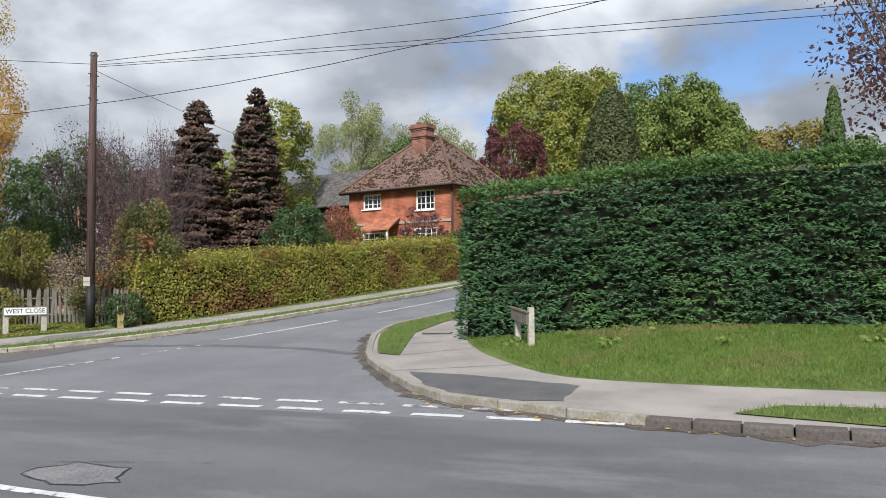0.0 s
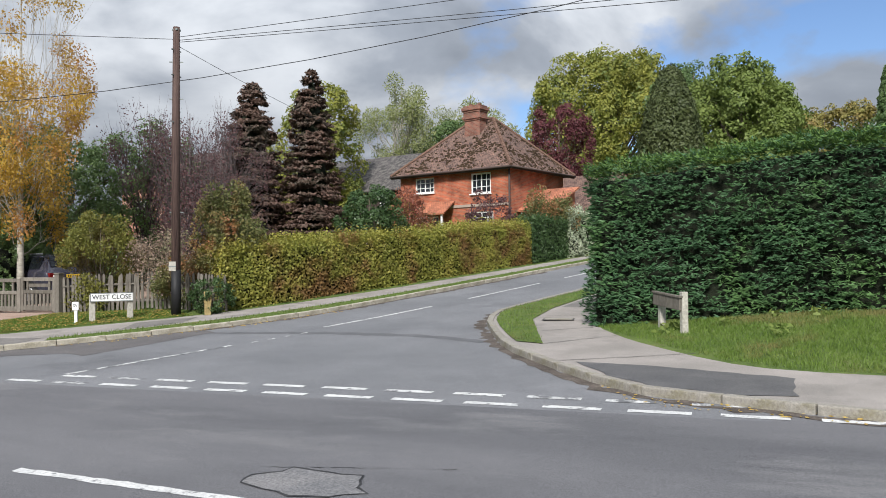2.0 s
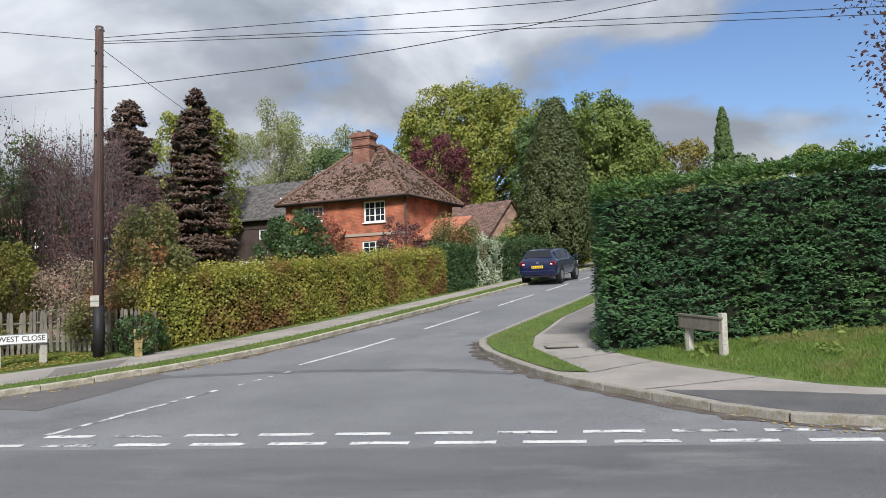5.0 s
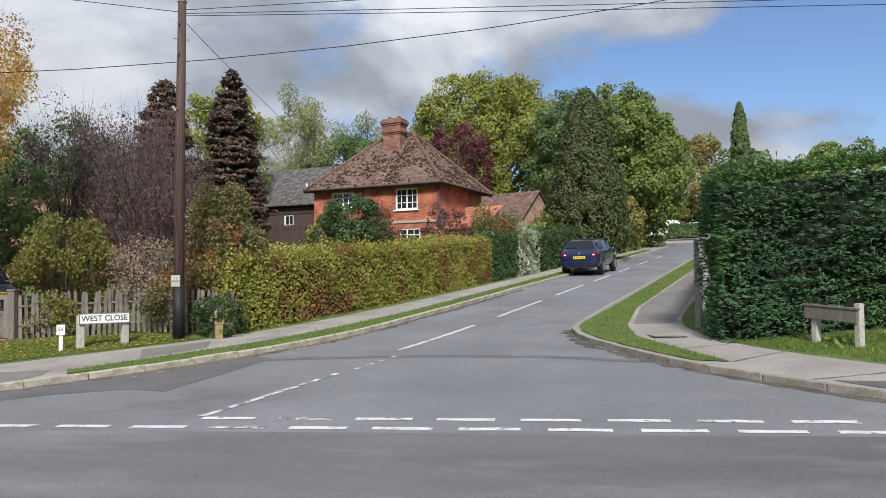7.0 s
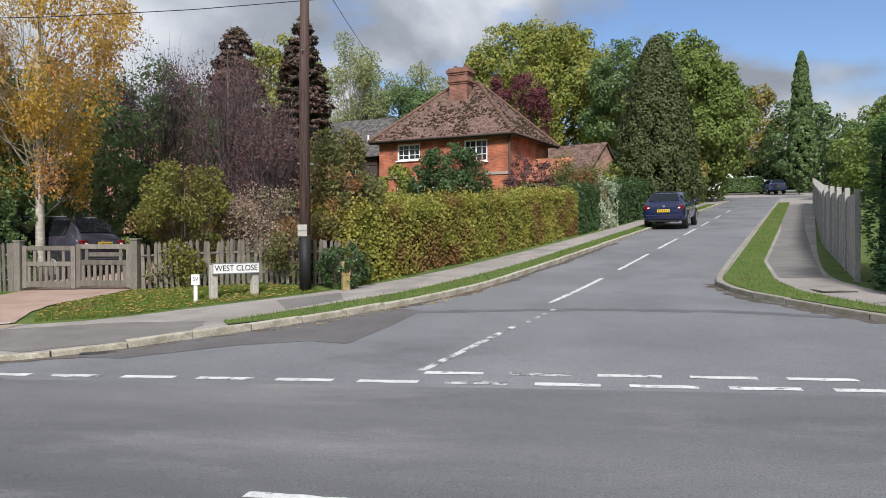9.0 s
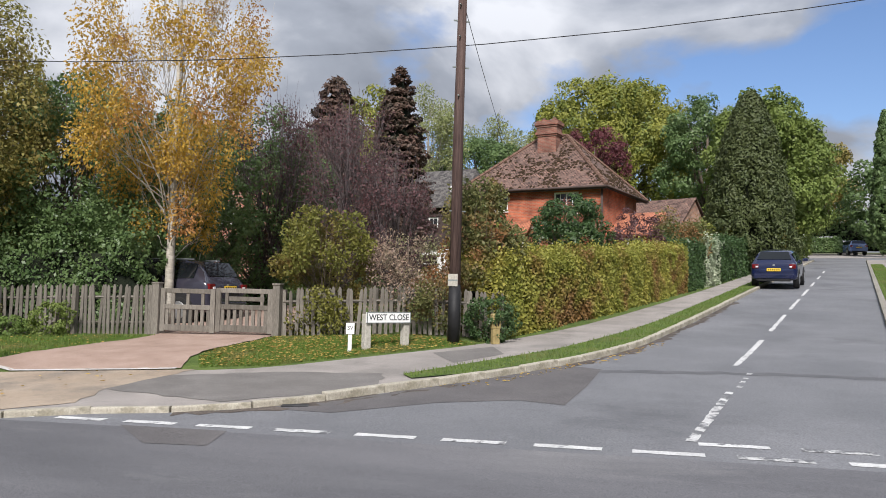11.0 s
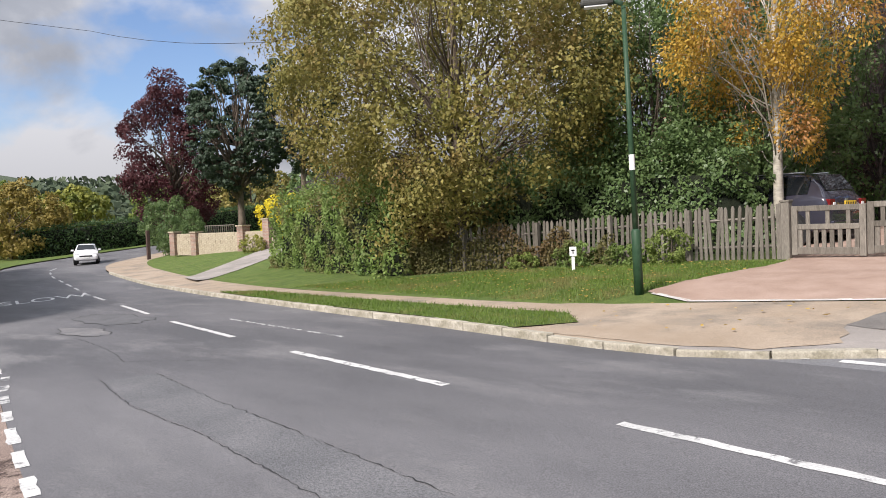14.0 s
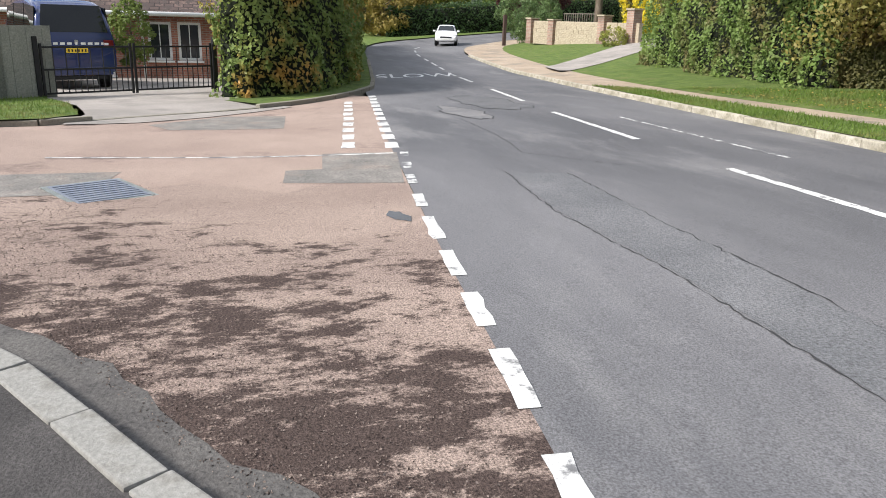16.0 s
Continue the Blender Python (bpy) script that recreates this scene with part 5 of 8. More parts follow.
# ---- telegraph pole ----
PX, PY = -15.84, 15.5
PZ = float(land_z(PX, PY))
pole = empty("telegraph_pole", pose(PX, PY, PZ), "dark creosoted wooden telegraph pole with a white notice", "telegraph pole")
v, f = tubes([([(0, 0, -0.1), (0, 0, 4), (0.03, 0, 7.36)], [0.118, 0.105, 0.085])], 14)
mesh_ob("shaft", v, f, POLE_WOOD, pole, smooth=True)
v, f = tubes([([(0, 0, 0.0), (0, 0, 1.15)], [0.123, 0.118])], 14)
mesh_ob("tarred_foot", v, f, BLACK, pole, smooth=True, label="black tarred foot")
plate_m = pose(-0.01, -0.122, 1.12, 0, 0, 12)
o = part("notice", box_bm(0.19, 0.012, 0.24, (0, 0, 0)), PALE_WOOD, pole, "pale weathered notice plate")
o.matrix_local = plate_m
o = part("stripe", box_bm(0.2, 0.014, 0.03, (0, -0.002, 0.1)), GREY_METAL, o)
for i, zz in enumerate((2.6, 4.9, 5.5, 6.1, 6.45, 6.75)):
    part("step_iron", box_bm(0.34, 0.025, 0.025, (0.02, 0, zz), rot=Matrix.Rotation(radians(30 + 60 * (i % 2)), 4, "Z")), GREY_METAL, pole)
part("cap", box_bm(0.16, 0.16, 0.05, (0.03, 0, 7.26), bevel=0.01), GREY_METAL, pole)
TOP = np.array([PX + 0.03, PY, PZ + 7.1])


def cable(a, b, sag, r=0.008):
    t = np.linspace(0, 1, 25)[:, None]
    p = np.array(a) + (np.array(b) - np.array(a)) * t
    p[:, 2] -= sag * 4 * (t * (1 - t))[:, 0]
    v, f = tubes([(p, [r] * 25)], 5)
    return tagged(mesh_ob("cable", v, f, WIRE), "thin black overhead cable strung from the pole", "cable", "overhead cables")


cable(TOP, (22, 18, 8.0), 0.1)
cable(TOP + (0, 0, -0.08), (22, 18, 6.6), 0.1)
cable(TOP + (0, 0, -0.13), (22, 18, 6.3), 0.1)
cable(TOP + (0, 0, -0.05), (-60, -8, 8.7), 0.2)
cable((-55, 12.1, 11.07), (18, 19.4, 13.2), 5.94, 0.010)
cable((-55, 12.1, 11.07), (-60, -14, 13.0), 0.2, 0.010)
cable(TOP + (0, 0, -0.2), (-18.6, 40.8, 6.8), 0.4, 0.007)

# ---- kerbs ----
def kerb_run(line, lo, hi, top, parent, mat_, width=0.13, seed=1, L=0.9, edge=0.016):
    """Single kerb stones butted along a line between path lengths lo and hi."""
    P = np.array(line)
    s = np.concatenate([[0], np.cumsum(np.hypot(*np.diff(P, axis=0).T))])
    rng = np.random.default_rng(seed)
    stone = None
    a = max(lo, 0)
    while a < min(hi, s[-1]) - 0.2:
        b = a + L
        p0 = np.array([np.interp(a, s, P[:, 0]), np.interp(a, s, P[:, 1])])
        p1 = np.array([np.interp(b, s, P[:, 0]), np.interp(b, s, P[:, 1])])
        c = (p0 + p1) / 2
        ang = math.degrees(math.atan2(p1[1] - p0[1], p1[0] - p0[0]))
        if stone is None:
            stone = part("kerb_stone", box_bm(L - 0.012, width, 0.26, (0, 0, -0.26), bevel=edge), mat_, parent)
            o = stone
        else:
            o = stone.copy()
            scene.collection.objects.link(o)
        slope = math.degrees(math.atan2(float(road_z(*p1) - road_z(*p0)), L))
        o.matrix_world = pose(c[0], c[1], float(road_z(*c)) + top(c) + rng.normal(0, 0.004), rng.normal(0, 1.0), -slope, ang + rng.normal(0, 0.5))
        a = b


def full(c):
    return 0.10


def left_top(c):
    if -21.8 < c[0] < -16.2 and c[1] < 9.7:
        return 0.072
    return 0.105


kerb_l = empty("kerb_lane_left", pose(0, 0, 0), "cream concrete kerb stones, dropped at a driveway", kind="structure")
kerb_r = empty("kerb_lane_right", pose(0, 0, 0), "weathered concrete kerb stones round the corner", kind="structure")
kerb_s = empty("kerb_setts", pose(0, 0, 0), "reddish stone setts edging the footway", kind="structure")
kerb_n = empty("kerb_near", pose(0, 0, 0), "white-edged kerb stones at the near corner", kind="structure")
kerb_f = empty("kerb_side", pose(0, 0, 0), "mossy kerb round the side road", kind="structure")


def length_at(line, test):
    P = np.array(line)
    s = np.concatenate([[0], np.cumsum(np.hypot(*np.diff(P, axis=0).T))])
    return s[next(i for i, p in enumerate(P) if test(p))]


kerb_run(kl, length_at(kl, lambda p: p[0] > -58), 150, left_top, kerb_l, KERB_CREAM, seed=2)
kerb_run(kr, 0, length_at(kr, lambda p: p[1] < 9 and p[0] > -1.15), full, kerb_r, KERB, seed=3)
kerb_run(kr, length_at(kr, lambda p: p[1] < 9 and p[0] > -1.15), length_at(kr, lambda p: p[0] > 7.5), lambda c: full(c) - 0.012, kerb_s, KERB_STONE, width=0.2, seed=4, L=0.46, edge=0.018)
kerb_run(kn, 34, length_at(kn, lambda p: p[1] < -6), lambda c: 0.09, kerb_n, KERB_WHITE, width=0.15, seed=5, L=0.6, edge=0.01)
kerb_run(kf, length_at(kf, lambda p: p[1] > -7), length_at(kf, lambda p: p[0] < -52), lambda c: 0.04 if -1.6 < c[1] < 1.0 else 0.10, kerb_f, KERB_MOSS, seed=6)

# ---- grass strips, patches and aprons ----
def raised(x, y):
    return road_z(x, y) + 0.088


GRASS = []


def lawn(name, poly, zf=raised, label=""):
    GRASS.append((poly, zf))
    return sheet(name, poly, zf, TURF, step=0.5, label=label)


strip_in = [(-15.6, 11.55), (-14.82, 13.1), (-13.72, 15.3), (-12.6, 18.4), (-11.9, 20.7), (-9.25, 31.2), (close_x(60, -1) - 0.75, 60)]
strip_out = [(-15.35, 11.2), (-14.7, 11.85), (-13.8, 13.3), (-12.8, 15.3), (-12.02, 17.55), (close_x(31, -1) - 0.12, 31), (close_x(60, -1) - 0.12, 60)]
lawn("verge_strip_lane", strip_out + strip_in[::-1], label="narrow grass strip between kerb and footway")
lawn("verge_strip_main", [(-36, 9.75), (-31.8, 9.1), (-27.8, 8.6), (-25, 8.3), (-22.6, 7.98), (-22.0, 8.6), (-22.7, 9.2), (-27.5, 9.5), (-34.4, 10.2)], label="rough grass strip between main road kerb and path")
lawn("verge_strip_corner", [(close_x(60, 1) + 0.12, 60), (close_x(31, 1) + 0.12, 31), (-7.42, 17.2), (-7.42, 16.2), (-7.15, 15.1), (-6.75, 14.1), (-6.25, 13.0), (-5.85, 12.2), (-5.35, 12.0), (-5.75, 13.2), (-6.4, 15.2), (-6.45, 17.0), (-5.95, 20.5), (-3.3, 31.2), (close_x(60, 1) + 0.9, 60)], label="bright grass strip along the lane's kerb")
lawn("verge_strip_setts", [(0.0, 8.4), (0.5, 8.9), (1.6, 8.95), (20, 8.6), (20, 7.75), (8, 7.92), (1.3, 8.1)], label="small tuft of grass beside stone setts")


def wiggle(pts, amp, seed, step=0.18):
    rng = np.random.default_rng(seed)
    p = np.array(dense(pts, step))
    p[1:-1] += rng.normal(0, amp, (len(p) - 2, 2))
    return [tuple(q) for q in p]


def uneven(poly, amp, seed, step=0.22):
    return wiggle(list(poly) + [poly[0]], amp, seed, step)[:-1]


lane_pave = lambda x, y: road_z(x, y) + 0.081
sheet("pavement_patch", uneven([(-4.48, 10.42), (-3.6, 10.3), (-1.82, 9.72), (-1.85, 8.72), (-2.4, 8.66), (-3.3, 8.95), (-3.85, 9.45)], 0.018, 304), lane_pave, TAR, step=0.5, label="dark rough tarmac patch in the footway")
sheet("pavement_patch", uneven([(-17.0, 8.95), (-16.1, 9.7), (-15.6, 10.5), (-15.9, 11.6), (-17.6, 11.4), (-19.2, 10.6), (-19.6, 9.6)], 0.03, 302), lambda x, y: road_z(x, y) + 0.075, TAR_PATH, step=0.5, label="darker grey tarmac apron at the corner")
sheet("pavement_patch", [(-15.2, 13.0), (-14.6, 14.3), (-15.0, 15.3), (-15.9, 14.2)], lambda x, y: road_z(x, y) + 0.075, TAR_PATH, step=0.5, label="dark mended square in the footway")
sheet("pavement_patch", [(-6.3, 17.3), (-5.45, 17.3), (-4.6, 21.3), (-2.4, 31), (3.6, 56), (2.2, 56), (-3.2, 31.2), (-5.85, 20.6)], lambda x, y: road_z(x, y) + 0.081, TAR_PATH, step=0.8, label="dark tarmac stretch of the lane's footway")
sheet("pavement_apron", uneven([(-22.2, 7.95), (-20.2, 7.75), (-19.2, 7.95), (-18.6, 8.5), (-19.0, 9.5), (-18.9, 11.35), (-20.4, 11.1), (-21.6, 10.72), (-23, 10.2), (-24.3, 9.7), (-22.3, 9.0)], 0.03, 301), lambda x, y: road_z(x, y) + 0.076, PAVE_WARM, step=0.5, label="gravelled apron in front of a driveway")
drive_z = lambda x, y: land_z(x, y) + 0.02
sheet("driveway", uneven([(-22.6, 11.0), (-21.6, 10.6), (-19.15, 11.35), (-19.5, 12.1), (-19.55, 14.95), (-19.6, 20), (-23.6, 23), (-24.0, 18), (-22.3, 15.2), (-22.15, 14.4)], 0.025, 303), drive_z, DRIVE, step=0.6, label="pinkish gravelled driveway")
ribbon("drive_edging", [(-22.45, 10.93), (-21.6, 10.58), (-19.2, 11.3)], 0.1, 0.02, EDGING, zfun=land_z, label="pale edging strip across the driveway foot", kind="structure")

# ---- road markings ----
marks = empty("road_marking", pose(0, 0, 0), "worn white painted road lines on grey asphalt", kind="structure")


def dash(a, b, width, worn=False, jitter=0.006):
    return ribbon("dash", [a, b], width, 0.0045, PAINT_WORN if worn else PAINT, marks, step=0.12, jitter=jitter)


rngm = np.random.default_rng(9)
for i in range(21):
    x = -19.05 + i * 0.885
    dash((x - 0.31, GIVE_Y + 0.02), (x + 0.31, GIVE_Y + 0.02), 0.118, worn=(i in (4, 9)))
for i in range(11):
    x = -11.38 + i * 0.885
    dash((x - 0.31, GIVE_Y + 0.45), (x + 0.31, GIVE_Y + 0.45), 0.118, worn=rngm.random() < 0.5)
dash((-11.75, 8.55), (-11.1, 11.6), 0.10, True)
for t in range(4):
    a = np.array([-10.95 + t * 0.09, 12.0 + t * 0.42])
    dash(a, a + (0.04, 0.16), 0.08, True)
for s0, s1 in ((0, 3.85), (5.55, 9.6), (11.3, 15.2), (17.0, 20.5), (22.5, 25.5), (28.5, 31.5), (35, 38)):
    d = np.array([0.236, 0.972])
    c0 = np.array([-10.75, 14.25])
    dash(c0 + d * s0, c0 + d * s1, 0.095, jitter=0.008)
CENTRE = [(40, 4.1), (0, 4.6), (-5.7, 4.64), (-16.8, 5.25), (-21.1, 5.55), (-24.6, 5.8), (-27, 6.05), (-30.9, 6.5), (-37.25, 7.45), (-44.25, 8.5), (-49.8, 9.3), (-58.5, 10.5), (-64.9, 11.8), (-70, 13.9), (-72.5, 17)]
CP = np.array(CENTRE)
CS = np.concatenate([[0], np.cumsum(np.hypot(*np.diff(CP, axis=0).T))])
for x0, x1 in ((4.4, 1.2), (-4.6, -8.0), (-8.9, -12.0), (-15.2, -18.95), (-21.1, -24.6), (-27.0, -30.9), (-33.4, -37.2), (-40.5, -43.2), (-44.3, -46), (-47.5, -49), (-50, -52), (-53.3, -55), (-57, -59), (-61, -63), (-65, -67)):
    ya, yb = np.interp(-x0, -CP[:, 0], CP[:, 1]), np.interp(-x1, -CP[:, 0], CP[:, 1])
    dash((x0, ya), (x1, yb), 0.10, jitter=0.006)
dash((-24.95, 6.83), (-29.6, 7.17), 0.05, True)
for a, b in ((19.32, 19.94), (20.28, 20.87), (21.16, 21.68), (22.0, 22.56), (22.87, 23.57), (23.95, 24.48), (25.0, 25.5), (25.9, 26.3), (26.75, 27.1)):
    ya, yb = [1.735 + 0.124 * (q - 19.32) + 0.0085 * max(0, q - 23) ** 2 for q in (a, b)]
    dash((-a, ya), (-b, yb), 0.1, jitter=0.005, worn=a > 23.5)
for i in range(11):
    t = i * 0.86
    a = np.array([-27.5, 2.78]) + np.array([-0.989, 0.146]) * t
    dash(a, a + np.array([-0.989, 0.146]) * 0.56, 0.17, jitter=0.008)
    if i < 9:
        b = a + (-0.2, -0.55)
        dash(b, b + np.array([-0.989, 0.146]) * 0.56, 0.17, jitter=0.008)
dash((-27.65, -1.4), (-27.05, 2.7), 0.07, True)


def lettering(body, size, material, parent, m, name="lettering", stretch=(1, 1), depth=0.002, drape=False):
    cu = bpy.data.curves.new(name, "FONT")
    cu.body, cu.size, cu.align_x, cu.align_y = body, size, "CENTER", "CENTER"
    cu.extrude = 0.0 if drape else depth
    tmp = bpy.data.objects.new("tmp_text", cu)
    scene.collection.objects.link(tmp)
    me = bpy.data.meshes.new_from_object(tmp.evaluated_get(bpy.context.evaluated_depsgraph_get()))
    bpy.data.objects.remove(tmp)
    me.transform(Matrix.Diagonal((stretch[0], stretch[1], 1, 1)))
    if drape:
        me.transform(m)
        for vv in me.vertices:
            vv.co.z = float(road_z(vv.co.x, vv.co.y)) + 0.008
        m = Matrix.Identity(4)
    me.materials.clear()
    me.materials.append(material)
    ob = new(name, me)
    ob.parent = parent
    ob.matrix_local = m
    return ob


lettering("SLOW", 1.0, PAINT_FRESH, marks, pose(-45.0, 7.2, 0, 0, 0, 81), stretch=(1.02, 2.6), drape=True)

# ---- mended patches, seams and cracks ----
seams = empty("road_mending", pose(0, 0, 0), "dark tar seams, cracks and mended patches in the asphalt", kind="structure")


for i, (pts, w) in enumerate([
        ([(-25.3, 3.55), (-23.4, 3.31), (-21.7, 3.33), (-20.5, 3.25), (-19.6, 3.2), (-19.05, 3.15), (-18.75, 2.95), (-18.55, 2.98)], 0.03),
        ([(-25.0, 4.14), (-22.8, 3.93), (-21.6, 3.89), (-20.3, 3.8), (-19.4, 3.75), (-18.4, 3.69)], 0.024),
        ([(-30.5, 4.6), (-28.6, 4.5), (-27.3, 4.35), (-26.5, 4.2)], 0.03), ([(-26.5, 4.2), (-25.2, 4.9)], 0.02), ([(-26.5, 3.4), (-26.2, 3.9)], 0.02),
        ([(-18.3, 3.55), (-17.3, 3.1), (-16.4, 2.9)], 0.022), ([(-6.0, 5.4), (-4.4, 5.75)], 0.012)]):
    ribbon("crack", wiggle(pts, 0.008, 100 + i, 0.07), w * 0.34, 0.004, TAR_DARK, seams, step=0.1, jitter=0.004)
sheet("trench_strip", [(-25.2, 3.57), (-23.4, 3.33), (-21.7, 3.35), (-20.5, 3.27), (-19.1, 3.17), (-18.4, 3.66), (-19.4, 3.73), (-21.6, 3.87), (-25.0, 4.12)], lambda x, y: road_z(x, y) + 0.002, TAR_STRIP, step=0.4, parent=seams)
ribbon("seam", wiggle([(-15.0, 12.0), (-13.0, 13.1), (-10.5, 13.45), (-8.0, 13.2), (-6.5, 12.6)], 0.02, 120), 0.28, 0.003, TAR_SEAM, seams, step=0.3, jitter=0.03)
for i, (c, rx, ry, m_) in enumerate([((-5.4, 5.15), 0.52, 0.3, TAR_LIGHT), ((-31.6, 5.0), 1.4, 0.32, TAR_LIGHT), ((-33.5, 6.1), 1.9, 0.6, TAR_SEAM)]):
    rng = np.random.default_rng(40 + i)
    a = np.linspace(0, 2 * math.pi, 22)[:-1]
    rr = 1 + rng.normal(0, 0.13, len(a))
    sheet("mended_patch", [(c[0] + rx * math.cos(t) * q, c[1] + ry * math.sin(t) * q) for t, q in zip(a, rr)], lambda x, y: road_z(x, y) + 0.005, m_, step=0.3, parent=seams)
    ribbon("patch_edge", [(c[0] + rx * math.cos(t) * q, c[1] + ry * math.sin(t) * q) for t, q in zip(a, rr)] + [(c[0] + rx * rr[0], c[1])], 0.022, 0.007, TAR_DARK, seams, step=0.2, jitter=0.004)
for poly, m_ in (([(-16.6, 9.05), (-15.8, 9.75), (-15.3, 10.6), (-14.6, 11.6), (-13.8, 13.0), (-13.5, 13.65), (-12.85, 13.3), (-12.95, 11.6), (-13.1, 10.1), (-13.7, 10.3), (-14.6, 9.9), (-15.6, 9.0)], TAR_BROWN), ([(-17.5, 7.85), (-16.75, 7.2), (-16.1, 7.25), (-16.25, 7.86)], TAR_BROWN), ([(-27.3, 1.84), (-27.09, 2.75), (-25.06, 2.4), (-25.43, 1.23), (-26.17, 1.31), (-26.15, 1.71)], TAR_GREY),
                 ([(-31.26, -0.58), (-32.58, 0.66), (-32.35, 1.74), (-30.3, 1.57), (-30.46, -0.19)], TAR_GREY), ([(-26.47, -0.41), (-25.23, -0.57), (-25.23, -2.17), (-26.47, -2.6100000000000003)], TAR_GREY)):
    sheet("mended_patch", poly, lambda x, y: road_z(x, y) + 0.004, m_, step=0.5, parent=seams)
for c, r in (((-23.66, 2.05), 0.11),):
    a = np.linspace(0, 2 * math.pi, 15)[:-1]
    rng = np.random.default_rng(int(c[0] * -100))
    tagged(sheet("puddle", [(c[0] + r * 1.5 * math.cos(t) * q, c[1] + 0.7 * r * math.sin(t) * q) for t, q in zip(a, 1 + rng.normal(0, 0.2, 14))], lambda x, y: road_z(x, y) + 0.005, PUDDLE, step=0.2), "thin wet puddle at the road's edge", kind="structure")
gut = [(p[0] - 0.0, p[1]) for p in kn if -22.3 < p[0] < -17.0]
gd = unit(np.gradient(np.array(gut), axis=0))
ribbon("gutter_band", [tuple(p + np.array([d[1], -d[0]]) * 0.22) for p, d in zip(np.array(gut), gd)], 0.26, 0.004, TAR_GUT, seams, step=0.15, jitter=0.025)
for gut_line, test in ((kr, lambda p: p[1] < 19), (kl, lambda p: p[0] > -17.5 and p[1] < 32)):
    gp = np.array([p for p in gut_line if test(p)])
    gp = np.array(dense([tuple(p) for p in gp], 0.3))
    gd = unit(np.gradient(gp, axis=0))
    wd = np.interp(np.arange(len(gp)), *(lambda k, g: (k, g.uniform(0.10, 0.2, len(k))))(np.arange(0, len(gp) + 3, 3), np.random.default_rng(71)))
    ribbon("gutter_dirt", [tuple(p + np.array([d[1], -d[0]]) * w) for p, d, w in zip(gp, gd, wd)], 0.2, 0.004, GUT_DIRT, seams, step=0.15, jitter=0.05)
cover_ = empty("manhole_cover", pose(-25.35, -0.47, float(road_z(-25.35, -0.47)), 0, 0, 28), "blue-grey ribbed metal inspection cover in the road", "manhole cover")
part("frame", box_bm(0.95, 0.75, 0.012, (0, 0, 0), bevel=0.004), GREY_METAL, cover_)
lid = part("lid", box_bm(0.85, 0.65, 0.018, (0, 0, 0), bevel=0.004), COVER, cover_)
for i in range(9):
    part("rib", box_bm(0.035, 0.6, 0.006, (-0.36 + i * 0.09, 0, 0.018)), COVER, lid)
for gx_, gy_ in ((-16.2, 9.3),):
    g = empty("utility_cover", pose(gx_, gy_, float(road_z(gx_, gy_)) + (0.0 if gx_ > -17 else 0.08), 0, 0, 20), "small dark iron utility cover set in tarmac", "utility cover")
    part("plate", box_bm(0.32, 0.2, 0.008, (0, 0, 0.003), bevel=0.002), TAR_DARK, g)

jz = lambda x, y: road_z(x, y) + 0.077
for pts in ([(-5.35, 12.0), (-4.35, 13.1)], [(-4.75, 10.45), (-3.0, 11.35)], [(-6.3, 15.7), (-5.35, 15.9)], [(-5.8, 13.5), (-4.95, 14.1)]):
    ribbon("joint", wiggle(pts, 0.01, 131, 0.1), 0.02, 0.006, TAR_GUT, seams, zfun=jz, step=0.1, jitter=0.004)
fc = empty("footway_cover", pose(-5.86, 15.2, float(road_z(-5.86, 15.2)) + 0.078, 0, 0, 8), "square concrete inspection cover set in the footway", "inspection cover")
part("frame", box_bm(0.62, 0.5, 0.012, (0, 0, 0), bevel=0.004), TAR_GUT, fc)
part("lid", box_bm(0.55, 0.43, 0.016, (0, 0, 0.002), bevel=0.004), KERB, fc)

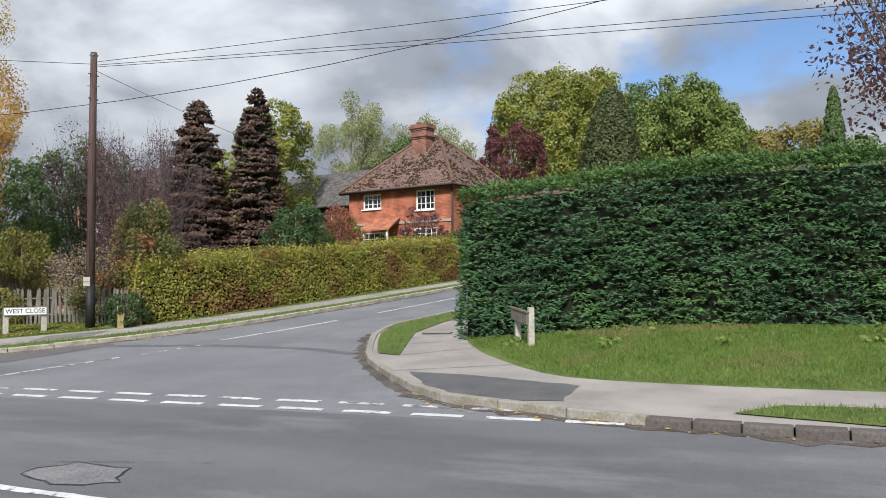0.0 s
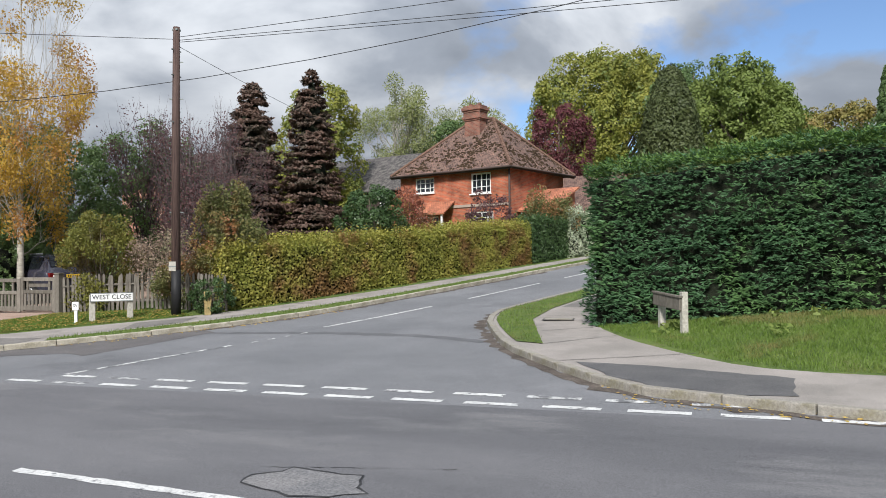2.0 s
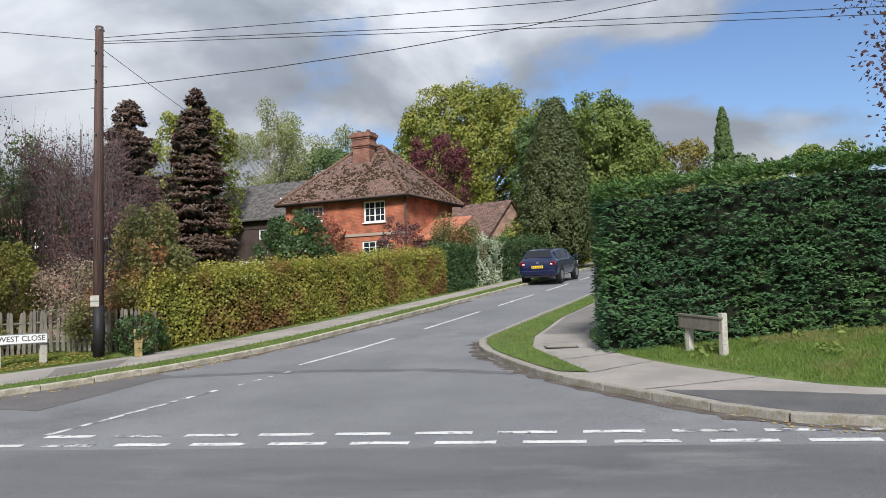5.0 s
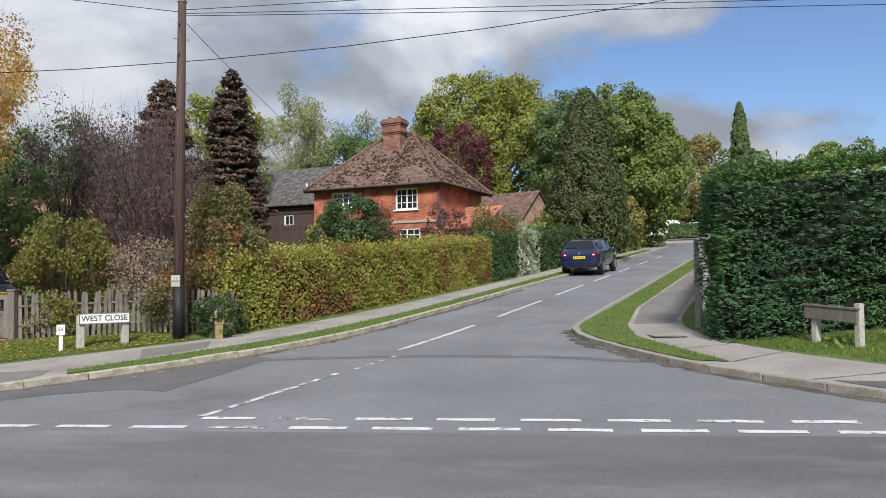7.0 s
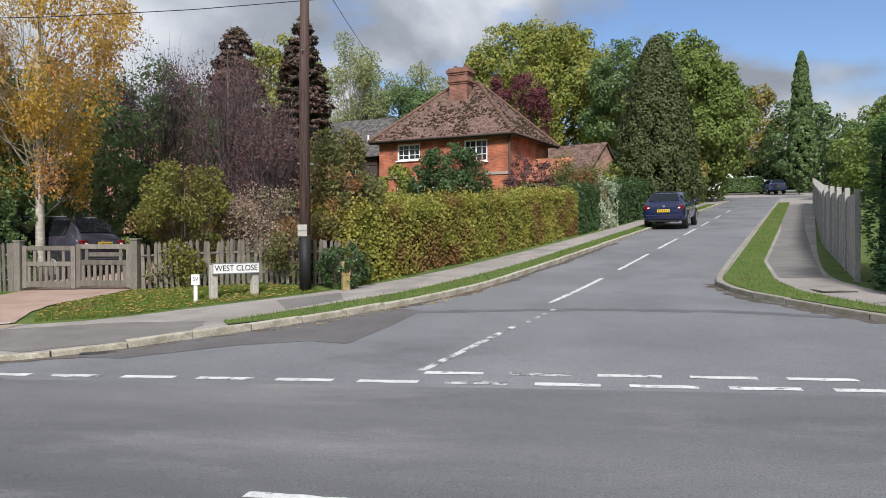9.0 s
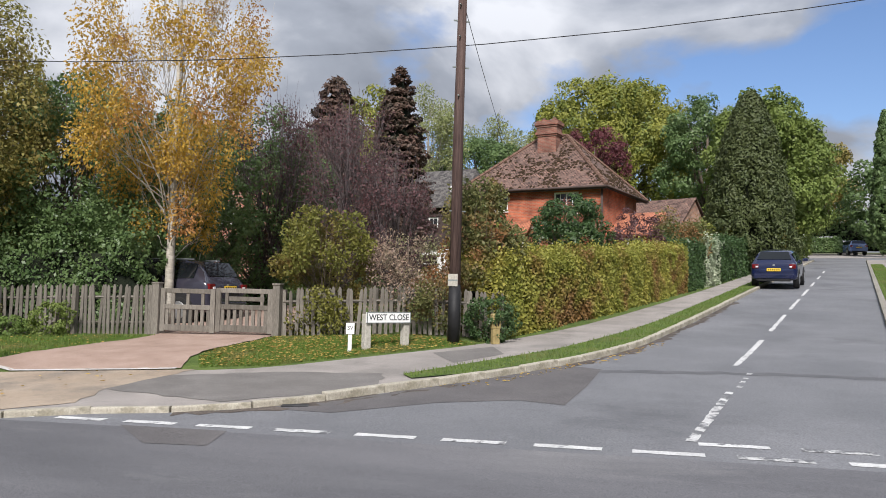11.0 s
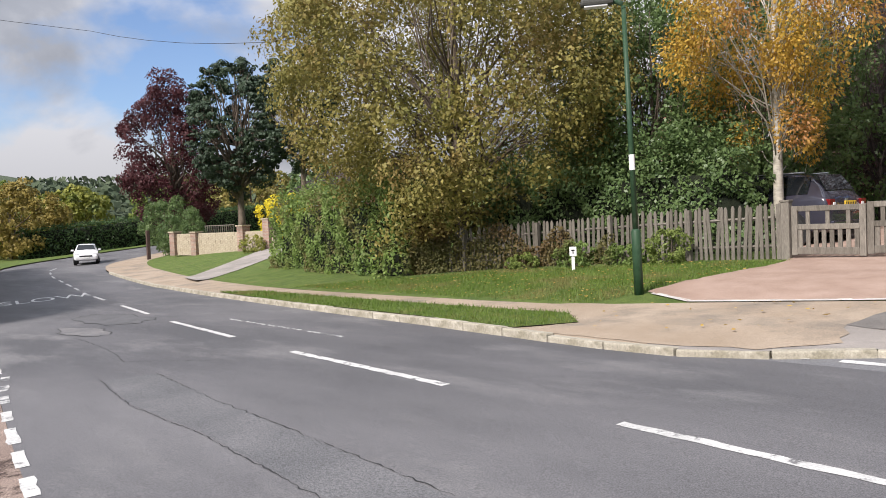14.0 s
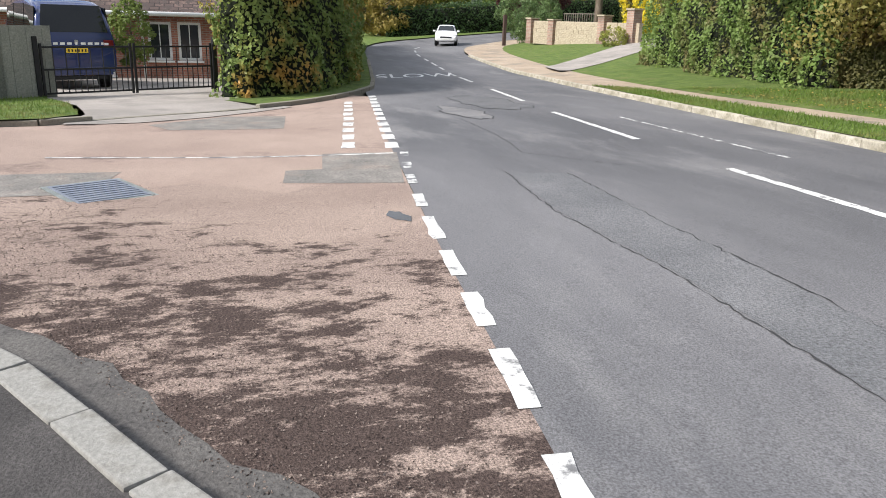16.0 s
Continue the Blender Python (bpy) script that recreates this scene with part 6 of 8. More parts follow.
# ---- fence and gates ----
def paling_fence(name, line, height, label, seed, gap=0.116, zf=land_z, mat_=None, rails=True):
    mat_ = mat_ or GREY_WOOD
    rng = np.random.default_rng(seed)
    e = empty(name, pose(0, 0, 0), label, "fence")
    P = np.array(line, float)
    s = np.concatenate([[0], np.cumsum(np.hypot(*np.diff(P, axis=0).T))])
    bm = bmesh.new()
    w, t = 0.07, 0.02
    vs = [bm.verts.new(q) for q in ((-w / 2, -t / 2, 0), (w / 2, -t / 2, 0), (w / 2, -t / 2, height - 0.06), (0.012, -t / 2, height), (-0.012, -t / 2, height), (-w / 2, -t / 2, height - 0.06))]
    f = bm.faces.new(vs)
    ex = bmesh.ops.extrude_face_region(bm, geom=[f])
    bmesh.ops.translate(bm, verts=[v for v in ex["geom"] if isinstance(v, bmesh.types.BMVert)], vec=(0, t, 0))
    bmesh.ops.recalc_face_normals(bm, faces=bm.faces)
    first = part("paling", bm, mat_, e)
    a, k = 0.05, 0
    while a < s[-1]:
        x, y = np.interp(a, s, P[:, 0]), np.interp(a, s, P[:, 1])
        j = min(len(P) - 2, np.searchsorted(s, a, "right") - 1)
        ang = math.degrees(math.atan2(P[j + 1, 1] - P[j, 1], P[j + 1, 0] - P[j, 0]))
        o = first if k == 0 else first.copy()
        if k:
            scene.collection.objects.link(o)
        o.matrix_world = pose(x, y, float(zf(x, y)) + rng.normal(0.0, 0.02), rng.normal(0, 1.5), rng.normal(0, 1.8), ang)
        a += gap * rng.uniform(0.92, 1.1)
        k += 1
    for q in (0.25, height - 0.28):
        for i in range(len(P) - 1):
            pts = np.array(dense([tuple(P[i]), tuple(P[i + 1])], 1.0))
            d = unit(P[i + 1] - P[i])
            n_ = np.array([-d[1], d[0]]) * (0.035 if d[0] > 0 else -0.035)
            v, f = tubes([(np.column_stack([pts + n_, zf(pts[:, 0], pts[:, 1]) + q]), [0.035] * len(pts))], 4)
            mesh_ob("rail", v, f, mat_, e)
    a = 0.0
    while a < s[-1]:
        x, y = np.interp(a, s, P[:, 0]), np.interp(a, s, P[:, 1])
        j = min(len(P) - 2, np.searchsorted(s, a, "right") - 1)
        d = unit(P[j + 1] - P[j])
        part("post", box_bm(0.09, 0.09, height - 0.02, (x - d[1] * 0.09, y + d[0] * 0.09, float(zf(x, y)))), mat_, e)
        a += 1.9
    return e


GATE_Y = 15.15
GL, GR = -22.35, -19.5
paling_fence("picket_fence", [(GL - 0.12, GATE_Y + 0.05), (-25.4, 15.1), (-28.0, 14.5), (-30.2, 13.4), (-31.0, 12.9)], 1.08, "weathered grey wooden picket fence under overhanging shrubs", 7)
paling_fence("picket_fence", [(GR + 0.12, GATE_Y + 0.02), (-17.9, 15.6), (-16.6, 16.1), (-15.0, 16.45)], 0.98, "weathered grey picket fence half hidden by shrubs", 8)


def gate_post(x, y, h):
    e = empty("gate_post", pose(x, y, float(land_z(x, y)) - 0.03), "stout weathered grey wooden gate post", "gate post", "driveway gate posts")
    part("post", box_bm(0.16, 0.16, h, (0, 0, 0), bevel=0.012), GREY_WOOD, e)
    part("cap", box_bm(0.19, 0.19, 0.04, (0, 0, h - 0.004), bevel=0.012), GREY_WOOD, e)


gate_post(GL, GATE_Y, 1.12)
gate_post(GR, GATE_Y, 1.08)


def timber_gate(x0, x1, hinge_left):
    w = x1 - x0
    e = empty("driveway_gate", pose(x0, GATE_Y, float(land_z((x0 + x1) / 2, GATE_Y)) + 0.06), "closed weathered grey timber gate with short upright slats", "gate", "pair of driveway gates")
    h = 0.92
    for nm, sx, sz, px, pz in (("stile", 0.11, h, 0.055, 0), ("stile", 0.11, h, w - 0.055, 0), ("top_rail", w - 0.224, 0.1, w / 2, h - 0.1), ("middle_rail", w - 0.224, 0.1, w / 2, 0.48), ("bottom_rail", w - 0.224, 0.13, w / 2, 0.02)):
        part(nm, box_bm(sx, 0.06, sz, (px, 0, pz), bevel=0.008), GREY_WOOD, e)
    n = 8
    for i in range(n):
        part("slat", box_bm(0.075, 0.03, 0.34, (0.16 + (w - 0.32) * i / (n - 1), 0, 0.146)), GREY_WOOD, e)
    if hinge_left:
        for i in range(3):
            part("slat", box_bm(0.07, 0.03, 0.245, (0.3 + (w - 0.6) * i / 2, 0, 0.578)), GREY_WOOD, e)
    else:
        part("upper_rail", box_bm(w - 0.5, 0.035, 0.09, (w / 2 + 0.05, 0, 0.66)), GREY_WOOD, e)
        for px in (0.25, w - 0.25):
            part("slat", box_bm(0.07, 0.03, 0.245, (px, 0, 0.578)), GREY_WOOD, e)


GM = (GL + GR) / 2
timber_gate(GL + 0.1, GM - 0.01, True)
timber_gate(GM + 0.01, GR - 0.1, False)

# ---- street name sign, its bare counterpart, markers ----
def post_part(e, x, y, h, w, mat_, name="post"):
    return part(name, box_bm(w, w, h, (x, y, 0), bevel=0.015), mat_, e)


sx0, sy0, sx1, sy1 = -17.08, 13.95, -16.5, 14.72
sc = ((sx0 + sx1) / 2, (sy0 + sy1) / 2)
sang = math.degrees(math.atan2(sy1 - sy0, sx1 - sx0))
sz = float(land_z(*sc))
sign = empty("street_sign", pose(sc[0], sc[1], sz - 0.02, 0, 0, sang), "low white street name board on two wooden posts", "street sign")
post_part(sign, -0.43, 0.09, 0.66, 0.13, PALE_WOOD)
post_part(sign, 0.43, 0.09, 0.66, 0.13, PALE_WOOD)
bd = part("name_board", box_bm(0.98, 0.03, 0.21, (0, 0.005, 0.49), bevel=0.006), WHITE, sign)
for sx, szz, px, pz in ((0.98, 0.015, 0, 0.49), (0.98, 0.015, 0, 0.685), (0.015, 0.21, -0.4825, 0.49), (0.015, 0.21, 0.4825, 0.49)):
    part("border", box_bm(sx, 0.006, szz, (px, -0.0125, pz)), GREY_METAL, bd)
lettering("WEST CLOSE", 0.155, INK, bd, pose(0, -0.0135, 0.595, 90, 0, 0), stretch=(0.98, 1.0))

rx0, ry0, rx1, ry1 = -3.7, 13.7, -3.27, 13.0
rc = ((rx0 + rx1) / 2, (ry0 + ry1) / 2)
rang = math.degrees(math.atan2(ry1 - ry0, rx1 - rx0))
back = empty("sign_support", pose(rc[0], rc[1], float(land_z(*rc)) - 0.03, 0, 0, rang), "weathered back of a street sign on two pale posts", "street sign")
post_part(back, -0.40, 0.0, 0.56, 0.105, PALE_WOOD)
post_part(back, 0.40, 0.0, 0.68, 0.105, PALE_WOOD)
bd2 = part("board", box_bm(0.98, 0.04, 0.2, (-0.06, 0, -0.1), bevel=0.008), GREY_WOOD, back)
bd2.matrix_local = pose(0, -0.075, 0.5, 0, 3, 0)
cap2 = part("board_cap", box_bm(1.02, 0.07, 0.035, (-0.06, 0, 0.102), bevel=0.006), GREY_WOOD, back)
cap2.matrix_local = pose(0, -0.075, 0.5, 0, 3, 0)


def marker(x, y, text, ang):
    e = empty("valve_marker", pose(x, y, float(land_z(x, y)) - 0.02, 0, 0, ang), "small white marker post with a square plate", "marker post", "valve marker posts")
    part("post", box_bm(0.07, 0.05, 0.5, (0, 0, 0), bevel=0.01), WHITE, e)
    pl_ = part("plate", box_bm(0.15, 0.025, 0.2, (0, -0.03, 0.33), bevel=0.006), WHITE, e)
    if text:
        lettering(text, 0.1, INK, pl_, pose(0, -0.0445, 0.44, 90, 0, 0))
    else:
        part("mark", box_bm(0.07, 0.004, 0.03, (0, -0.044, 0.44)), INK, pl_)
        part("mark", box_bm(0.02, 0.004, 0.08, (0, -0.044, 0.38)), INK, pl_)


marker(-17.32, 13.75, "SV", 24)
marker(-26.3, 13.6, "", 42)
hyd = empty("hydrant_post", pose(-15.05, 15.75, float(land_z(-15.05, 15.75)) - 0.02, 0, 0, 40), "faded yellow concrete hydrant marker beside a hedge", "hydrant marker")
part("post", box_bm(0.16, 0.1, 0.3, (0, 0, 0), bevel=0.012), YELLOW_POST, hyd)
hp = part("plate", box_bm(0.19, 0.11, 0.3, (0, 0, 0.3), bevel=0.02), YELLOW_POST, hyd)
for q in (-0.035, 0.035):
    part("mark", box_bm(0.018, 0.006, 0.16, (q, -0.057, 0.36)), INK, hp)
part("mark", box_bm(0.06, 0.006, 0.018, (0, -0.057, 0.43)), INK, hp)

# ---- street lamp ----
LX, LY = -22.65, 10.85
lamp = empty("street_lamp", pose(LX, LY, float(land_z(LX, LY)) - 0.03, 0, 0, 131) @ pose(0, 0, 0, -1.3, 0, 0), "green painted steel street lamp column, unlit", "street lamp")
v, f = tubes([([(0, 0, 0), (0, 0, 1.02), (0, 0, 1.06)], [0.072, 0.072, 0.05])], 14)
mesh_ob("base_column", v, f, GREEN_PAINT, lamp, smooth=True)
v, f = tubes([([(0, 0, 1.04), (0, 0, 4.52)], [0.047, 0.036])], 12)
mesh_ob("column", v, f, GREEN_PAINT, lamp, smooth=True)
v, f = tubes([([(0, 0, 1.98), (0, 0, 2.22)], [0.0455, 0.0445])], 12)
mesh_ob("white_band", v, f, WHITE, lamp)
part("access_door", box_bm(0.008, 0.1, 0.45, (0.082, 0, 0.35), bevel=0.003), GREEN_PAINT, lamp)
v, f = tubes([([(0, 0, 4.48), (0, 0.02, 4.56), (0, 0.12, 4.6), (0, 0.2, 4.6)], [0.042, 0.042, 0.04, 0.04])], 10)
mesh_ob("arm", v, f, GREEN_PAINT, lamp, smooth=True)
bm = box_bm(0.2, 0.5, 0.11, (0, 0.4, 4.56), bevel=0.04)
hd = part("lamp_head", bm, LAMP_GREY, lamp, "grey lantern head")
part("lens", box_bm(0.15, 0.36, 0.03, (0, 0.42, 4.535), bevel=0.012), LAMP_CLEAR, hd)

# ---- cars ----
def car(name, m, paint, label, rows, W, wheels, wheel_r, plate, rear=True, suv=False, number=PLATE_Y):
    """A body lofted through cross-sections; x runs from the tail forwards."""
    e = empty(name, m, label, "car")
    sec = []
    for x, zb, zbelt, ztop, hw, yt in rows:
        pts = [(hw * 0.86, zb), (hw * 0.97, zb + 0.08), (hw, zb + (zbelt - zb) * 0.45), (hw * 0.985, zbelt - 0.04), (hw * 0.95, zbelt), (yt, ztop - 0.05), (yt * 0.88, ztop), (0, ztop + 0.02)]
        sec.append([(x, y, z) for y, z in pts] + [(x, -y, z) for y, z in pts[-2::-1]])
    n = len(sec[0])
    V = [p for s in sec for p in s]
    Fc = [(i * n + j, i * n + j + 1, (i + 1) * n + j + 1, (i + 1) * n + j) for i in range(len(sec) - 1) for j in range(n - 1)]
    Fc += [(i * n + n - 1, i * n, (i + 1) * n, (i + 1) * n + n - 1) for i in range(len(sec) - 1)]
    Fc += [tuple(range(n)), tuple((len(sec) - 1) * n + j for j in range(n))[::-1]]
    body = mesh_ob("body", V, Fc, paint, e, smooth=False)
    bm = bmesh.new()
    bm.from_mesh(body.data)
    bmesh.ops.recalc_face_normals(bm, faces=bm.faces)
    bm.to_mesh(body.data)
    bm.free()
    body.data.polygons.foreach_set("use_smooth", [True] * len(body.data.polygons))
    sub = body.modifiers.new("rounding", "SUBSURF")
    sub.levels = sub.render_levels = 2

    def strip(nm, quad, material, out, label_=""):
        q = [Vector(p) for p in quad]
        nn = (q[1] - q[0]).cross(q[3] - q[0]).normalized()
        if nn.dot(Vector(out)) < 0:
            nn = -nn
        lo_, hi_ = [p - nn * 0.01 for p in q], [p + nn * 0.014 for p in q]
        return mesh_ob(nm, lo_ + hi_, [(0, 1, 2, 3), (4, 5, 6, 7), (0, 1, 5, 4), (1, 2, 6, 5), (2, 3, 7, 6), (3, 0, 4, 7)], material, body, label=label_)

    r = rows
    gi = [i for i, q in enumerate(r) if q[3] - q[2] > 0.25]
    a, b = gi[0], gi[-1]

    def glass_pt(i, s, up, side_):
        x, zb, zbelt, ztop, hw, yt = r[i]
        lo_y, hi_y = hw * 0.95, yt
        z = zbelt + (ztop - 0.05 - zbelt) * up
        return (x, side_ * (lo_y + (hi_y - lo_y) * up), z)

    for side_ in (-1, 1):
        for i in range(a, b):
            x0, x1 = r[i][0], r[i + 1][0]
            p = [Vector(glass_pt(i, 0, 0.1, side_)), Vector(glass_pt(i + 1, 0, 0.1, side_)), Vector(glass_pt(i + 1, 0, 0.9, side_)), Vector(glass_pt(i, 0, 0.9, side_))]
            mid_ = (p[0] + p[1] + p[2] + p[3]) / 4
            p = [mid_ + Vector(((q - mid_).x * 0.94, (q - mid_).y, (q - mid_).z)) for q in p]
            strip("side_window", p, CARGLASS, (0, side_, 0))
    # rear and front screens
    for i, j, out, nm in ((a - 1, a, (-1, 0, 0.5), "rear_window"), (b + 1, b, (1, 0, 0.5), "windscreen")):
        y0, y1 = r[i][5] * 0.86, r[j][5] * 0.84
        z0, z1 = r[i][3], r[j][3]
        x0, x1 = r[i][0], r[j][0]
        lo_ = (x0 + (x1 - x0) * 0.10, z0 + (z1 - z0) * 0.14)
        hi_ = (x0 + (x1 - x0) * 0.90, z0 + (z1 - z0) * 0.90)
        strip(nm, [(lo_[0], -y0, lo_[1] + 0.01), (lo_[0], y0, lo_[1] + 0.01), (hi_[0], y1, hi_[1] + 0.01), (hi_[0], -y1, hi_[1] + 0.01)], CARGLASS, out)
    hw = W / 2
    L = r[-1][0]
    # tail: lamps, plate, bumper line
    xt = r[1][0]
    for s in (-1, 1):
        bm = box_bm(0.10, 0.24, 0.17, (xt - 0.005, s * (hw - 0.19), r[1][2] - 0.15), bevel=0.02)
        tl = part("tail_light", bm, LAMP_RED, e, "red and clear tail light")
        part("reverse_lens", box_bm(0.03, 0.1, 0.06, (xt - 0.055, s * (hw - 0.25), r[1][2] - 0.11), bevel=0.008), LAMP_CLEAR, tl)
        hl = part("headlight", box_bm(0.2, 0.32, 0.15, (L - 0.22, s * (hw - 0.24), r[-3][2] - 0.17), bevel=0.03), LAMP_CLEAR, e, "clear headlight")
    pl_ = part("number_plate", box_bm(0.02, 0.52, 0.115, (plate[0], 0, plate[1]), bevel=0.004), number, e, "yellow rear number plate")
    for q in range(6):
        part("mark", box_bm(0.004, 0.035, 0.06, (plate[0] - 0.0115, -0.2 + q * 0.08, plate[1] + 0.028)), INK, pl_)
    part("bumper", box_bm(0.10, W * 0.86, 0.2, (0.02, 0, 0.36), bevel=0.03), paint, e)
    part("diffuser", box_bm(0.10, W * 0.7, 0.1, (0.05, 0, 0.25), bevel=0.02), BLACK, e)
    part("front_plate", box_bm(0.02, 0.5, 0.11, (L + 0.005, 0, 0.45)), WHITE, e)
    part("grille", box_bm(0.04, W * 0.5, 0.1, (L - 0.01, 0, 0.58)), BLACK, e)
    for s in (-1, 1):
        part("mirror", box_bm(0.12, 0.2, 0.13, (rows[b + 1][0] - 0.25, s * (hw + 0.08), rows[b][2] + 0.02), bevel=0.03), paint, e)
    part("badge", box_bm(0.01, 0.09, 0.09, (rows[1][0] - 0.012, 0, rows[1][2] - 0.07), bevel=0.003), ALLOY, e)
    if suv:
        for s in (-1, 1):
            v, f = tubes([([(0.7, s * 0.56, rows[4][3] - 0.035), (2.4, s * 0.56, rows[4][3] - 0.03)], [0.02, 0.02])], 6)
            mesh_ob("roof_rail", v, f, ALLOY, e, smooth=True)
    for wx in wheels:
        for s in (-1, 1):
            w_ = new("wheel")
            w_.parent = e
            v, f = tubes([([(wx, s * (hw - 0.21), wheel_r), (wx, s * (hw - 0.19), wheel_r), (wx, s * (hw + 0.0), wheel_r), (wx, s * (hw + 0.015), wheel_r)], [wheel_r * 0.93, wheel_r, wheel_r, wheel_r * 0.9])], 24)
            mesh_ob("tyre", v, f, RUBBER, w_, smooth=False)
            v, f = tubes([([(wx, s * (hw + 0.012), wheel_r), (wx, s * (hw + 0.022), wheel_r)], [wheel_r * 0.64, wheel_r * 0.6])], 18)
            mesh_ob("rim", v, f, ALLOY, w_)
            v, f = tubes([([(wx, s * (hw - 0.2), wheel_r + 0.02), (wx, s * (hw + 0.006), wheel_r + 0.02)], [wheel_r + 0.07, wheel_r + 0.065])], 24)
            mesh_ob("wheel_arch", v, f, BLACK, e)
    return e


def carpaint(name, c):
    return surf(name, c, tuple(q * 1.15 for q in c), scale=1, rough=0.2, bump=0, fine_amt=0.03, spec=0.5, coat=0.9)


HATCH = [(0.0, 0.40, 0.60, 0.63, 0.76, 0.70), (0.06, 0.28, 0.92, 0.97, 0.86, 0.78), (0.14, 0.26, 0.98, 1.06, 0.88, 0.74), (0.34, 0.25, 0.98, 1.46, 0.88, 0.63), (1.1, 0.24, 0.98, 1.52, 0.88, 0.64), (2.1, 0.24, 0.98, 1.51, 0.88, 0.64), (2.6, 0.24, 0.98, 1.47, 0.88, 0.63), (3.3, 0.25, 0.96, 1.0, 0.87, 0.74), (3.85, 0.27, 0.84, 0.87, 0.85, 0.7), (4.12, 0.30, 0.70, 0.73, 0.80, 0.66), (4.2, 0.36, 0.55, 0.58, 0.70, 0.6)]
car("blue_hatchback", pose(-7.22, 33.95, float(road_z(-7.0, 35.8)) - 0.06, 0, -4.0, 75.8), carpaint("dark_blue_paint", (0.006, 0.010, 0.042)), "dark blue hatchback parked at the lane's kerb", HATCH, 1.76, (0.78, 3.36), 0.32, (-0.01, 0.66))
SUV = [(0.0, 0.42, 0.66, 0.69, 0.80, 0.74), (0.07, 0.30, 1.0, 1.05, 0.90, 0.82), (0.16, 0.28, 1.08, 1.14, 0.92, 0.76), (0.46, 0.27, 1.10, 1.60, 0.92, 0.66), (1.4, 0.26, 1.06, 1.66, 0.92, 0.64), (2.2, 0.26, 1.04, 1.65, 0.92, 0.65), (2.7, 0.26, 1.03, 1.56, 0.92, 0.64), (3.4, 0.27, 1.01, 1.05, 0.91, 0.76), (4.0, 0.29, 0.92, 0.95, 0.88, 0.72), (4.3, 0.32, 0.76, 0.79, 0.82, 0.68), (4.38, 0.40, 0.6, 0.63, 0.72, 0.62)]
car("dark_suv", pose(-22.45, 18.25, float(land_z(-23.6, 19.0)) - 0.12, 0, 0, 178), carpaint("dark_grey_blue_paint", (0.03, 0.029, 0.042)), "dark grey crossover car parked behind timber gates", SUV, 1.84, (0.85, 3.5), 0.35, (-0.02, 0.86), suv=True)
small_car = car("white_hatchback", pose(-70.6, 15.5, float(road_z(-69, 15.2)), 0, 0, -17), carpaint("white_car_paint", (0.72, 0.72, 0.72)), "small white hatchback on the far bend of the road", HATCH, 1.70, (0.78, 3.36), 0.31, (-0.01, 0.66))
small_car.scale = (0.86, 0.86, 0.86)
car("blue_car_far", pose(8.6, 86, float(road_z(9, 88)), 0, 0, 95), carpaint("blue_car_paint", (0.09, 0.13, 0.26)), "blue car parked at the lane's end", HATCH, 1.76, (0.78, 3.36), 0.32, (-0.01, 0.66))
car("white_van_far", pose(5.2, 91.5, float(road_z(6, 91.5)) + 0.35, 0, 0, 10), carpaint("white_van_paint", (0.7, 0.7, 0.7)), "white car parked beyond a low hedge", SUV, 1.84, (0.85, 3.5), 0.35, (-0.02, 0.86))

# blue van on the driveway across the side road
VAN = [(0.0, 0.45, 0.80, 0.84, 0.92, 0.9), (0.03, 0.38, 1.22, 1.26, 0.97, 0.93), (0.05, 0.36, 1.26, 1.30, 0.97, 0.93), (0.22, 0.36, 1.27, 2.16, 0.97, 0.82), (1.2, 0.36, 1.27, 2.24, 0.97, 0.84), (2.4, 0.36, 1.27, 2.24, 0.97, 0.84), (3.4, 0.36, 1.27, 2.14, 0.97, 0.82), (4.1, 0.36, 1.22, 1.27, 0.96, 0.88), (4.6, 0.38, 1.05, 1.1, 0.92, 0.84), (4.75, 0.42, 0.7, 0.74, 0.86, 0.8)]
van = car("blue_van", pose(-39.5, -2.95, float(road_z(-40, -3)) + 0.09, 0, 0, 204), carpaint("van_blue_paint", (0.010, 0.022, 0.095)), "blue panel van parked on a driveway behind iron gates", VAN, 1.94, (1.0, 3.7), 0.34, (0.0, 0.92))
for i in range(9):
    part("lettering_bar", box_bm(0.006, 0.11 if i != 4 else 0.05, 0.06, (0.012, -0.66 + i * 0.165, 1.12)), WHITE, van)

L_HEDGE = leafmat("mixed_hedge_leaf", (0.111, 0.186, 0.051), (0.253, 0.341, 0.093), c3=(0.175, 0.156, 0.064))
L_LIMED = leafmat("bright_weed_leaf", (0.13, 0.19, 0.04), (0.24, 0.29, 0.08))
L_COPPER = leafmat("copper_leaf", (0.06, 0.018, 0.022), (0.13, 0.045, 0.05))
L_PINE = leafmat("pine_needle", (0.03, 0.055, 0.035), (0.07, 0.10, 0.06), transl=0.1)
L_CORNER = leafmat("corner_hedge_leaf", (0.113, 0.192, 0.051), (0.264, 0.313, 0.087), c3=(0.490, 0.295, 0.080))
L_ORANGE = leafmat("orange_leaf", (0.255, 0.190, 0.050), (0.340, 0.280, 0.080))



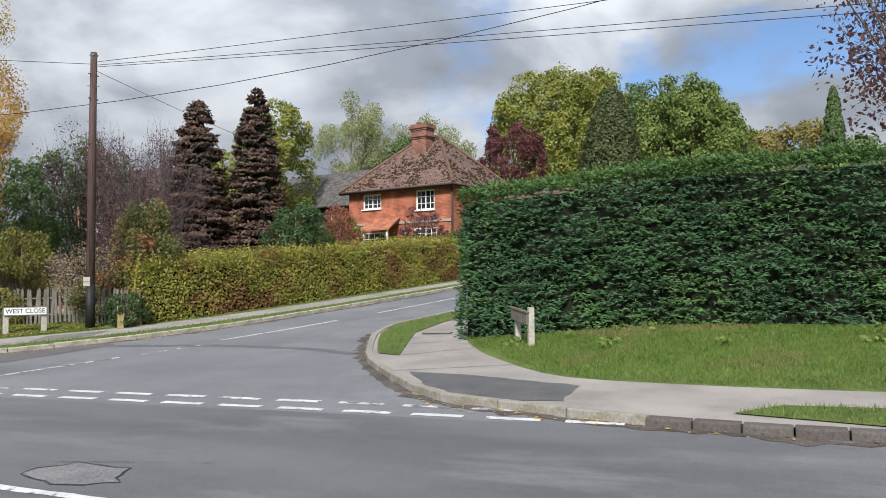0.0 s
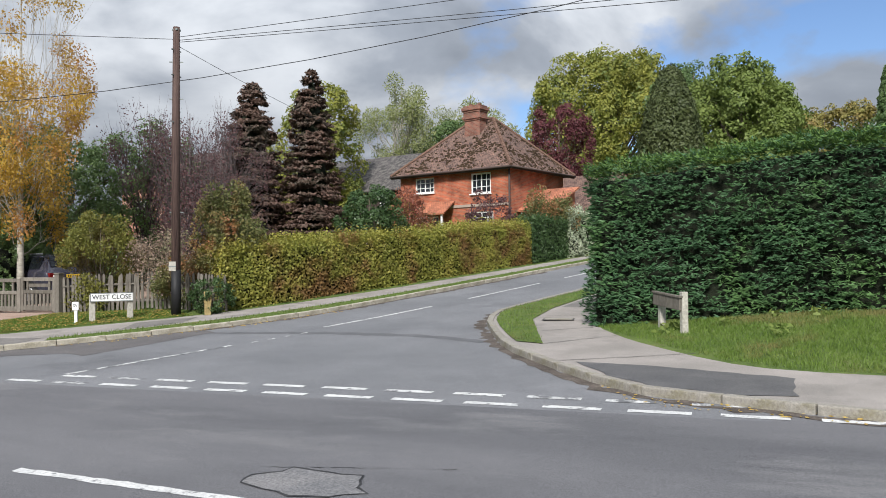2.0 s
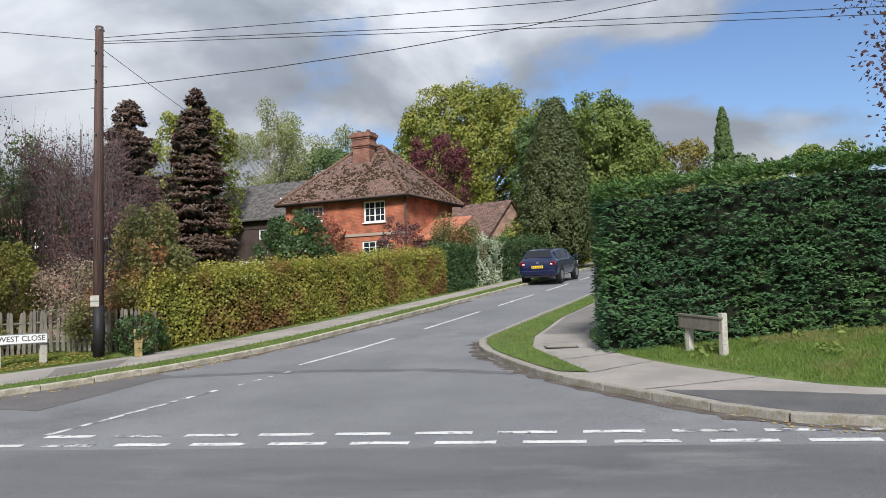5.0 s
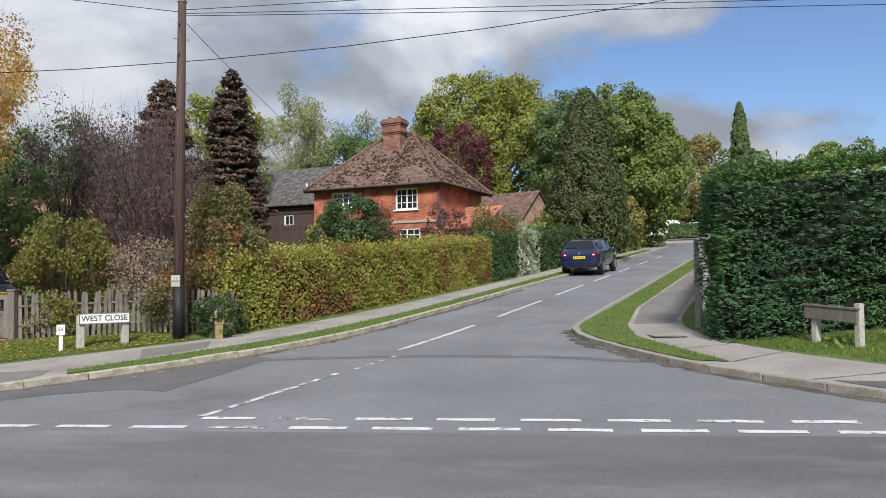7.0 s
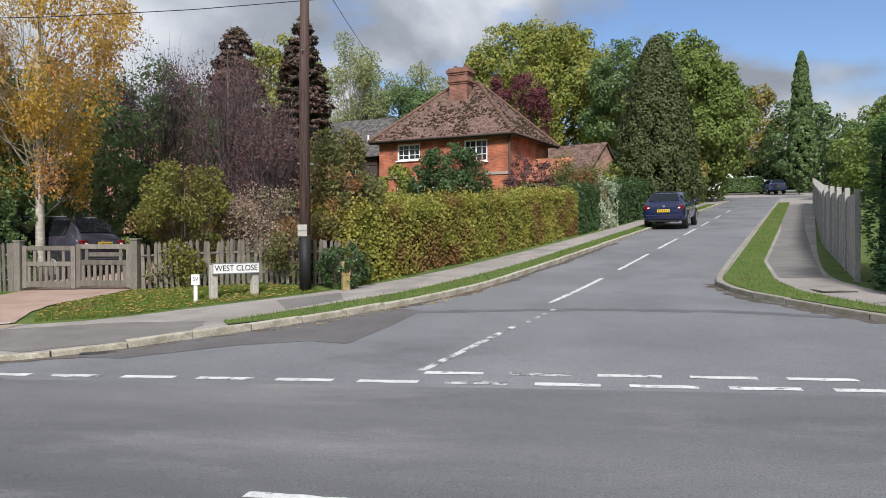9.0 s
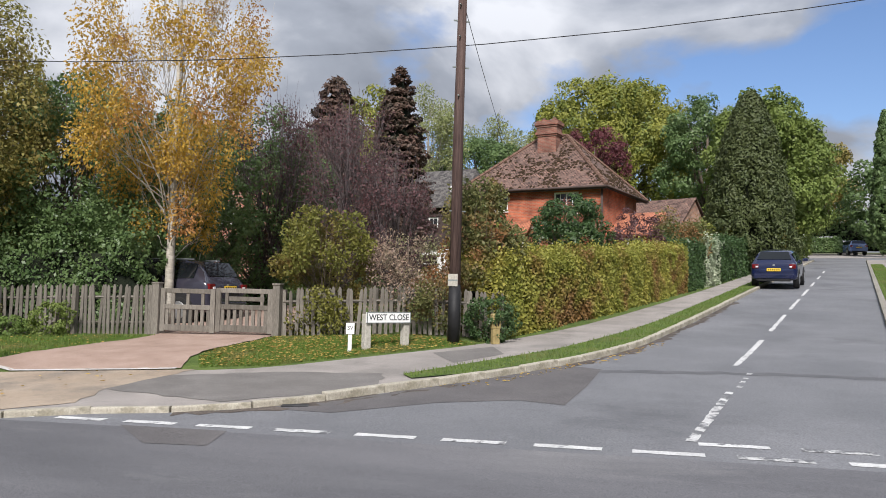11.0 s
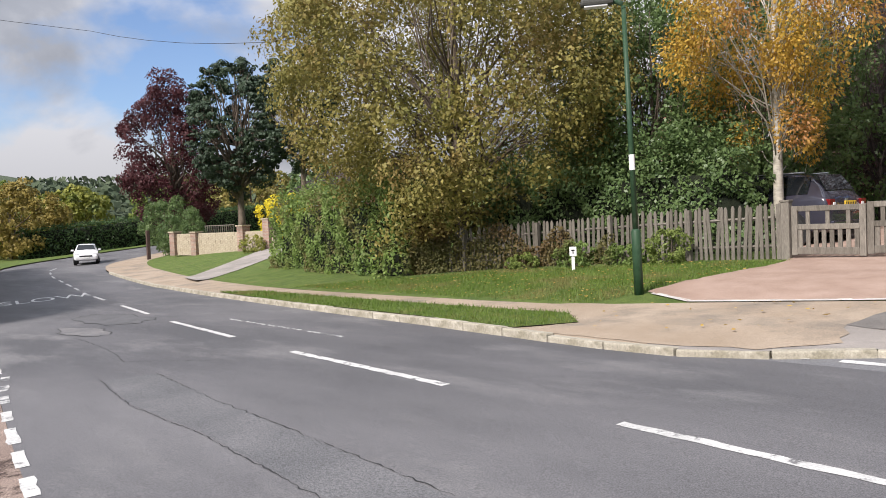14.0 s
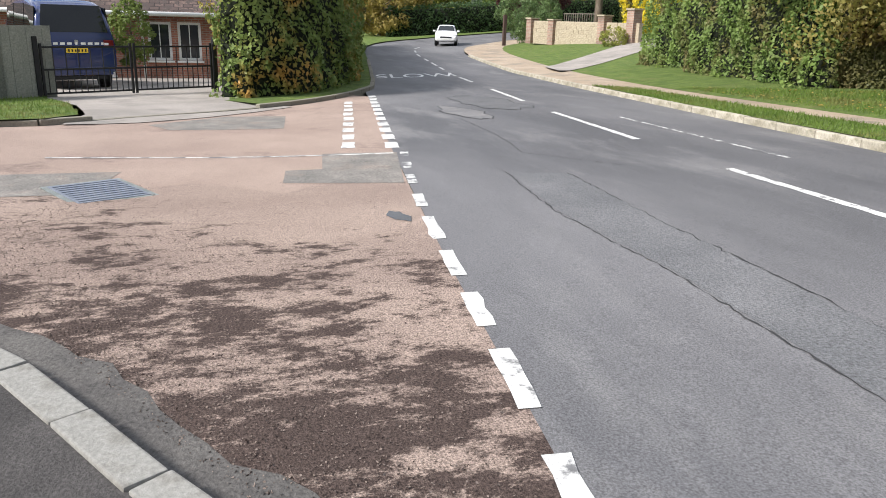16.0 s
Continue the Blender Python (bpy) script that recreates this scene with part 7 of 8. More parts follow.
def caravan():
    e = empty("caravan", pose(2.6, 91.0, float(road_z(3, 91)) + 0.02, 0, 0, 4), "long white touring caravan parked at the lane's end", "caravan")
    prof = [(-2.3, 0.45), (-2.35, 1.2), (-2.1, 2.0), (-1.7, 2.3), (1.7, 2.3), (2.1, 2.0), (2.35, 1.2), (2.3, 0.45)]
    n = len(prof)
    V = [(x, -1.0, z) for x, z in prof] + [(x, 1.0, z) for x, z in prof]
    Fc = [tuple(range(n))[::-1], tuple(range(n, 2 * n))] + [(i, (i + 1) % n, n + (i + 1) % n, n + i) for i in range(n)]
    mesh_ob("body", V, Fc, WHITE, e)
    for px, w in ((-1.3, 1.0), (0.2, 0.8), (1.4, 0.8)):
        part("side_window", box_bm(w, 0.03, 0.55, (px, -1.005, 1.3), bevel=0.01), CARGLASS, e)
    for s in (-1, 1):
        v, f = tubes([([(0, s * 0.98, 0.33), (0, s * 0.8, 0.33)], [0.33, 0.33])], 16)
        mesh_ob("wheel", v, f, RUBBER, e)


# ---- hedges and fences along the lane ----
hedge("laurel_hedge", [(-10.65, 30.7), (-9.85, 33.6)], 1.3, 1.7, L_LAUREL, 9000, 0.1, "dark green laurel stretch of a garden hedge", 90, wobble=0.08)
hedge("variegated_shrub", [(-9.8, 33.8), (-9.05, 36.4)], 1.2, 1.85, L_VARIEG, 6000, 0.11, "pale variegated shrub growing in the hedge line", 91, wobble=0.2)
hedge("privet_hedge", [(-9.0, 36.6), (-7.2, 43.0), (-5.2, 51.0)], 1.3, 1.75, L_LAUREL, 12000, 0.13, "dark green clipped hedge further up the lane", 92, wobble=0.1)
hedge("light_hedge", [(-5.1, 51.2), (-1.4, 66.0)], 1.4, 2.2, L_LIME, 9000, 0.18, "bright yellow-green hedge at the lane's top", 93, wobble=0.2)
tree("yellow_shrub", -8.7, 46, 2.8, 1.5, 0.0, L_LIME, 6000, 0.14, "bright yellow-green shrub beside the garage", 94, trunk_r=0.05, category="bush")
tree("lane_shrub", -4.0, 60, 4.6, 1.9, 0.2, L_OAK, 8000, 0.2, "thin olive shrub at the lane's top", 95, trunk_r=0.07, twigs=2, category="bush")
hedge("low_hedge", [(7.5, 88.0), (5.5, 87.9), (3.4, 87.8)], 1.2, 1.25, L_DKGREEN, 5000, 0.2, "low dark clipped hedge across the lane's end", 96, side=-1)
sheet("road_end", [(-1.5, 77.8), (11, 77.8), (45, 80), (45, 96), (-4, 96), (-3.5, 84)], lambda x, y: road_z(x, y) + 0.01, PAVE, step=1.5, label="pale worn tarmac crossing at the lane's end")
caravan()
hedge("end_hedge", [(34, 97), (16, 99), (-6, 100)], 2.5, 4.2, L_DKGREEN, 9000, 0.4, "tall dark hedge beyond the lane's end", 132, side=-1, wobble=0.5)
tree("lane_end_tree", -1.5, 96, 9.0, 4.5, 0.3, L_GREEN, 9000, 0.4, "green tree beyond the lane's end", 97, trunk_r=0.3)
tree("lane_end_tree", 13, 92, 9.5, 4.5, 0.3, L_DKGREEN, 9000, 0.4, "dark tree at the lane's end", 98, trunk_r=0.3)
tree("lane_end_tree", 18.5, 80, 9.0, 4.2, 0.3, L_GREEN, 9000, 0.36, "green tree behind the grey fence", 99, trunk_r=0.3)
tree("garden_shrub", 9.5, 62, 5.5, 2.6, 0.2, L_DKGREEN, 8000, 0.25, "dark green bush above a grey fence", 130, trunk_r=0.1, category="bush")
tree("garden_shrub", 4.5, 44, 4.6, 2.4, 0.2, L_GREEN, 8000, 0.2, "green bush above a grey fence", 131, trunk_r=0.1, category="bush")


def panel_fence(name, line, h, width, mat_, label, seed, zf=land_z):
    e = empty(name, pose(0, 0, 0), label, "fence")
    P = np.array(line, float)
    s = np.concatenate([[0], np.cumsum(np.hypot(*np.diff(P, axis=0).T))])
    rng = np.random.default_rng(seed)
    a, first, fp = 0.0, None, None
    while a < s[-1] - 0.3:
        b = min(a + width, s[-1])
        p0 = np.array([np.interp(a, s, P[:, 0]), np.interp(a, s, P[:, 1])])
        p1 = np.array([np.interp(b, s, P[:, 0]), np.interp(b, s, P[:, 1])])
        c = (p0 + p1) / 2
        ang = math.degrees(math.atan2(*(p1 - p0)[::-1]))
        pan = new("panel")
        pan.parent = e
        pan.matrix_world = pose(c[0], c[1], float(zf(*c)) - 0.08, 0, 0, ang)
        n = 9
        if first is None:
            first = [part("board", box_bm((width - 0.12) / n + 0.012, 0.022, h, (-(width - 0.12) / 2 + (width - 0.12) * (i + 0.5) / n, 0.012 * (i % 2), 0)), mat_, pan) for i in range(n)]
            fp = part("post", box_bm(0.1, 0.1, h + 0.06, (-width / 2, 0.006, 0)), mat_, pan)
        else:
            for q in first + [fp]:
                o = q.copy()
                scene.collection.objects.link(o)
                o.parent = pan
        a = b
    return e


panel_fence("grey_fence", [(-5.1, 16.4), (-3.5, 24.6), (4.3, 56)], 1.7, 1.83, CONC_PANEL, "tall pale grey boarded fence beside the footway", 5)

# ---- under the big tree, main road ----
hedge("mixed_hedge", [(-42.2, 14.6), (-38.0, 13.7), (-33.5, 12.7), (-31.1, 12.2)], 1.8, 2.3, L_HEDGE, 26000, 0.10, "dense green mixed hedge below a spreading tree", 140, wobble=0.2, top_rough=0.3)
for i, (x, y, hh, r) in enumerate([(-24.6, 14.75, 0.75, 0.5), (-26.9, 14.4, 0.6, 0.5), (-28.2, 14.0, 0.4, 0.4), (-25.7, 14.6, 0.5, 0.45)]):
    tree("fence_foot_bush", x, y, hh, r, -0.1, L_HEDGE if i % 2 else L_LIMED, 3200, 0.055, "low leafy weeds along the fence foot", 150 + i, lobes=20, trunk_r=0.012, category="bush")
L_CREEP = leafmat("creeper_leaf", (0.085, 0.10, 0.035), (0.19, 0.16, 0.06), c3=(0.15, 0.10, 0.045))
rng = np.random.default_rng(143)
fl = np.array([(-31.0, 12.9), (-30.2, 13.4), (-28.0, 14.5), (-26.2, 14.95)])
k = rng.random(9000) ** 1.5 * 3
bx = np.column_stack([np.interp(k, range(4), fl[:, 0]), np.interp(k, range(4), fl[:, 1])])
bx += np.array([0.42, -0.9]) * np.abs(rng.normal(0.05, 0.12, 9000))[:, None]
cz = 1.15 * rng.random(9000) * np.clip(1.25 - 0.3 * k + 0.25 * np.sin(k * 9), 0.2, 1)
creeper = empty("creeper", pose(0, 0, 0), "brownish green creeper overgrowing a picket fence", "climber")
quads_ob("foliage", leaf_cards(np.column_stack([bx, land_z(bx[:, 0], bx[:, 1]) + cz]), np.tile([0.4, -0.9, 0.3], (9000, 1)), 0.065, rng, 0.7, loose=0.7), L_CREEP, creeper)
for x_, y_ in ((-30.6, 13.0), (-29.6, 13.55), (-28.7, 14.0), (-27.6, 14.45)):
    v, f = tubes([limb((x_, y_, float(land_z(x_, y_)) - 0.02), (x_ + 0.3, y_ + 0.05, float(land_z(x_, y_)) + 1.0), 0.012, 0.005, rng)], 5)
    mesh_ob("stem", v, f, BARK, creeper, smooth=True)
hedge("bramble_bank", [(-30.6, 15.0), (-28.2, 15.5), (-25.6, 16.0), (-23.6, 16.3)], 1.6, 2.3, L_DKGREEN, 22000, 0.10, "tangled dark green brambles behind a picket fence", 142, wobble=0.35, top_rough=0.4)
tree("copper_beech", -74.0, 23.0, 12.5, 3.9, 1.0, L_COPPER, 30000, 0.2, "dark copper beech beside the road bend", 160, lobes=34, trunk_r=0.3)
tree("pine_tree", -68.0, 25.6, 14.0, 3.9, 2.6, L_PINE, 26000, 0.22, "tall dark blue-green pine with bare stems", 161, lobes=64, lobe=0.22, trunk_r=0.28, twigs=2, shell=0.7, flat=0.45)
tree("pine_tree", -62.0, 27.5, 13.0, 3.2, 3.6, L_PINE, 16000, 0.22, "dark pine with bare lower trunk", 162, lobes=46, lobe=0.2, trunk_r=0.22, twigs=2, shell=0.7, flat=0.45)
tree("road_bush", -69.5, 20.8, 3.8, 1.8, -0.2, L_DKGREEN, 9000, 0.13, "dark rounded bush at the bend", 163, trunk_r=0.06, category="bush")
tree("clipped_yew", -64.6, 19.2, 2.7, 0.75, -0.2, L_DKGREEN, 9000, 0.08, "clipped column of dark yew", 164, lobes=40, lobe=0.45, shell=0.9, trunk_r=0.06, category="bush")
tree("clipped_yew", -63.0, 19.9, 2.7, 0.7, -0.2, L_DKGREEN, 9000, 0.08, "clipped column of dark yew", 165, lobes=40, lobe=0.45, shell=0.9, trunk_r=0.06, category="bush")
tree("golden_shrub", -53.0, 21.2, 2.6, 1.7, 0.2, L_YELLOW, 7000, 0.12, "bright yellow shrub above a stone wall", 166, lobes=26, trunk_r=0.05, category="bush")
tree("low_shrub", -51.6, 18.4, 0.9, 0.7, -0.1, L_LIME, 3000, 0.07, "small yellow-green shrub before a wall", 167, trunk_r=0.03, category="bush")


def garden_wall():
    e = empty("garden_wall", pose(0, 0, 0), "cream stone garden wall with red brick piers", "wall")
    a, b = np.array([-60.2, 17.6]), np.array([-51.0, 19.4])
    L = np.linalg.norm(b - a)
    ang = math.degrees(math.atan2(b[1] - a[1], b[0] - a[0]))
    z = float(land_z(-56, 18.5)) - 0.15
    m = pose(a[0], a[1], z, 0, 0, ang)
    rng = np.random.default_rng(3)
    body = part("wall_body", box_bm(L, 0.22, 1.26, (L / 2, 0.05, 0)), CREAM_STONE, e)
    body.matrix_world = m
    stone = part("stone", box_bm(0.435, 0.06, 0.198, (0, 0, 0), bevel=0.008), CREAM_STONE, body)
    k = 0
    for row in range(6):
        x = 0.25 + (row % 2) * 0.2
        while x < L - 0.3:
            o = stone if k == 0 else stone.copy()
            if k:
                scene.collection.objects.link(o)
            o.location = (x, -0.045 + rng.normal(0, 0.004), 0.02 + row * 0.205)
            x += 0.445
            k += 1
    for px, h in ((0.1, 1.35), (2.3, 1.3), (6.7, 1.55), (8.9, 1.85)):
        p = part("pier", box_bm(0.5, 0.5, h, (px, 0.0, 0)), BRICK_PIER, e, "red brick pier")
        uv_faces(p.data)
        p.matrix_world = m
        c = part("coping", box_bm(0.6, 0.6, 0.07, (px, 0, h)), CREAM_STONE, p)
    for i in range(14):
        t = part("trellis_bar", box_bm(0.03, 0.03, 0.42, (2.8 + i * 0.2, 0.3, 1.26)), GREY_WOOD, e)
        t.matrix_world = m
    t = part("trellis_rail", box_bm(2.8, 0.03, 0.04, (4.1, 0.3, 1.64)), GREY_WOOD, e)
    t.matrix_world = m


garden_wall()
sheet("driveway_far", [(-46.0, 12.6), (-42.8, 11.8), (-46.5, 16.5), (-49.5, 20.5), (-53.0, 20.5), (-50.6, 17.8)], lambda x, y: land_z(x, y) + 0.02, PAVE, step=0.8, label="grey driveway sloping up between lawns")
far_house(-58.5, 33.0, 1.3, 8, 12, 7, 2.6, 2.2, BRICK_DULL, TILE_DULL, "low brick house behind pines and a wall")

# ---- far side of the side road ----
flat = lambda x, y: road_z(x, y) + 0.08
hedge("corner_hedge", [(-38.9, 0.95), (-36.6, 0.4), (-35.9, 1.15), (-37.2, 2.8), (-39.9, 4.1), (-44.5, 5.05), (-58, 7.0), (-70, 8.8)], 1.7, 3.35, L_CORNER, 56000, 0.125, "tall clipped hedge turning from green to copper at a corner", 170, wobble=0.2, zfun=flat, side=1, top_rough=0.25)
tree("orange_tree", -90, 14.5, 6.4, 4.8, 0.0, L_ORANGE, 12000, 0.3, "rounded orange-brown tree at the road bend", 171, lobes=30, trunk_r=0.2, base=-0.8)
hedge("far_hedge", [(-85.8, 14.5), (-86.5, 26), (-88, 38)], 1.5, 2.4, L_LAUREL, 9000, 0.2, "long dark green clipped hedge round the bend", 172, zfun=flat, side=1)
for i, (x, y, hh, r, lm) in enumerate([(-105, 6, 11.5, 7, L_DKGREEN), (-112, 16, 8, 5, L_GREEN), (-100, 22, 6.5, 4, L_LIME), (-104, 34, 8, 5, L_GREEN), (-96, 40, 9, 5, L_OAK), (-88, 46, 9, 5, L_DKGREEN), (-98, -6, 12, 7, L_DKGREEN)]):
    tree("far_tree", x, y, hh, r, 0.0, lm, 9000, 0.42, "distant leafy tree beyond the road bend", 180 + i, lobes=28, trunk_r=0.25, base=-0.6)
for x, y, hgt, arm in ((-85.5, 9.8, 9.3, True), (-75.4, 9.95, 8.9, False)):
    e = empty("road_pole", pose(x, y, -1.05), "thin dark pole standing beside the road", "pole")
    v, f = tubes([([(0, 0, 0), (0.05, 0, hgt)], [0.11, 0.07])], 8)
    mesh_ob("shaft", v, f, POLE_WOOD if not arm else GREY_METAL, e, smooth=True)
    if arm:
        v, f = tubes([([(0.05, 0, hgt - 0.1), (0.3, 1.6, hgt)], [0.05, 0.05])], 6)
        mesh_ob("arm", v, f, GREY_METAL, e)
        part("lamp_head", box_bm(0.2, 0.6, 0.12, (0.32, 1.8, hgt - 0.06), bevel=0.03), GREY_METAL, e)
rp = empty("roadside_post", pose(-63.6, 17.2, float(land_z(-63.6, 17.2))), "dark wooden post at the pavement edge", "post")
part("post", box_bm(0.2, 0.2, 1.9, (0, 0, -0.1), bevel=0.02), POLE_WOOD, rp)

# iron gates, driveway, bungalow, board fence
gz = float(road_z(-37.5, -1.5)) + 0.07
sheet("driveway_side", [(-31.3, -1.9), (-31.6, -0.75), (-32.4, 0.3), (-33.3, 1.2), (-34.2, 2.0), (-36.2, 0.9), (-38.7, 0.8), (-46, 1.5), (-46, -8), (-36.4, -3.3), (-34.4, -2.2), (-32.6, -1.75)], lambda x, y: road_z(x, y) + 0.012 + 0.07 * np.clip((-0.71 * (x + 33.2) - 0.70 * (y - 0.3)) / 1.3, 0, 1), PAVE, step=0.5, label="pale grey tarmac driveway crossing")


GATE_A, GATE_B = np.array([-36.5, -3.2]), np.array([-38.6, 0.35])
GATE_ANG = math.degrees(math.atan2(3.55, -2.1))


def iron_gate(y0, y1):
    e = empty("iron_gate", pose(*(GATE_A + (GATE_B - GATE_A) * y0 / 4.125), gz, 0, 0, GATE_ANG), "closed black wrought iron driveway gate", "gate", "pair of iron gates")
    w = y1 - y0
    for nm, sx, szz, px, pz in (("stile", 0.05, 1.15, 0.025, 0.05), ("stile", 0.05, 1.15, w - 0.025, 0.05), ("rail", w - 0.1, 0.04, w / 2, 0.1), ("rail", w - 0.1, 0.04, w / 2, 0.62), ("rail", w - 0.1, 0.04, w / 2, 1.1)):
        part(nm, box_bm(sx, 0.04, szz, (px, 0, pz)), BLACK, e)
    n = int(w / 0.13)
    for i in range(1, n):
        part("bar", box_bm(0.018, 0.018, 0.48 if i % 2 else 0.98, (w * i / n, 0, 0.14 if not i % 2 else 0.14)), BLACK, e)


iron_gate(0.0, 2.04)
iron_gate(2.08, 4.12)
for y in (-0.08, 4.2):
    e = empty("iron_gate_post", pose(*(GATE_A + (GATE_B - GATE_A) * y / 4.125), gz - 0.05, 0, 0, GATE_ANG), "black iron gate post", "gate post")
    part("post", box_bm(0.1, 0.1, 1.4, (0, 0, 0), bevel=0.01), BLACK, e)
panel_fence("board_fence", [(-33.4, -12), (-34.0, -5.5), (-36.35, -3.4)], 1.6, 1.83, FENCE_DULL, "grey-green close-boarded garden fence", 6, zf=flat)
lawn("verge_side_strip", [(-31.15, -12), (-31.05, -3.1), (-31.3, -2.15), (-32.0, -1.75), (-34.5, -2.35), (-36.2, -3.2), (-34.1, -5.4), (-33.6, -12)], lambda x, y: road_z(x, y) + 0.12, "bright grass below a board fence")


def bungalow():
    # local x runs along the front (towards the main road), the front faces the side road
    e = empty("brick_bungalow", pose(-45.4, -15.0, -1.3, 0, 0, 91), "red brick bungalow with a brown tiled roof and white windows", "bungalow")
    W, D, H = 18.0, 7.0, 2.1
    holes = [(13.2, 0.6, 13.95, 1.85), (14.15, 0.6, 14.9, 1.85), (11.2, 0.1, 12.1, 1.95), (3.0, 0.7, 4.6, 1.85)]
    wall("wall_front", W, H, 0.25, holes, BRICK_DULL, e, pose(0, 0, 0))
    for h in holes:
        window(e, pose(h[0], 0, h[1]), h[2] - h[0], h[3] - h[1], 2, 1)
    wall("wall_end", D, H, 0.25, [], BRICK_DULL, e, pose(W, 0.25, 0, 0, 0, 90))
    wall("wall_end", D, H, 0.25, [], BRICK_DULL, e, pose(0, D + 0.25, 0, 0, 0, -90))
    wall("wall_back", W, H, 0.25, [], BRICK_DULL, e, pose(W, D + 0.25, 0, 0, 0, 180))
    roof_part("roof", [(-0.4, -0.5, H - 0.02), (W + 0.4, -0.5, H - 0.02), (W + 0.4, D / 2, H + 2.4), (-0.4, D / 2, H + 2.4), (W + 0.4, D + 0.7, H - 0.02), (-0.4, D + 0.7, H - 0.02)], [(0, 1, 2, 3), (3, 2, 4, 5)], TILE_DULL, e)
    v, f = tubes([([(-0.4, -0.55, H), (W + 0.4, -0.55, H)], [0.07, 0.07])], 8)
    mesh_ob("gutter", v, f, WHITE, e, smooth=True, label="white gutter")
    v, f = tubes([([(13.05, -0.08, 0), (13.05, -0.08, H - 0.3), (13.05, -0.5, H)], [0.045] * 3)], 8)
    mesh_ob("downpipe", v, f, WHITE, e, smooth=True, label="white downpipe")


bungalow()
tree("drive_shrub", -42.8, -2.0, 1.9, 0.6, -0.1, L_LIMED, 3500, 0.09, "light green feathery shrub beside a van", 190, lobes=24, trunk_r=0.03, category="bush")

# ---- wooded hill on the horizon ----
rng = np.random.default_rng(77)
hv, hf = [], []
ha = np.linspace(radians(95), radians(200), 60)
for i, a in enumerate(ha):
    hh = 34 + 10 * math.sin(a * 9) + 6 * math.sin(a * 23 + 1) + rng.normal(0, 0.4)
    for r_, z_ in ((420, -8), (520, hh * 0.6), (620, hh), (760, hh * 0.9), (900, -10)):
        hv.append((r_ * math.cos(a), r_ * math.sin(a), z_))
for i in range(59):
    for j in range(4):
        hf.append((i * 5 + j, (i + 1) * 5 + j, (i + 1) * 5 + j + 1, i * 5 + j + 1))
tagged(mesh_ob("backdrop", hv, hf, HILL, smooth=True), "distant wooded hillside on the horizon", kind="structure")
n = 20000
aa = rng.uniform(radians(95), radians(200), n)
rr = rng.uniform(430, 640, n)
hz = np.interp(rr, [420, 520, 620], [-8, 20, 34]) + rng.uniform(0, 9, n)
C = np.column_stack([rr * np.cos(aa), rr * np.sin(aa), hz])
tagged(quads_ob("far_wood", leaf_quads(C, rng.normal(size=(n, 3)), 4.5, rng, 0.8), HILL), "distant woods on a hillside", "woods", kind="stuff")

# ---- grass and fallen leaves ----
def scatter(poly, count, rng):
    P = np.array(poly)
    out = np.zeros((0, 2))
    while len(out) < count:
        q = np.column_stack([rng.uniform(P[:, 0].min(), P[:, 0].max(), count), rng.uniform(P[:, 1].min(), P[:, 1].max(), count)])
        out = np.concatenate([out, q[inside(poly, q[:, 0], q[:, 1])]])
    return out[:count]


def blades(xy, z, h, rng):
    n = len(xy)
    a = rng.uniform(0, 2 * math.pi, n)
    hh = h * rng.uniform(0.5, 1.3, n)
    lean = rng.normal(0, 0.4, (n, 2)) * hh[:, None]
    w = 0.007
    base = np.column_stack([xy, z])
    side_ = np.column_stack([np.cos(a) * w, np.sin(a) * w, np.zeros(n)])
    tip = base + np.column_stack([lean, hh])
    return np.stack([base - side_, base + side_, tip], 1)


rng = np.random.default_rng(5)
AREAS = [([(-5.0, 14.3), (-4.7, 13.9), (-4.1, 12.9), (-3.6, 12.2), (-2.6, 10.85), (-1.8, 10.3), (0, 10.05), (1.65, 10.0), (9, 9.9), (9, 14.1)], land_z, 60000, 0.06),
         ([(-22.1, 14.9), (-23.6, 14.8), (-29, 13.5), (-30.2, 12.2), (-34, 11.0), (-26.2, 10.25), (-23, 10.15), (-22.6, 11.2)], land_z, 26000, 0.06),
         ([(-19.4, 14.9), (-19.4, 12.2), (-18.9, 11.45), (-17.9, 12.0), (-16.9, 13.6), (-15.4, 15.6), (-16.6, 15.9), (-17.9, 15.4)], land_z, 22000, 0.06)]
AREAS += [(p, zf, 9000, 0.06) for p, zf in GRASS]
for i, (poly, zf, cnt, hgt) in enumerate(AREAS):
    xy = scatter(poly, cnt, rng)
    tagged(quads_ob("grass", blades(xy, zf(xy[:, 0], xy[:, 1]) - 0.005, hgt, rng), BLADE, n=3), "short green grass with worn and dry tufts", "grass", kind="stuff")


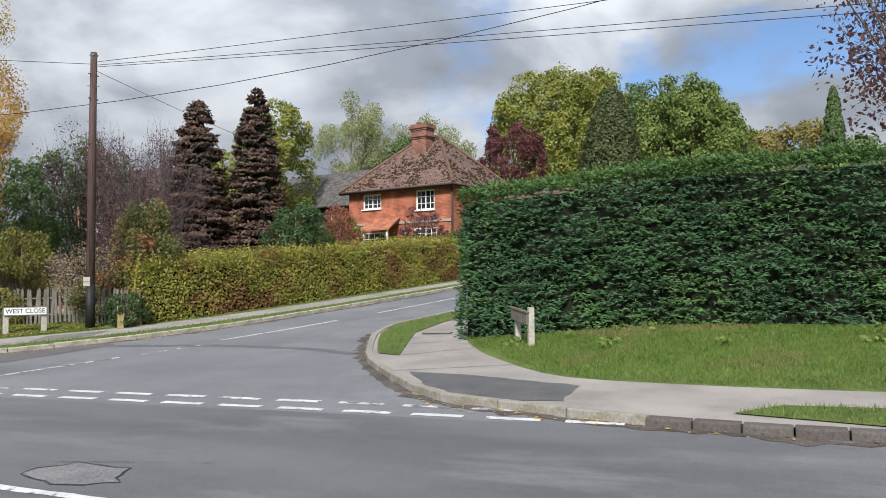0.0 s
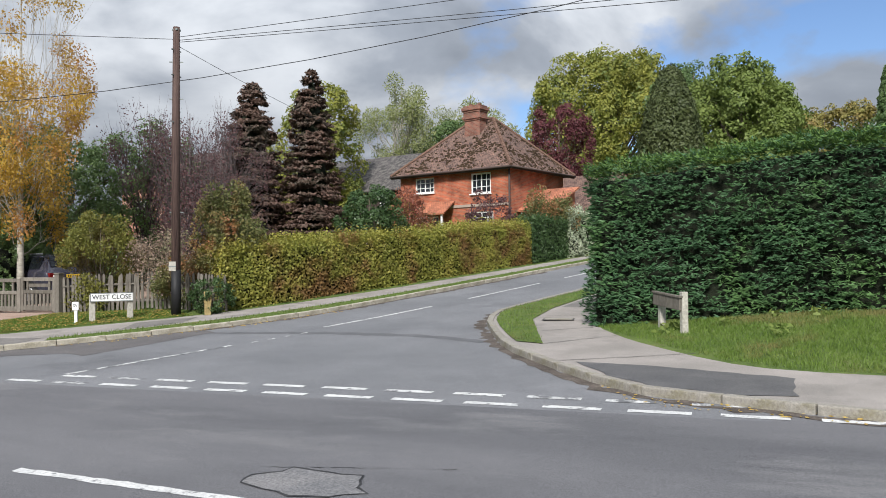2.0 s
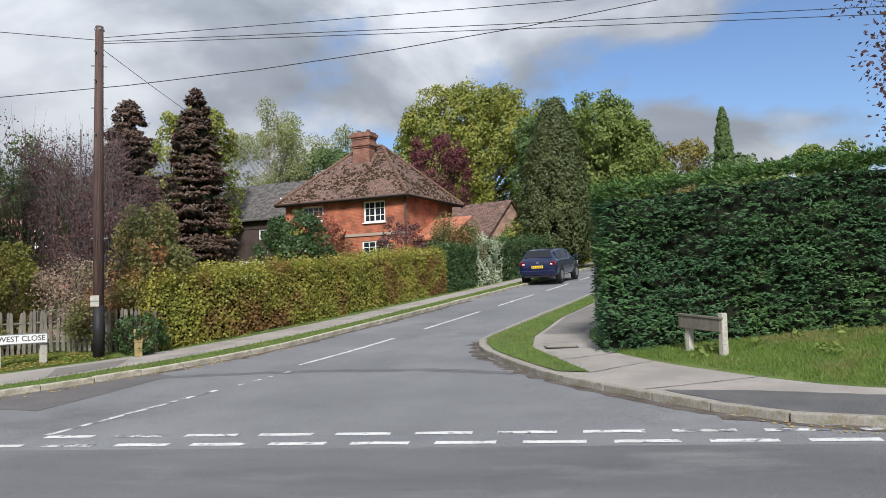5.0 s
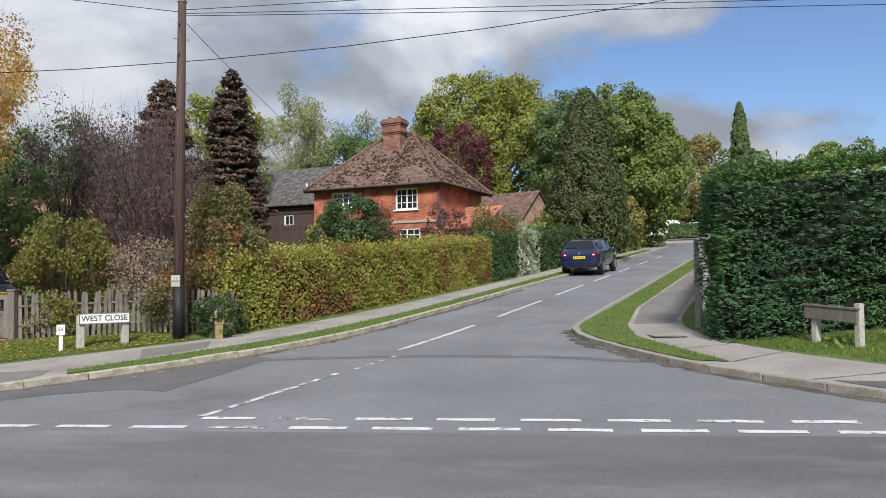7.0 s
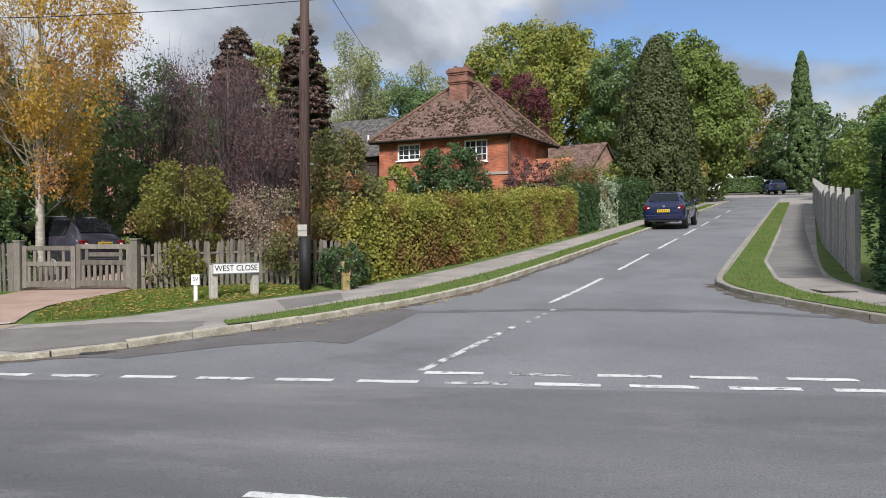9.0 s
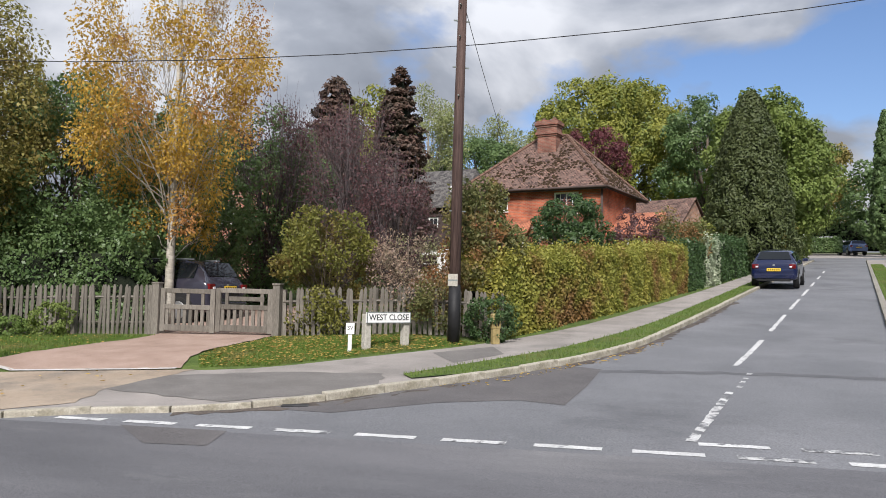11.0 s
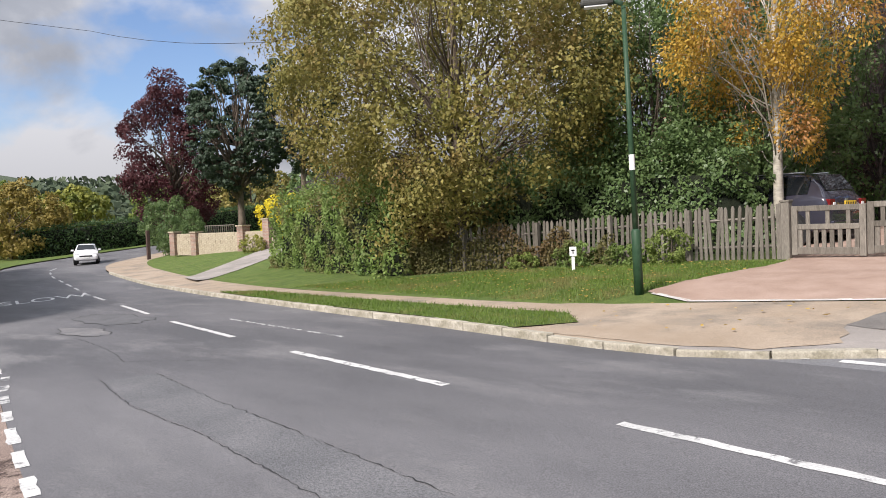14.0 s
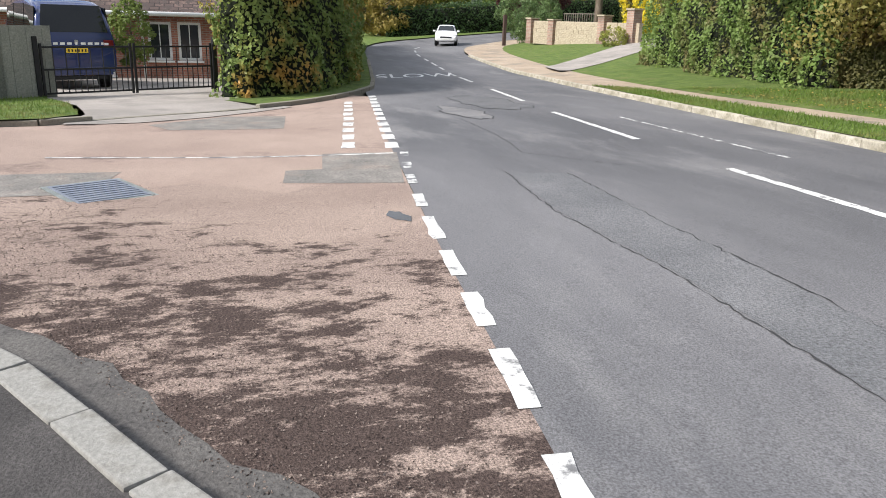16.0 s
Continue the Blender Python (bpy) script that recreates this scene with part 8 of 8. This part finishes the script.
def fallen(poly, zf, count, size):
    xy = scatter(poly, count, rng)
    C = np.column_stack([xy, zf(xy[:, 0], xy[:, 1]) + 0.035])
    D = rng.normal(size=(count, 3)) * (1, 1, 0.25)
    Q = leaf_quads(C, D, size, rng, 0.7)
    Q[:, :, 2] = C[:, 2:3] + (Q[:, :, 2] - C[:, 2:3]) * 0.35
    return tagged(quads_ob("fallen_leaves", Q, FALLEN), "scattered yellow and brown fallen leaves", "leaves", kind="stuff")


fallen(AREAS[2][0], land_z, 2000, 0.065)
fallen(AREAS[1][0], land_z, 800, 0.055)
fallen([(-22.4, 8.2), (-19.2, 8.2), (-19.2, 11.2), (-22.4, 10.4)], pave_z, 30, 0.07)
fallen([(-15.4, 10.7), (-14.6, 11.5), (-12.8, 14.9), (-11.9, 17.4), (-11.6, 17.3), (-12.5, 14.8), (-14.3, 11.3)], lambda x, y: road_z(x, y) - 0.02, 160, 0.06)
fallen([(-4.6, 10.1), (-3.3, 8.65), (0.5, 7.85), (2, 7.7), (0.5, 7.6), (-3.4, 8.3)], lambda x, y: road_z(x, y) - 0.02, 140, 0.05)

# ---- loose gravel over the worn side road ----
xy = scatter([(-18.9, 1.55), (-19.6, 0.95), (-20.4, 0.5), (-21.3, 0.0), (-23.5, -1.2), (-26, -0.4), (-25.4, 1.9), (-22, 2.0)], 60000, rng)
xy = xy[rng.random(len(xy)) < np.clip(0.6 + 0.13 * (xy[:, 0] + 20.0) - 0.3 * (xy[:, 1] - 0.6), 0.03, 1)]
C = np.column_stack([xy, road_z(xy[:, 0], xy[:, 1]) + 0.006])
Q = leaf_quads(C, rng.normal(size=(len(xy), 3)) * (1, 1, 0.35), 0.0085, rng, 0.7, vary=0.7)
tagged(quads_ob("gravel", Q, GRAVEL), "loose brown grit scattered over worn surfacing", "gravel", kind="stuff")

# broad-leaved weeds in the mown verge
wx = scatter([(-4.4, 13.6), (-2.0, 12.0), (8, 12.0), (8, 13.9), (-4.4, 14.1)], 26, rng)
Cw = np.repeat(wx, 14, 0) + rng.normal(0, 0.09, (26 * 14, 2))
Cw = np.column_stack([Cw, land_z(Cw[:, 0], Cw[:, 1]) + rng.uniform(0.03, 0.12, len(Cw))])
tagged(quads_ob("weeds", leaf_quads(Cw, rng.normal(size=(len(Cw), 3)) * (1, 1, 0.5), 0.11, rng, 0.5), L_LIMED), "broad-leaved weeds growing in the mown grass", "weeds", kind="stuff")
